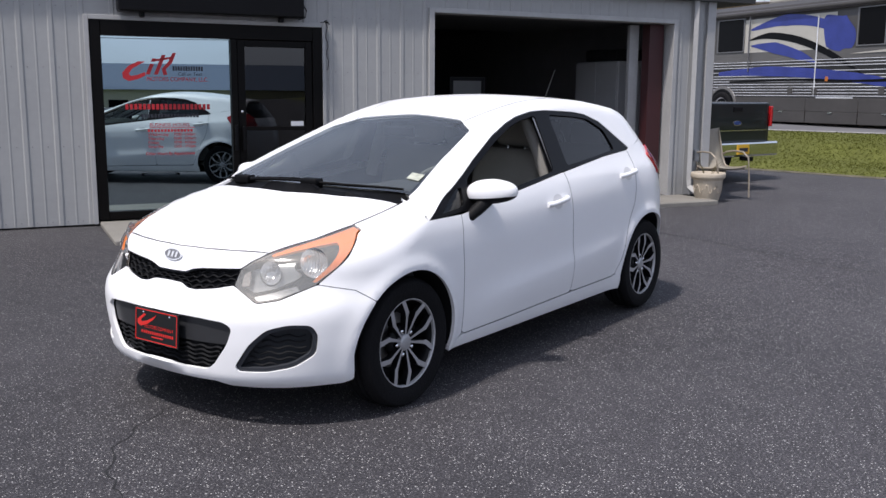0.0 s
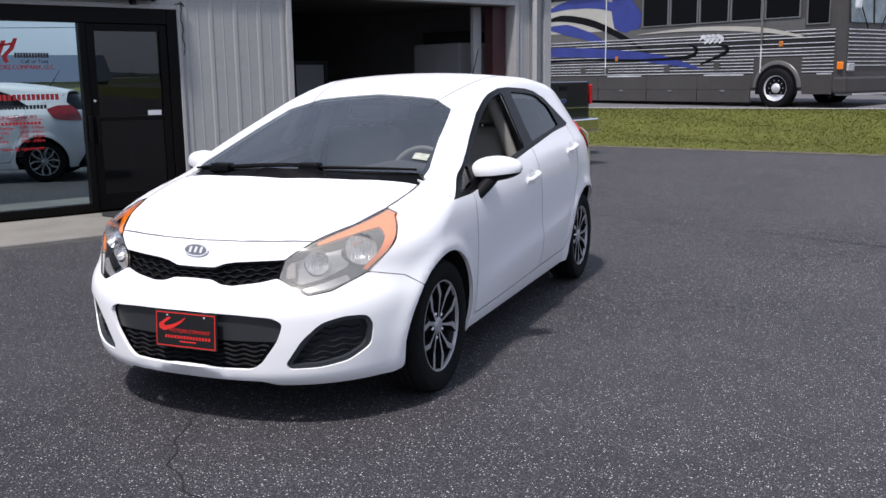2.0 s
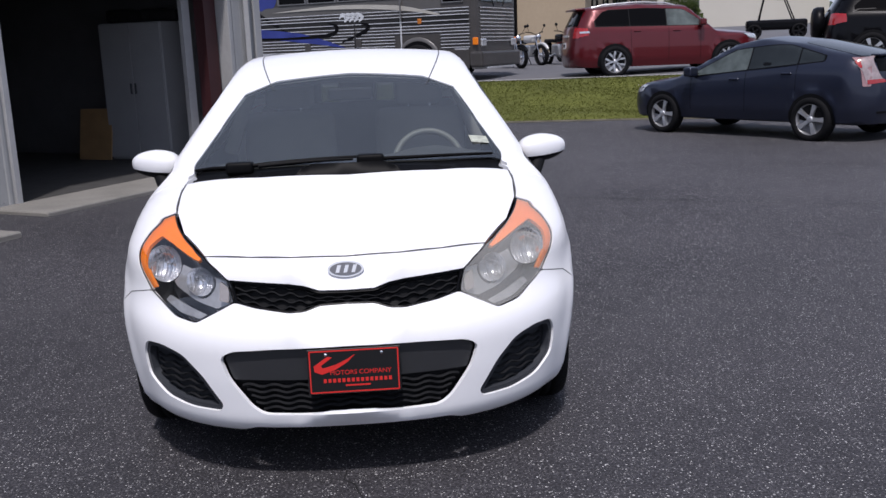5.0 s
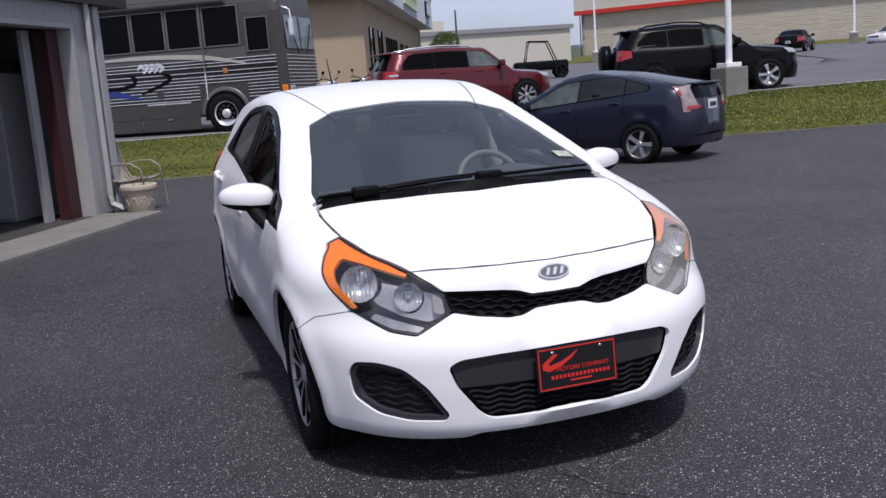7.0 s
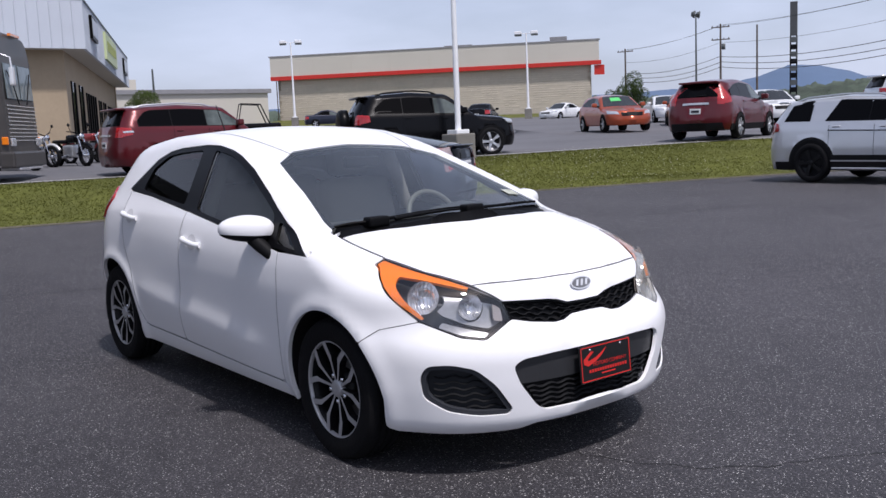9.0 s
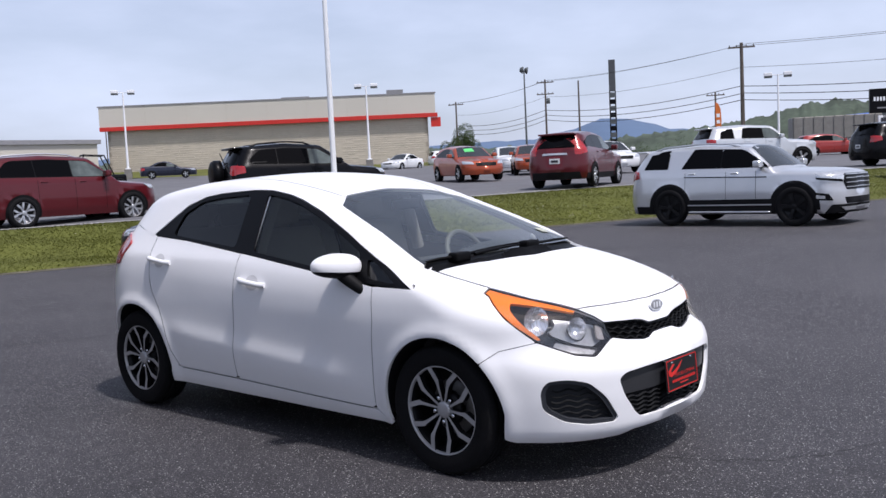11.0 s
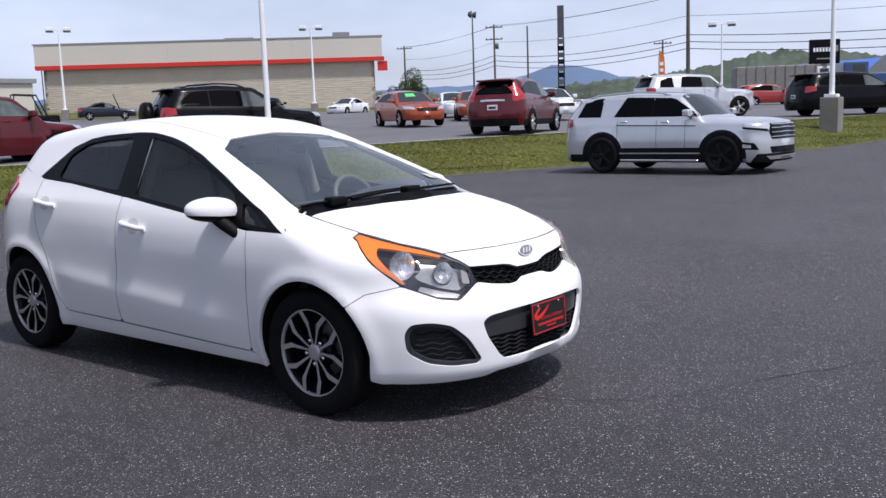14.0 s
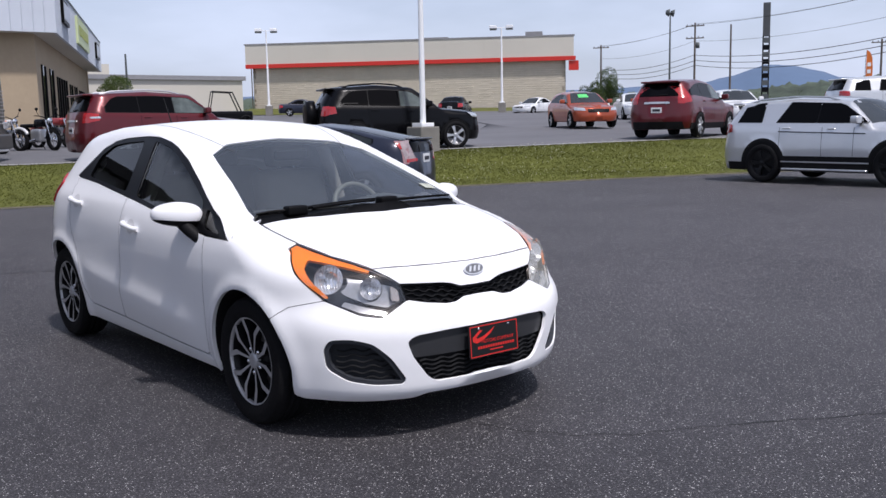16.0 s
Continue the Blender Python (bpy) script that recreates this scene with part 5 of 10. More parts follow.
    if plate:
        zp = s.get("plate_z", 0.62 if s["trunk"] else 0.78)
        q = sh.place("tail", np.array([(0.0, zp)]))[0]
        p = box("number_plate", (-0.155, q[1] - 0.004, zp - 0.075), (0.155, q[1] + 0.014, zp + 0.075), M_PLATE, car, "white plate with plain dark bars", 0.004)
        box("plate_bar", (-0.11, q[1] + 0.014, zp - 0.035), (0.11, q[1] + 0.018, zp + 0.03), M_BARS, p)
    if rails:
        for sg in (1, -1):
            xr = wx1 - 0.02
            ys = np.linspace(s["wtop"] + 0.25, s["roof_end"] - 0.25, 9)
            q = sh.place("top", np.array([(sg * xr, y) for y in ys]))
            pts = [(a[0], a[1], a[2] + (0.045 if 0 < i < 8 else -0.01)) for i, a in enumerate(q)]
            tube("roof_rail", pts, 0.022, M_BLACKTRIM if rails is True else rails, car, "", 6)
    if spare:
        mm = Matrix.Translation((0.12, s["yr"] + 0.06, 0.95)) @ Matrix.Rotation(radians(-90), 4, "X")
        lathe("spare_wheel_cover", [(0.001, 0.14), (0.26, 0.14), (0.33, 0.11), (0.36, 0.04), (0.36, -0.1), (0.2, -0.12)], M_BLACKTRIM, car, "black cover over the spare wheel", 32, mm)
    return car


def stand(x, y, heading, z=None):
    """Pose of a car whose nose points to the compass heading, in degrees from -y turning left."""
    return pose(x, y, ground_z(x, y) if z is None else z, 0, 0, heading)


def heading_of(rear, front):
    """Pose from the places of two wheels' feet on one side: rear (x, y) and front (x, y)."""
    d = Vector(front) - Vector(rear)
    return math.degrees(math.atan2(d.x, -d.y))
# ---------------------------------------------------------------- motor coach on the upper lot
M_RVGREY = mat("coach_grey", (0.066, 0.061, 0.058), 0.35, 0.2, vary=0.15, scale=0.8, fine=6)
M_RVLIGHT = mat("coach_light_grey", (0.115, 0.110, 0.106), 0.35, 0.2, vary=0.12, scale=0.8, fine=6)
M_RVDARK = mat("coach_dark", (0.022, 0.021, 0.021), 0.3, 0.3, vary=0.2)
M_STEEL = mat("polished_steel", (0.74, 0.74, 0.75), 0.22, 0.5, vary=0.25, scale=1.5, fine=9)
M_RVBLUE = mat("coach_blue", (0.035, 0.05, 0.24), 0.3, 0.2, vary=0.25, scale=2)
M_RVCREAM = mat("coach_cream", (0.44, 0.42, 0.375), 0.35, 0.1, vary=0.08)
M_RVFRAME = mat("coach_frame", (0.15, 0.15, 0.155), 0.4, 0.3, vary=0.15)
RVM = pose(1.25, 19.35, 0.57, 0, 0, -30)
rv = thing("motor_coach", "silver fluted motor coach with blue and cream swirls", "bus", RVM)
RL, RF, RH = -12.0, 1.63, 3.55
# body as a ring of stations with rounded shoulders
sec = [(0.02, 0.42), (0.0, 0.5), (0.0, 2.9), (0.05, 3.15), (0.16, 3.38), (0.34, 3.5), (0.7, RH), (1.85, RH), (2.2, 3.5), (2.38, 3.38), (2.48, 3.15), (2.52, 2.9), (2.52, 0.5), (2.5, 0.42)]
st = [(RL, 0.0), (RL + 0.1, 0.0), (1.25, 0.0), (1.46, 0.012), (1.58, 0.05), (1.63, 0.11)]
bv, bf = [], []
for x, inset in st:
    for y, z in sec:
        k = 1 - inset / 1.26
        bv.append((x - (0.10 * max(0, z - 1.7) / 1.8 if x > 1.3 else 0), 1.26 + (y - 1.26) * k, z - (inset * 0.6 if z > 3 else 0)))
ns = len(sec)
for i in range(len(st) - 1):
    for k in range(ns):
        l = (k + 1) % ns
        bf.append((i * ns + k, (i + 1) * ns + k, (i + 1) * ns + l, i * ns + l))
bf += [tuple(range(ns)), tuple((len(st) - 1) * ns + k for k in range(ns))[::-1]]
body = mesh_ob("body", bv, bf, M_RVGREY, rv, "grey painted coach body", False)
# fluted steel bands
flutes = [0.86, 0.94, 1.02, 1.10, 1.18, 1.26, 1.34, 1.42, 1.53, 1.66, 1.74, 1.82]
for i, z in enumerate(flutes):
    segs = [(RL + 0.1, 1.40)] if z > 1.19 else [(RL + 0.1, -0.72), (0.60, 1.40)]
    for a, b in segs:
        bm = bmesh.new()
        box_into(bm, (a, -0.022, z - 0.0105), (b, 0.0, z + 0.0105), 0.008, None, 2)
        part("steel_flute", bm, M_STEEL, body, "polished steel flute")
for z in (1.0, 1.09, 1.18, 1.27, 1.36, 1.45, 1.54, 1.63, 1.72, 1.81):
    box("front_flute", (1.62 - 0.10 * max(0, z - 1.7) / 1.8, 0.18, z - 0.012), (1.645, 2.34, z + 0.012), M_STEEL, body, "polished steel flute")
box("dark_band", (RL + 0.1, -0.006, 1.44), (1.38, 0.0, 1.65), M_RVDARK, body, "dark paint band", 0.0)
box("pale_band", (RL + 0.1, -0.006, 1.84), (0.62, 0.0, 2.10), M_RVLIGHT, body, "lighter grey paint band under the windows", 0.0)
for a, b, w in ((-5.55, -4.3, 0.05), (-2.2, -1.0, 0.04), (0.98, 1.36, 0.05)):
    box("bright_patch", (a, -0.008, 0.815 - w / 2), (b, 0.0, 0.815 + w / 2), M_STEEL, body, "bright steel strip over the lockers")
# skirt with lockers
xs = [RL + 0.1, -9.4, -7.7, -5.9, -4.1, -2.4, -0.78]
for a, b in zip(xs[:-1], xs[1:]):
    d = box("locker_door", (a + 0.015, -0.012, 0.44), (b - 0.015, 0.0, 0.80), M_RVGREY, rv, "grey luggage locker door", 0.006)
    box("locker_skirt", (a + 0.015, -0.014, 0.13), (b - 0.015, 0.03, 0.435), M_RVGREY, rv, "", 0.005)
    box("locker_handle", ((a + b) / 2 - 0.07, -0.035, 0.40), ((a + b) / 2 + 0.07, -0.012, 0.435), M_CHROME, d)
box("front_locker", (0.62, -0.012, 0.34), (1.38, 0.0, 0.80), M_RVGREY, rv, "", 0.006)
# windows
for a, b in ((-9.6, -8.5), (-4.25, -3.43), (-3.30, -2.48), (-2.35, -1.53), (-1.40, -0.58), (-0.42, 0.46)):
    w = box("side_window", (a, -0.02, 2.16), (b, 0.01, 3.08), M_TINT, rv, "dark coach window", 0.02)
    for lo, hi in (((a - 0.05, -0.03, 2.13), (b + 0.05, 0.0, 2.16)), ((a - 0.05, -0.03, 3.08), (b + 0.05, 0.0, 3.11)), ((a - 0.05, -0.028, 2.16), (a - 0.005, 0.0, 3.08)), ((b + 0.005, -0.028, 2.16), (b + 0.05, 0.0, 3.08))):
        box("window_frame", lo, hi, M_RVFRAME, w)
box("driver_window", (0.70, -0.02, 1.98), (1.22, 0.01, 2.75), M_TINT, rv, "dark driver's window", 0.03)
for lo, hi in (((0.66, -0.028, 1.95), (1.25, 0.0, 1.98)), ((0.66, -0.028, 2.75), (1.25, 0.0, 2.78)), ((0.66, -0.028, 1.98), (0.695, 0.0, 2.75)), ((1.225, -0.028, 1.98), (1.25, 0.0, 2.75))):
    box("driver_frame", lo, hi, M_RVFRAME, rv)
for yy in (0.25, 1.31):
    wm = Matrix.Translation((1.607, yy, 1.96)) @ Matrix.Rotation(radians(-3.2), 4, "Y")
    box("windshield", (0, 0, 0), (0.03, 0.96, 0.84), mat("coach_glass", (0.16, 0.20, 0.22), 0.04, vary=0.4, scale=2, fine=6), rv, "coach windshield half", 0.02, wm)
for yy, tip in ((0.9, 0.35), (1.5, 2.1)):
    tube("coach_wiper", [(1.68, yy, 1.85), (1.66, (yy + tip) / 2, 2.3), (1.62, tip, 2.62)], 0.015, M_BLACKTRIM, rv, "", 6)
box("front_bumper", (1.40, -0.03, 0.36), (1.74, 2.55, 0.74), M_RVGREY, rv, "grey front bumper", 0.05, None, 2)
box("step_plate", (1.3, 0.3, 0.30), (1.73, 2.2, 0.36), M_STEEL, rv, "", 0.01)
for yy in (0.12, 2.12):
    h = box("headlight", (1.62, yy, 0.86), (1.68, yy + 0.3, 1.05), M_CLEAR, rv, "", 0.02)
    box("marker_lamp", (1.48, -0.03 if yy < 1 else 2.5, 0.90), (1.63, 0.02 if yy < 1 else 2.555, 1.08), M_AMBER, h, "amber corner lamp", 0.015)
for a, z in ((0.02, 1.53), (-5.2, 1.3)):
    box("side_marker", (a - 0.055, -0.035, z - 0.06), (a + 0.055, 0.0, z + 0.07), mat("dull_amber", (0.45, 0.14, 0.02), 0.4, vary=0.2), rv, "amber side lamp", 0.012)
for a, z in ((-6.5, 1.0), (-5.6, 0.98), (-3.4, 1.0), (-1.8, 1.05)):
    box("vent_plate", (a - 0.09, -0.035, z - 0.1), (a + 0.09, 0.0, z + 0.1), M_RVGREY, rv, "", 0.006)
for x in (-0.52, -5.62):
    tube("seam_strip", [(x, -0.02, 0.85), (x, -0.02, 3.0)], 0.022, M_STEEL, rv, "", 6)
tube("awning_case", [(RL + 0.8, -0.06, 3.22), (0.2, -0.06, 3.22)], 0.075, M_RVGREY, rv, "rolled awning", 10)
for x in (RL + 3.8, -0.5):
    tube("awning_arm", [(x, -0.05, 1.55), (x, -0.08, 2.4), (x, -0.06, 3.2)], 0.02, M_RVFRAME, rv, "", 6)
mr = box("coach_mirror", (1.72, 0.16, 2.25), (1.82, 0.34, 2.68), M_STEEL, rv, "", 0.04, None, 2)
tube("mirror_bracket", [(1.55, 0.25, 2.98), (1.75, 0.25, 2.9), (1.77, 0.25, 2.66)], 0.025, M_STEEL, mr, "", 6)
box("roof_unit", (-3.2, 0.6, RH - 0.02), (-2.1, 1.9, RH + 0.22), M_RVCREAM, rv, "", 0.05, None, 2)
box("roof_unit", (-8.2, 0.6, RH - 0.02), (-7.1, 1.9, RH + 0.22), M_RVCREAM, rv, "", 0.05, None, 2)
box("roof_marker", (1.55, 0.9, 3.46), (1.62, 1.6, 3.52), M_AMBER, rv)
# swirls of paint, a few mm proud
SWM = Matrix.Rotation(radians(90), 4, "X")


def swirl(path, widths, material, lift, label):
    """A tapering ribbon of paint along a path on the side."""
    n = len(path)
    P = [Vector(p) for p in path]
    fine, fw = [], []
    for i in range(n - 1):
        for k in range(8):
            t = k / 8
            p0, p1, p2, p3 = P[max(i - 1, 0)], P[i], P[i + 1], P[min(i + 2, n - 1)]
            fine.append(0.5 * ((2 * p1) + (p2 - p0) * t + (2 * p0 - 5 * p1 + 4 * p2 - p3) * t * t + (3 * p1 - p0 - 3 * p2 + p3) * t ** 3))
            fw.append(widths[i] + (widths[i + 1] - widths[i]) * t)
    fine.append(P[-1]), fw.append(widths[-1])
    v, f = [], []
    for i, (p, w) in enumerate(zip(fine, fw)):
        d = (fine[min(i + 1, len(fine) - 1)] - fine[max(i - 1, 0)]).normalized()
        nn = Vector((-d.y, d.x)) * w
        for q in (p + nn, p - nn):
            v.append((q.x, -lift, q.y))
    f = [(2 * i, 2 * i + 1, 2 * i + 3, 2 * i + 2) for i in range(len(fine) - 1)]
    return mesh_ob("paint_swirl", v, f, material, body, label, False)


box("cream_field", (-8.45, -0.0055, 1.92), (-5.0, 0.0, 3.05), M_RVCREAM, body, "cream painted field", 0.0)
swirl([(-5.4, 2.95), (-5.0, 2.55), (-4.6, 2.3), (-4.45, 2.1)], [0.05, 0.5, 0.35, 0.02], M_RVBLUE, 0.0095, "blue paint swirl")
swirl([(-8.2, 2.75), (-6.8, 2.95), (-5.4, 2.75), (-4.6, 2.2)], [0.02, 0.16, 0.12, 0.0], M_RVBLUE, 0.010, "blue paint swirl")
swirl([(-8.3, 2.45), (-7.4, 2.55), (-6.2, 2.35), (-5.0, 1.9), (-4.0, 1.4)], [0.0, 0.09, 0.10, 0.08, 0.0], M_BLACKTRIM, 0.0125, "black paint swirl")
swirl([(-8.2, 2.3), (-7.2, 2.2), (-6.2, 1.95), (-5.6, 1.75)], [0.0, 0.16, 0.12, 0.0], M_RVBLUE, 0.0145, "blue paint swirl")
swirl([(-9.5, 1.5), (-7.5, 1.55), (-5.5, 1.45), (-3.6, 1.25), (-2.2, 0.95)], [0.05, 0.14, 0.13, 0.12, 0.0], M_RVBLUE, 0.025, "blue paint swirl")
swirl([(-9.0, 1.25), (-6.5, 1.3), (-4.2, 1.25), (-2.7, 1.3), (-2.45, 1.5), (-2.75, 1.62)], [0.02, 0.035, 0.03, 0.05, 0.05, 0.0], M_BLACKTRIM, 0.0265, "black paint swirl")
swirl([(-2.3, 1.1), (-1.6, 1.35), (-1.5, 1.5), (-1.8, 1.58)], [0.02, 0.05, 0.05, 0.0], M_BLACKTRIM, 0.0265, "black paint swirl")
swirl([(-4.5, 1.95), (-2.4, 2.0), (-0.6, 1.9), (0.6, 1.68)], [0.0, 0.05, 0.06, 0.02], M_RVCREAM, 0.024, "cream paint swirl")
for a in (-0.3, -0.15, 0.0, 0.15):
    swirl([(-1.9 + a, 1.62), (-1.8 + a, 1.72), (-1.95 + a, 1.8), (-2.05 + a, 1.7)], [0.02, 0.05, 0.05, 0.01], M_STEEL, 0.0275, "pale paint flourish")
# wheels
for x, r in ((-0.06, 0.48), (-9.3, 0.48), (-10.5, 0.48)):
    for y, out in ((0.06, -1), (2.46, 1)):
        m = Matrix.Translation((x, y, r)) @ Matrix.Rotation(radians(-90 * -out if out < 0 else -90), 4, "X")
        m = Matrix.Translation((x, y, r)) @ Matrix.Rotation(radians(90 if out < 0 else -90), 4, "X")
        ty = lathe("coach_wheel", [(0.3, -0.12), (0.42, -0.14), (r, -0.1), (r, 0.1), (0.42, 0.14), (0.31, 0.12)], M_TYRE, rv, "coach wheel with a polished rim", 40, m)
        lathe("rim", [(0.312, 0.118), (0.30, 0.115), (0.285, 0.085), (0.22, 0.065), (0.14, 0.068), (0.12, 0.08), (0.11, 0.11), (0.06, 0.13), (0.001, 0.13)], M_STEEL, ty, "", 36, m)
        for i in range(10):
            q = 2 * math.pi * i / 10
            lathe("wheel_nut", [(0.018, 0.05), (0.018, 0.085), (0.001, 0.095)], M_CHROME, ty, "", 8, m @ Matrix.Translation((0.19 * math.cos(q), 0.19 * math.sin(q), 0)))
    av, af_ = [], []
    for i in range(25):
        q = math.pi * i / 24
        for rr, yy in ((0.56, -0.03), (0.64, -0.035), (0.66, -0.005)):
            av.append((x + rr * math.cos(q), yy, 0.50 + rr * math.sin(q) * 0.98))
    for i in range(24):
        for k in range(2):
            af_.append((i * 3 + k, i * 3 + 3 + k, i * 3 + 4 + k, i * 3 + 1 + k))
    mesh_ob("arch_trim", av, af_, M_RVLIGHT, rv, "grey wheel arch trim")
    # no recess here: a flat black disc paints the shade inside the arch
    disc = [(x + 0.57 * math.cos(q), 0.50 + 0.57 * math.sin(q)) for q in np.linspace(0, math.pi, 25)] + [(x - 0.57, 0.33), (x + 0.57, 0.33)]
    mesh_ob("arch_shade_disc", [(a, -0.0265, b) for a, b in disc], [tuple(range(len(disc)))], M_BLACKTRIM, rv, "flat black disc for the shade in the wheel arch", False)

# ---------------------------------------------------------------- pickup truck behind the building
P_GREEN = paint("dark_green", (0.004, 0.009, 0.011), 0.2, 0.3, 0.4)
tr = thing("pickup_truck", "dark green pickup truck seen from behind", "truck", pose(-4.75, 12.1, -0.05, 0, 0, -108))
bm = bmesh.new()
box_into(bm, (-0.98, 0.3, 0.55), (0.98, 2.88, 1.36), 0.05, None, 2)
bed = part("bed", bm, P_GREEN, tr, "dark green bed")
box("bed_hollow", (-0.84, 0.36, 0.9), (0.84, 2.78, 1.365), M_INNER, bed)
tg = box("tailgate", (-0.84, 2.84, 0.70), (0.84, 2.93, 1.355), P_GREEN, tr, "dark green tailgate", 0.02, None, 2)
ov = [(0.11 * math.cos(2 * math.pi * i / 24), 0.045 * math.sin(2 * math.pi * i / 24)) for i in range(24)]
plate_part("oval_badge", ov, 0.012, M_CHROME, tg, "pale oval badge", Matrix.Translation((0, 2.925, 1.02)) @ Matrix.Rotation(radians(-90), 4, "X"))
ov2 = [(x * 0.86, y * 0.78) for x, y in ov]
plate_part("badge_field", ov2, 0.014, mat("badge_blue", (0.02, 0.05, 0.18), 0.3, vary=0), tg, "", Matrix.Translation((0, 2.925, 1.02)) @ Matrix.Rotation(radians(-90), 4, "X"))
box("gate_handle", (-0.12, 2.92, 1.2), (0.12, 2.945, 1.29), M_BLACKTRIM, tg, "", 0.01)
box("gate_line", (-0.83, 2.926, 0.885), (0.83, 2.937, 0.9), M_CHROME, tg)
for sg in (1, -1):
    box("tail_light", (min(sg * 0.93, sg * 0.985), 2.80, 0.95), (max(sg * 0.93, sg * 0.985), 2.94, 1.30), M_RED_LENS, tr, "", 0.015)
    for y in (-1.85, 1.75):
        wheel(tr, "wheel", sg * 0.86, y, 0.40, 0.26, M_DARKALLOY, M_ALLOY, 5, out=sg)
bp = box("rear_bumper", (-0.98, 2.9, 0.46), (0.98, 3.08, 0.70), M_CHROME, tr, "chrome rear bumper", 0.03, None, 2)
pl_ = box("number_plate", (-0.155, 3.075, 0.50), (0.155, 3.092, 0.66), mat("plate_yellow", (0.75, 0.42, 0.03), 0.45, vary=0.05), bp, "yellow plate with a plain dark bar", 0.003)
box("plate_bar", (-0.11, 3.09, 0.545), (0.11, 3.097, 0.61), M_BARS, pl_)
bm = bmesh.new()
box_into(bm, (-0.95, -2.9, 0.5), (0.95, 0.28, 1.15), 0.12, None, 3)
part("cab_lower", bm, P_GREEN, tr, "dark green front body")
cv = [(-0.88, 0.26, 1.1), (0.88, 0.26, 1.1), (0.72, 0.16, 1.88), (-0.72, 0.16, 1.88), (-0.88, -1.7, 1.1), (0.88, -1.7, 1.1), (0.72, -1.05, 1.88), (-0.72, -1.05, 1.88)]
mesh_ob("cab", cv, [(0, 1, 2, 3), (5, 4, 7, 6), (1, 5, 6, 2), (4, 0, 3, 7), (3, 2, 6, 7)], P_GREEN, tr, "dark green cab", False)
mesh_ob("rear_cab_window", [(-0.72, 0.258, 1.22), (0.72, 0.258, 1.22), (0.62, 0.20, 1.78), (-0.62, 0.20, 1.78)], [(0, 1, 2, 3)], M_TINT, tr, "", False)
box("tow_hitch", (-0.04, 3.05, 0.40), (0.04, 3.26, 0.47), M_BLACKTRIM, tr)
yb = box("yellow_toolbox", (-0.5, 0.0, 0.0), (0.5, 0.35, 0.4), mat("yellow_box", (0.62, 0.38, 0.03), 0.5, vary=0.08), None, "", 0.03)
yb.matrix_world = tr.matrix_world @ pose(0, 0.6, 1.18)
tagged(yb, "yellow toolbox lying in the pickup bed", "toolbox")
EXPLORER = car_spec("suv", 5.03, 2.0, 1.78, 2.86, 0.95, 1.17, -1.02, -0.36, 2.25, 1.22, 0.40, belt_rise=0.04, blunt=True)
window_style(EXPLORER, -0.86, 2.12, (0.22, 1.17), 1.225, 1.27, 1.655, M_TINT, (1.17, 1.50), slant=0.62, slant_rear=0.45, taper=0.5, fall=0.0, tip=0.30)
CRV = car_spec("suv", 4.54, 1.82, 1.68, 2.62, 0.93, 1.05, -0.98, -0.25, 1.9, 1.10, 0.345, belt_rise=0.06)
window_style(CRV, -0.72, 1.82, (0.12, 0.98), 1.09, 1.19, 1.545, None, taper=0.55, fall=0.06, tip=0.12)
HIGH = car_spec("suv", 4.79, 1.91, 1.75, 2.79, 0.95, 1.06, -1.12, -0.42, 2.12, 1.17, 0.37, belt_rise=0.05)
window_style(HIGH, -0.85, 1.88, (0.12, 1.02), 1.17, 1.21, 1.60, None, taper=0.25, fall=0.02, tip=0.12)
RAV = car_spec("suv", 4.45, 1.82, 1.70, 2.66, 0.87, 1.07, -0.98, -0.25, 1.85, 1.12, 0.36, belt_rise=0.05)
window_style(RAV, -0.72, 1.72, (0.15, 0.98), 1.11, 1.16, 1.545, None, taper=0.3, fall=0.03, tip=0.10)
PRIUS = car_spec("hatch", 4.48, 1.745, 1.49, 2.70, 0.93, 0.90, -1.22, -0.15, 0.95, 0.95, 0.315, trunk=(2.08, 1.215), belt_rise=0.16)
window_style(PRIUS, -0.86, 1.50, (0.24, 1.08), 0.91, 1.13, 1.355, None, taper=0.62, fall=0.0, tip=0.06)
SEDAN = car_spec("sedan", 4.55, 1.78, 1.44, 2.67, 0.93, 0.88, -0.95, -0.1, 0.85, 0.95, 0.32, trunk=(1.5, 1.05), belt_rise=0.04)
window_style(SEDAN, -0.68, 1.18, (0.15,), 0.95, 1.01, 1.31, None, taper=0.5, fall=0.03, tip=0.03)
HATCH = car_spec("hatch", 4.43, 1.75, 1.47, 2.64, 0.9, 0.92, -1.0, -0.2, 1.75, 0.99, 0.32, belt_rise=0.05)
window_style(HATCH, -0.74, 1.58, (0.12, 0.95), 0.97, 1.05, 1.345, None, taper=0.5, fall=0.05, tip=0.06)
MINIVAN = car_spec("van", 5.15, 2.01, 1.74, 3.0, 0.98, 1.08, -1.15, -0.2, 2.25, 1.14, 0.36, belt_rise=0.03)
window_style(MINIVAN, -0.92, 2.10, (0.12, 1.20), 1.12, 1.19, 1.58, None, taper=0.35, fall=0.05, tip=0.12)
BIGSUV = car_spec("suv", 5.1, 2.0, 1.86, 3.0, 0.95, 1.2, -0.95, -0.35, 2.25, 1.26, 0.4, belt_rise=0.03)
window_style(BIGSUV, -0.70, 2.05, (0.15, 1.10), 1.25, 1.30, 1.70, None, (1.12, 1.42), slant=0.3, slant_rear=0.3, taper=0.35, fall=0.04, tip=0.25)

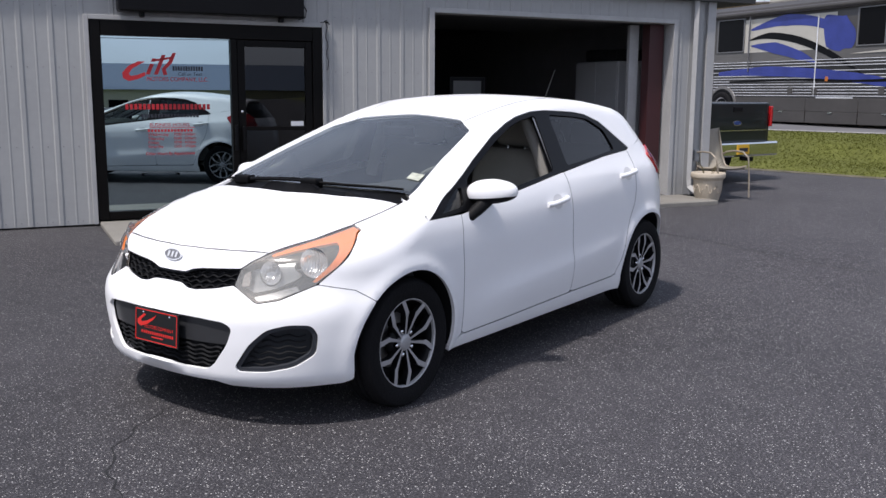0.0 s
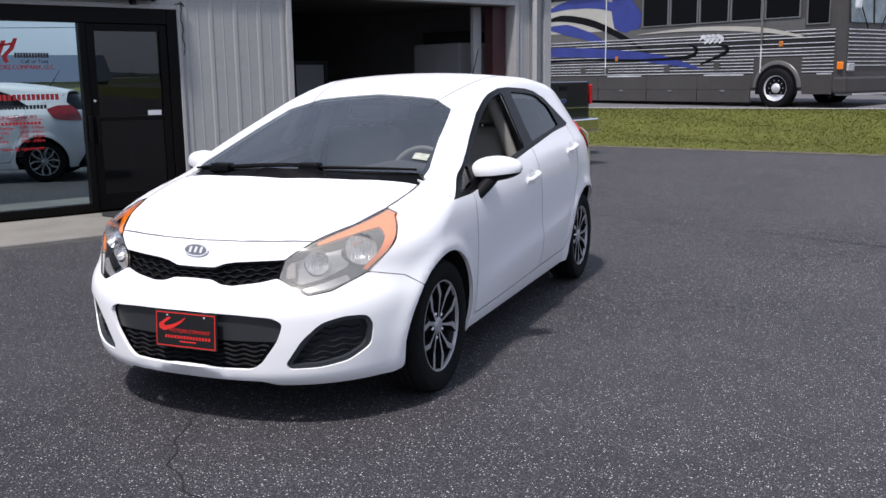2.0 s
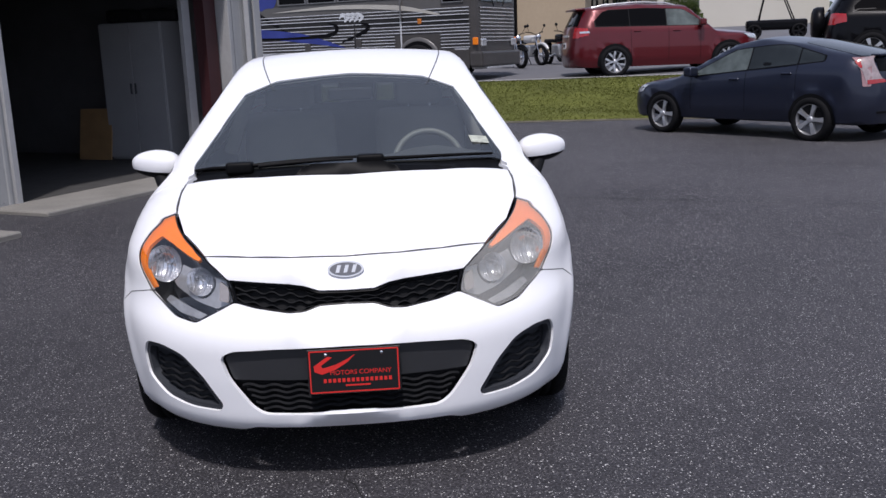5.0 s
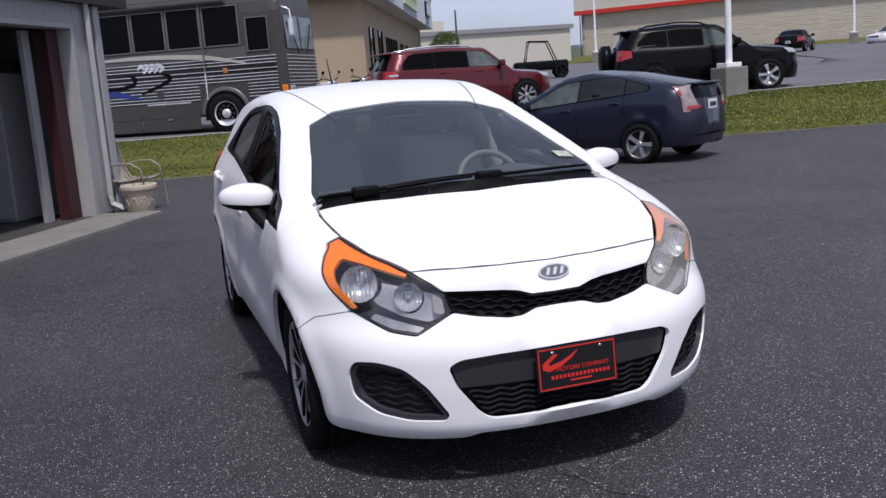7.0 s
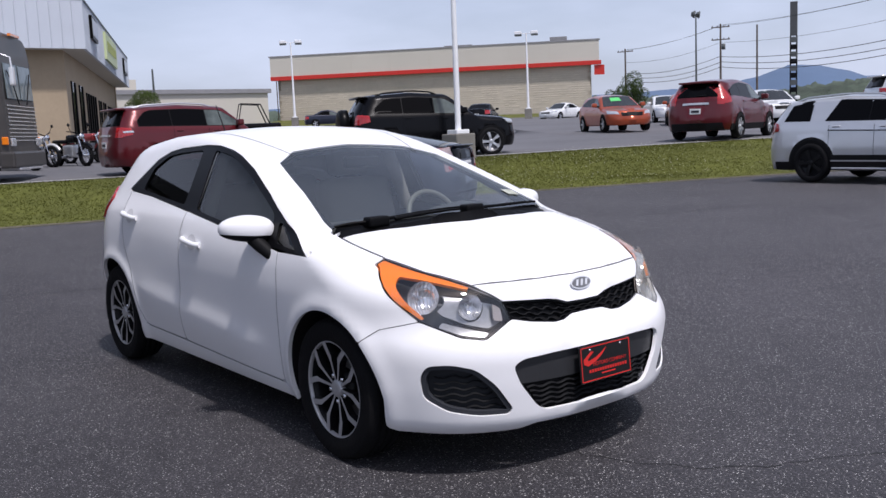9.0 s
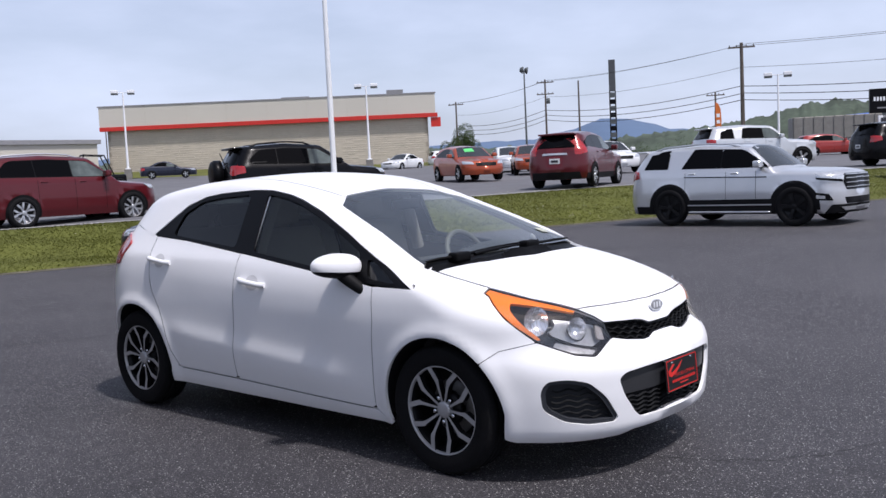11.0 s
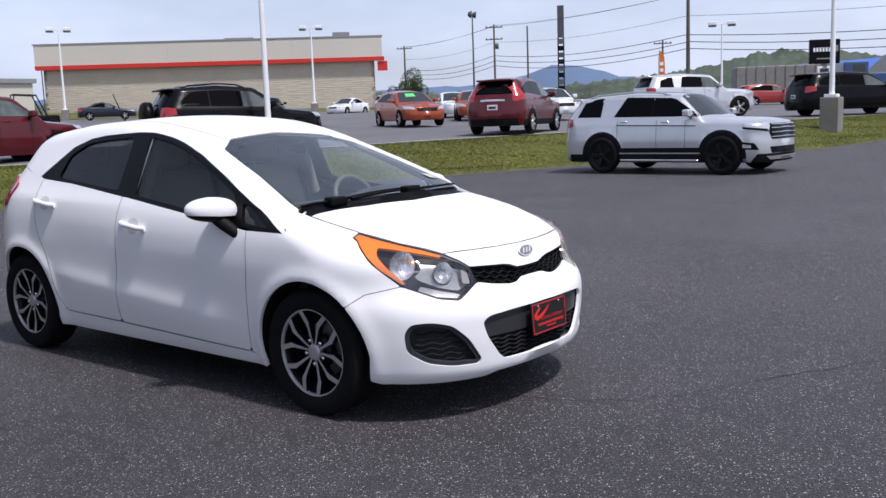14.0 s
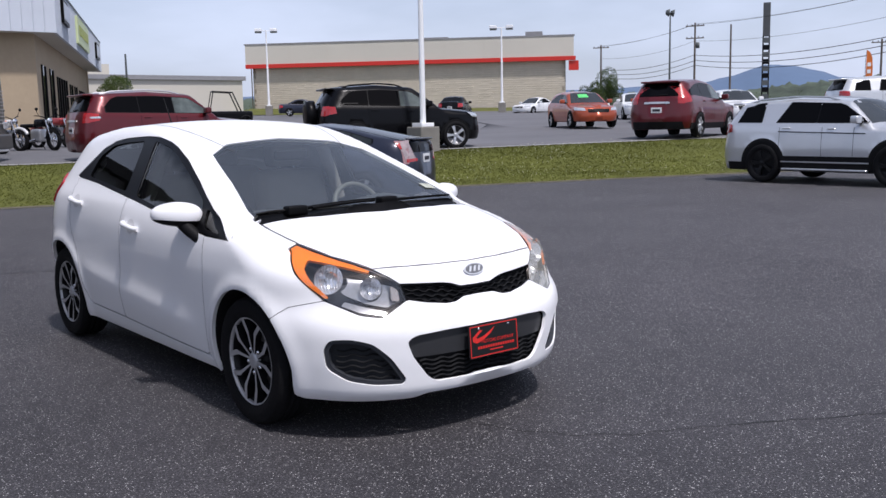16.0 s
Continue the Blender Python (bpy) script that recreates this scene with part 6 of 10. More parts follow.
M_RIMGREY = mat("grey_rim", (0.22, 0.22, 0.23), 0.4, 0.4, vary=0.15)
P_SILVER = paint("silver", (0.62, 0.63, 0.65), 0.6, 0.3)
P_DARKBLUE = paint("slate_blue", (0.016, 0.020, 0.038), 0.35, 0.3, 0.4)
P_RED = paint("deep_red", (0.10, 0.006, 0.010), 0.3, 0.28, 0.5)
P_BLACK = mat("paint_black", (0.002, 0.002, 0.003), 0.25, 0.0, vary=0.03, scale=2, fine=400, coat=0.05, spec=0.2)
P_ORANGE = paint("copper_orange", (0.38, 0.066, 0.022), 0.4, 0.3)
P_WHITE2 = paint("white", (0.72, 0.73, 0.74), 0.0, 0.35)
P_BRIGHTRED = paint("bright_red", (0.30, 0.025, 0.02), 0.1, 0.3)

# silver SUV at the foot of the bank
SUV = parked_car("silver_suv", "silver sport utility car with black wheels on the lower lot", P_SILVER, EXPLORER, stand(16.1, 4.5, heading_of((15.2, 6.0), (15.05, 3.05))), (0.1, 1.05), M_DARKALLOY, M_DARKALLOY, 5, cladding=M_BLACKPL, rails=M_ALLOY)
def suv_trim(car, s):
    """Grille, lamps, sill strip and steps of the silver car."""
    sh, hd = s["sh"], s["hood"]
    gr = panel("front_grille", sh, "nose", [(-0.40, hd - 0.46), (0.40, hd - 0.46), (0.46, hd - 0.30), (0.43, hd - 0.14), (-0.43, hd - 0.14), (-0.46, hd - 0.30)], M_BLACKTRIM, car, "black grille with bright bars", 1, 0.06, 0, 0.008, 0.015, 0.02)
    for z in (hd - 0.41, hd - 0.32, hd - 0.23, hd - 0.16):
        panel("grille_bar", sh, "nose", [(-0.41, z - 0.008), (0.41, z - 0.008), (0.41, z + 0.008), (-0.41, z + 0.008)], M_ALLOY, gr, "bright bar", 1, 0.06, 0, 0.016, 0.01, 0)
    panel("skid_plate", sh, "nose", [(-0.42, 0.30), (0.42, 0.30), (0.50, 0.37), (-0.50, 0.37)], M_ALLOY, car, "bright lower bumper strip", 1, 0.08, 0, 0.02, 0.015)
    panel("lower_intake", sh, "nose", [(-0.40, 0.43), (0.40, 0.43), (0.44, 0.56), (-0.44, 0.56)], M_BLACKTRIM, car, "", 1, 0.08, 0, 0.006, 0.01)
    for sg in (1, -1):
        fl = panel("fog_recess", sh, "nose", [(sg * 0.60, 0.50), (sg * 0.86, 0.52), (sg * 0.88, 0.68), (sg * 0.66, 0.64)], M_BLACKTRIM, car, "dark fog lamp recess", 1, 0.05, 0, 0.006, 0.01, 0.02)
        panel("fog_lamp", sh, "nose", [(sg * 0.70, 0.54), (sg * 0.80, 0.55), (sg * 0.80, 0.62), (sg * 0.70, 0.60)], M_CLEAR, fl, "", 1, 0.05, 0, 0.011, 0.01, 0.01)
        panel("bright_sill_strip", sh, "side", [(-0.95, 0.43), (0.98, 0.43), (0.98, 0.455), (-0.95, 0.455)], M_ALLOY, car, "bright strip along the sill", sg, 0.1, 0, 0.014, 0.01, 0)
        x0 = s["W"] / 2 - 0.08
        box("running_board", (min(sg * x0, sg * (x0 + 0.13)), -0.92, 0.27), (max(sg * x0, sg * (x0 + 0.13)), 0.95, 0.31), M_ALLOY, car, "", 0.012)
        panel("lamp_brow", sh, "nose", [(sg * 0.47, hd - 0.30), (sg * 0.80, hd - 0.24), (sg * 0.80, hd - 0.20), (sg * 0.48, hd - 0.25)], M_BLACKTRIM, car, "", 1, 0.05, 0, 0.011, 0.005)
        panel("side_moulding", sh, "side", [(-0.84, 1.005), (1.08, 1.05), (1.08, 1.072), (-0.84, 1.027)], M_BLACKPL, car, "thin dark line along the doors", sg, 0.1, 0, 0.004, 0.004, 0)
        panel("lower_cladding", sh, "side", [(-1.02, 0.30), (1.02, 0.30), (1.02, 0.56), (-1.02, 0.56)], M_BLACKPL, car, "black lower door cladding", sg, 0.1, 0, 0.008, 0.01, 0.02)
        for ay in (-1.43, 1.43):
            out_, in_ = [(ay + 0.525 * math.cos(q), 0.40 + 0.525 * math.sin(q)) for q in np.linspace(-0.15, math.pi + 0.15, 19)], [(ay + 0.44 * math.cos(q), 0.40 + 0.44 * math.sin(q)) for q in np.linspace(math.pi + 0.15, -0.15, 19)]
            panel("arch_flare", sh, "side", out_ + in_, M_BLACKPL, car, "black wheel arch flare", sg, 0.06, 0, 0.009, 0.012, 0)


suv_trim(SUV, EXPLORER)
PRIUS["plate_z"] = 0.86
BLUE_CAR = parked_car("blue_hatchback", "dark slate blue hybrid hatchback parked below the grass", P_DARKBLUE, PRIUS, stand(6.25, 9.57, -148.1, -0.077), (0.24, 1.08), M_RIMGREY, M_ALLOY, 5, glass=mat("smoked_glass", (0.022, 0.027, 0.03), 0.05, vary=0.3, scale=1.2, fine=5, spec=0.3), tail="narrow", tail_mat=mat("pale_red_lens", (0.34, 0.19, 0.19), 0.15, 0.2, coat=1.0, vary=0.35, scale=14, fine=60))
psh = PRIUS["sh"]
for sg in (1, -1):
    lamp_ = panel("tail_light_side", psh, "side", [(1.90, 1.115), (2.04, 1.185), (2.10, 1.02), (2.16, 0.82), (2.07, 0.80), (2.01, 0.98)], mat("smoky_lens", (0.36, 0.29, 0.29), 0.15, 0.2, coat=0.6, vary=0.3, scale=14, fine=60), BLUE_CAR, "clear and red tail lamp", sg, 0.05, 0, 0.008, 0.012, 0.015)
    panel("red_lens_tip", psh, "side", [(1.90, 1.113), (1.95, 1.135), (2.00, 1.03), (1.985, 1.02)], M_RED_LENS, lamp_, "red lamp corner", sg, 0.05, 0, 0.012, 0.01, 0.01)
    panel("red_lens_foot", psh, "side", [(2.07, 0.80), (2.16, 0.82), (2.15, 0.87), (2.06, 0.86)], M_RED_LENS, lamp_, "", sg, 0.05, 0, 0.012, 0.01, 0.01)
panel("lower_rear_glass", psh, "tail", [(-0.50, 0.97), (0.50, 0.97), (0.55, 1.14), (-0.55, 1.14)], M_TINT, BLUE_CAR, "dark upright rear glass under the spoiler", 1, 0.06, 0, 0.006, 0.01, 0.02)
panel("bumper_line", psh, "tail", [(-0.55, 0.40), (0.55, 0.40), (0.55, 0.43), (-0.55, 0.43)], M_BLACKPL, BLUE_CAR, "", 1, 0.06, 0, 0.006, 0.01)
bm = bmesh.new()
box_into(bm, (-0.50, 1.98, 1.175), (0.50, 2.12, 1.207), 0.014, None, 2)
part("rear_spoiler", bm, P_DARKBLUE, BLUE_CAR, "spoiler lip across the tail", True)
HIGH_CAR = parked_car("red_suv", "dark red sport utility car on the upper lot", P_RED, HIGH, stand(7.24, 18.5, 90, 0.58), (0.1, 1.0), M_RIMGREY, M_ALLOY, 5, double=True, rails=M_ALLOY)
for sg in (1, -1):
    panel("lamp_top", HIGH["sh"], "side", [(2.00, 1.065), (2.22, 1.06), (2.22, 1.10), (2.02, 1.11)], M_CLEAR, HIGH_CAR, "clear top of the tail lamp", sg, 0.07, 0, 0.010, 0.01, 0.01)
panel("tail_bar", HIGH["sh"], "tail", [(-0.36, 0.985), (0.36, 0.985), (0.34, 1.03), (-0.34, 1.03)], M_ALLOY, HIGH_CAR, "bright bar over the plate", 1, 0.08, 0, 0.012, 0.01)
parked_car("black_suv", "black sport utility car with a spare wheel on its back", P_BLACK, RAV, stand(12.15, 14.95, 70, 0.70), (0.1, 1.0), M_RIMGREY, M_ALLOY, 5, rails=True, spare=True)
CRV_CAR = parked_car("crimson_suv", "dark red sport utility car with tall tail lamps", P_RED, CRV, stand(20.7, 12.0, 106), (0.1, 1.0), M_DARKALLOY, M_ALLOY, 7, tail="tall", cladding=M_BLACKPL)
panel("tail_bar", CRV["sh"], "tail", [(-0.38, 0.955), (0.38, 0.955), (0.36, 1.01), (-0.36, 1.01)], M_ALLOY, CRV_CAR, "bright bar over the plate", 1, 0.08, 0, 0.012, 0.01)
ORANGE_CAR = parked_car("orange_hatchback", "copper orange hatchback facing the lower lot", P_ORANGE, HATCH, stand(25.6, 20.6, -30), (0.1, 1.0), M_DARKALLOY, M_ALLOY, 5)
panel("price_sheet", HATCH["sh"], "top", [(-0.30, HATCH["cowl"] + 0.42), (0.12, HATCH["cowl"] + 0.42), (0.10, HATCH["cowl"] + 0.66), (-0.28, HATCH["cowl"] + 0.66)], mat("green_paper", (0.10, 0.55, 0.16), 0.7, vary=0.05), ORANGE_CAR, "green sheet behind the windshield", 1, 0.08, 0, 0.008, 0.002, 0.01)
parked_car("white_sedan", "white sedan parked far off by the store", P_WHITE2, SEDAN, stand(52.7, 50.4, -80), (0.1, 0.8))
parked_car("dark_sedan", "dark blue sedan parked before the store", P_DARKBLUE, SEDAN, stand(39, 64, 58), (0.1, 0.8))
parked_car("grey_sedan", "dark grey sedan parked before the store", P_BLACK, SEDAN, stand(40, 45.5, 130), (0.1, 0.8))
parked_car("orange_compact", "orange compact car facing the lower lot", P_ORANGE, HATCH, stand(32.8, 22.6, -50), (0.1, 1.0))
parked_car("white_hatch", "white compact car behind the dark red one", P_WHITE2, HATCH, stand(32.6, 18.2, -40), (0.1, 1.0))
parked_car("white_coupe", "white sedan standing behind the orange hatchback", P_WHITE2, SEDAN, stand(37.6, 27.6, -40), (0.1, 0.8))
parked_car("white_wagon", "white sport utility car by the corner of the store", P_WHITE2, CRV, stand(66, 56.5, 60), (0.1, 1.0))
parked_car("white_suv", "large pale silver sport utility car on the upper lot", paint("pale_silver", (0.60, 0.62, 0.64), 0.4, 0.3), BIGSUV, stand(34.2, 12.0, 51), (0.1, 1.0))
parked_car("black_minivan", "black minivan on the upper lot", P_BLACK, MINIVAN, stand(36.2, 6.2, 50), (0.1, 1.15))
parked_car("bright_red_car", "bright red car parked far along the lot", P_BRIGHTRED, HATCH, stand(57.3, 16.9, 40), (0.1, 1.0))
# ---------------------------------------------------------------- far buildings
M_TAN = mat("tan_block", (0.38, 0.30, 0.205), 0.85, vary=0.08, scale=0.5, fine=8)
M_FASCIA = mat("pale_fascia", (0.56, 0.60, 0.66), 0.5, 0.1, vary=0.05, scale=0.6)
M_CREAM = mat("cream_panel", (0.55, 0.52, 0.45), 0.7, vary=0.05, scale=0.2)
M_BLOCK = mat("split_block", (0.49, 0.44, 0.36), 0.9, vary=0.08, scale=0.9, fine=3.5, bump=0.25)
M_REDBAND = mat("red_band", (0.55, 0.03, 0.02), 0.45, vary=0.06)
M_ROOFG = mat("roof_grey", (0.25, 0.25, 0.26), 0.7, vary=0.1)
M_POLEW = mat("white_pole", (0.82, 0.83, 0.84), 0.5, vary=0.05)
M_WOOD = mat("weathered_pole", (0.11, 0.09, 0.075), 0.9, vary=0.25, scale=2)
M_STEELP = mat("dull_steel_pole", (0.10, 0.11, 0.11), 0.55, 0.3, vary=0.1)
M_WIRE = mat("wire_black", (0.015, 0.015, 0.016), 0.6, vary=0)

# motorcycle dealer: tan walls under a deep pale fascia
dz = 1.15
DC = Vector((9.2, 36.0))
east = Vector((0.39, 0.92)).normalized()
south = Vector((-1.0, 0.06)).normalized()
cyc = thing("cycle_dealer", "tan block shop with a deep pale metal fascia", "building")


def wall_run(name, a, b, z0, z1, thick, material, parent, label=""):
    """A wall between two plan points, its thickness to the left of the run."""
    d = (b - a).normalized()
    n = Vector((-d.y, d.x)) * thick
    v = [(a.x, a.y, z0), (b.x, b.y, z0), (b.x + n.x, b.y + n.y, z0), (a.x + n.x, a.y + n.y, z0)]
    v += [(x, y, z1) for x, y, _ in v]
    return mesh_ob(name, v, [(3, 2, 1, 0), (4, 5, 6, 7), (0, 1, 5, 4), (1, 2, 6, 5), (2, 3, 7, 6), (3, 0, 4, 7)], material, parent, label, False)


west_end, north_end = DC + south * 24, DC + east * 27
wall_run("wall", west_end, DC, 0.6, 5.6, 0.3, M_TAN, cyc, "tan south wall")
wall_run("wall", DC, north_end, 0.6, 5.6, 0.3, M_TAN, cyc, "tan east wall")
wall_run("wall", north_end, north_end + south * 24, 0.6, 5.6, 0.3, M_TAN, cyc)
FC = DC - south * 1.0 - east * 0.9
f_w, f_n = FC + south * 26, FC + east * 28.5
wall_run("fascia", f_w, FC, 5.35, 7.35, 0.12, M_FASCIA, cyc, "pale ribbed metal fascia")
wall_run("fascia", FC, f_n, 5.35, 7.35, 0.12, M_FASCIA, cyc, "pale ribbed metal fascia")
rv_, rf_ = [], []
for p in (f_w, FC, f_n, f_n + south * 26):
    rv_ += [(p.x, p.y, 5.36), (p.x, p.y, 5.46)]
mesh_ob("soffit", [rv_[0], rv_[2], rv_[4], rv_[6]], [(0, 3, 2, 1)], M_CREAM, cyc, "pale soffit", False)
mesh_ob("roof", [(x, y, 7.3) for x, y, _ in (rv_[0], rv_[2], rv_[4], rv_[6])], [(0, 1, 2, 3)], M_ROOFG, cyc, "", False)
for k in range(60):
    p = f_w.lerp(FC, k / 60)
    tube("fascia_rib", [(p.x, p.y - 0.01, 5.37), (p.x, p.y - 0.01, 7.33)], 0.014, M_FASCIA, cyc, "", 4)
for k in range(70):
    p = FC.lerp(f_n, k / 70)
    tube("fascia_rib", [(p.x + 0.012, p.y, 5.37), (p.x + 0.012, p.y, 7.33)], 0.014, M_FASCIA, cyc, "", 4)
wall_run("fascia_cap", f_w - Vector((0, 0.03)), FC + Vector((0.03, -0.03)), 7.33, 7.42, 0.2, M_STEELP, cyc)
wall_run("fascia_cap", FC + Vector((0.03, -0.03)), f_n + Vector((0.03, 0)), 7.33, 7.42, 0.2, M_STEELP, cyc)
nrm = Vector((east.y, -east.x))
for s0, s1, z1 in ((1.6, 2.9, 4.2), (4.6, 5.9, 4.2), (7.6, 12.2, 4.0), (14.0, 15.4, 3.9), (16.8, 18.2, 3.9), (20.0, 23.5, 3.8)):
    a, b = DC + east * s0 + nrm * 0.02, DC + east * s1 + nrm * 0.02
    w = wall_run("shop_window", a, b, 1.2, z1, 0.1, M_TINT, cyc, "dark shop window")
    n_m = max(2, int((s1 - s0) / 1.1) + 1)
    for i in range(n_m):
        p = a.lerp(b, i / (n_m - 1))
        tube("mullion", [(p.x, p.y, 1.2), (p.x, p.y, z1)], 0.06, M_FRAME, w, "", 4)
a, b = DC + south * 4.3 - Vector((0, 0.02)), DC + south * 3.0 - Vector((0, 0.02))
w = wall_run("shop_door", a, b, 1.15, 3.6, 0.1, mat("door_glass_far", (0.06, 0.065, 0.07), 0.1, vary=0.5, scale=1.5, fine=5), cyc, "dark glazed door")
for p in (a, b):
    tube("door_post", [(p.x, p.y, 1.1), (p.x, p.y, 3.65)], 0.07, M_FRAME, w, "", 4)
tube("door_head", [(a.x, a.y, 3.62), (b.x, b.y, 3.62)], 0.07, M_FRAME, w, "", 4)
# signs on the east fascia: one dark frame, one pale green board with a bar
for s0, s1, z0, z1, m_ in ((2.2, 4.6, 6.0, 7.0, M_POLEW), (9.0, 16.0, 5.7, 7.05, mat("green_board", (0.55, 0.62, 0.35), 0.5, vary=0.05)), (22.5, 25, 5.9, 6.9, M_POLEW)):
    a, b = FC + east * s0 + nrm * 0.14, FC + east * s1 + nrm * 0.14
    sb = wall_run("fascia_sign", a, b, z0, z1, 0.12, M_FRAME if m_ is M_POLEW else m_, cyc, "sign board on the fascia")
    if m_ is not M_POLEW:
        for i in range(8):
            p, q = a.lerp(b, 0.1 + i * 0.1) + nrm * 0.03, a.lerp(b, 0.17 + i * 0.1) + nrm * 0.03
            wall_run("sign_bar", p, q, 6.15, 6.65, 0.02, mat("olive_bar", (0.32, 0.36, 0.08), 0.5, vary=0), sb)
    else:
        wall_run("sign_face", a + east * 0.15 + nrm * 0.02, b - east * 0.15 + nrm * 0.02, z0 + 0.15, z1 - 0.12, 0.02, M_FASCIA, sb)

# big store with a red band
SA, SB = Vector((45.0, 84.2)), Vector((67.4, 60.6))
sd = (SB - SA).normalized()
sn = Vector((sd.y, -sd.x))
store = thing("big_store", "long cream and split-block store with a red band", "building")
wall_run("wall", SA, SB, 1.5, 7.6, 0.4, M_BLOCK, store, "split block wall")
wall_run("wall", SB, SB + Vector((-sn.x, -sn.y)) * 25, 1.5, 7.6, 0.4, M_BLOCK, store)
wall_run("side_cladding", SA - sn * 18, SA + sn * 0.0, 1.5, 7.5, 0.3, mat("brown_cladding", (0.26, 0.20, 0.14), 0.7, vary=0.15, scale=1.0), store, "brown ribbed side wall")
for k in range(22):
    p = SA - sn * (k * 0.8 + 0.4)
    tube("cladding_rib", [(p.x + 0.3 * -sd.x, p.y + 0.3 * -sd.y, 1.6), (p.x + 0.3 * -sd.x, p.y + 0.3 * -sd.y, 7.4)], 0.06, mat("brown_cladding", (0, 0, 0)), store, "", 4)
par = wall_run("parapet", SA + sn * 0.5 - sd * 0.6, SB + sn * 0.5 + sd * 0.8, 7.6, 9.75, 0.5, M_CREAM, store, "cream parapet panels")
wall_run("red_band", SA + sn * 0.6 - sd * 0.6, SB + sn * 0.6 + sd * 1.0, 7.35, 7.75, 0.6, M_REDBAND, store, "red metal band")
wall_run("parapet_cap", SA + sn * 0.56 - sd * 0.7, SB + sn * 0.56 + sd * 0.9, 9.75, 9.87, 0.6, M_ROOFG, store)
for k in range(1, 8):
    p = SA.lerp(SB, k / 8) + sn * 0.505
    tube("panel_joint", [(p.x, p.y, 7.76), (p.x, p.y, 9.73)], 0.018, M_CREAM, par, "", 4)
# courses of split blocks, joined
bm = bmesh.new()
L_ = (SB - SA).length
rb = random.Random(3)
for row in range(20):
    z = 2.6 + row * 0.22
    x = rb.uniform(0, 0.4)
    while x < L_ - 0.5:
        wd = rb.choice((0.4, 0.4, 0.6, 0.8))
        p, q = SA + sd * x, SA + sd * min(x + wd - 0.03, L_)
        dpt = rb.uniform(0.004, 0.014)
        if rb.random() < 0.85:
            a, b = p + sn * dpt, q + sn * dpt
            vs = [bm.verts.new(c) for c in ((p.x, p.y, z), (q.x, q.y, z), (q.x, q.y, z + 0.2), (p.x, p.y, z + 0.2), (a.x, a.y, z + 0.03), (b.x, b.y, z + 0.03), (b.x, b.y, z + 0.17), (a.x, a.y, z + 0.17))]
            for f in ((4, 5, 6, 7), (0, 1, 5, 4), (1, 2, 6, 5), (2, 3, 7, 6), (3, 0, 4, 7)):
                bm.faces.new([vs[i] for i in f])
        x += wd
blocks = part("split_block_face", bm, M_BLOCK, store, "rough tan split blocks")
tagged(blocks, kind="stuff")
for t, w_, h_ in ((0.52, 3.0, 0.9), (0.87, 1.8, 1.2)):
    p = SA.lerp(SB, t) - sn * 6
    wall_run("roof_unit", p, p + sd * w_, 9.4, 9.65 + h_, 1.8, M_ROOFG, store, "grey roof machine")
sgn = SB + sd * 0.3
wall_run("red_sign", sgn + sn * 0.45, sgn + sn * 0.45 + sd * 1.0, 6.35, 7.3, 0.15, M_REDBAND, store, "small red sign at the corner")
vv, vf = [], []
for i in range(25):
    p = SA.lerp(SB, i / 24 * 1.3)
    for d, up in ((0.5, 0.55), (3.0, 0.45), (7.0, 0.12), (9.0, 0.01)):
        q = p + sn * d
        vv.append((q.x, q.y, ground_z(q.x, q.y) + up))
for i in range(24):
    for k in range(3):
        vf.append((i * 4 + k, i * 4 + k + 1, i * 4 + 5 + k, i * 4 + 4 + k))
tagged(mesh_ob("store_verge", vv, vf, M_GRASS), "mown grass verge along the store wall", "grass", kind="structure")
back_a, back_b = Vector((21.5, 81)), Vector((41.5, 80))
low = thing("low_shop", "low cream shop with a dark roof edge", "building")
wall_run("wall", back_a, back_b, 1.5, 5.9, 8, M_CREAM, low, "cream wall")
wall_run("roof_edge", back_a - Vector((0.3, 0.25)), back_b - Vector((-0.3, 0.25)), 5.9, 6.3, 8.5, M_ROOFG, low, "dark roof edge")
wall_run("roof_unit", Vector((27, 86)), Vector((30.5, 86)), 6.2, 7.6, 2.5, M_CREAM, low, "pale roof machine")

# blue-roofed building and sign by the road
blue = thing("blue_roof_shop", "white shop with a bright blue metal roof", "building")
BA, BB = Vector((106.7, 36.3)), Vector((93.5, 9.5))
wall_run("wall", BA, BB, 0.6, 4.5, 9, mat("white_siding", (0.44, 0.43, 0.39), 0.7, vary=0.08), blue, "white siding")
M_BLUEROOF = mat("blue_roof", (0.05, 0.14, 0.5), 0.45, vary=0.06, scale=0.3)
bd = (BB - BA).normalized()
bn = Vector((-bd.y, bd.x))
q4 = [BA - bd * 1 - bn * 0.8, BB + bd * 1 - bn * 0.8, BB + bd * 1 + bn * 5.0, BA - bd * 1 + bn * 5.0, BB + bd * 1 + bn * 10.8, BA - bd * 1 + bn * 10.8]
if BA.length < (BA + bn).length:
    bn = -bn
q4 = [BA - bd - (-bn) * 0.8, BB + bd - (-bn) * 0.8, BB + bd + (-bn) * 5.0, BA - bd + (-bn) * 5.0, BB + bd + (-bn) * 10.8, BA - bd + (-bn) * 10.8]
mesh_ob("roof", [(q4[0].x, q4[0].y, 4.45), (q4[1].x, q4[1].y, 4.45), (q4[2].x, q4[2].y, 6.2), (q4[3].x, q4[3].y, 6.2), (q4[4].x, q4[4].y, 4.45), (q4[5].x, q4[5].y, 4.45)], [(0, 1, 2, 3), (3, 2, 4, 5)], M_BLUEROOF, blue, "bright blue metal roof", False)
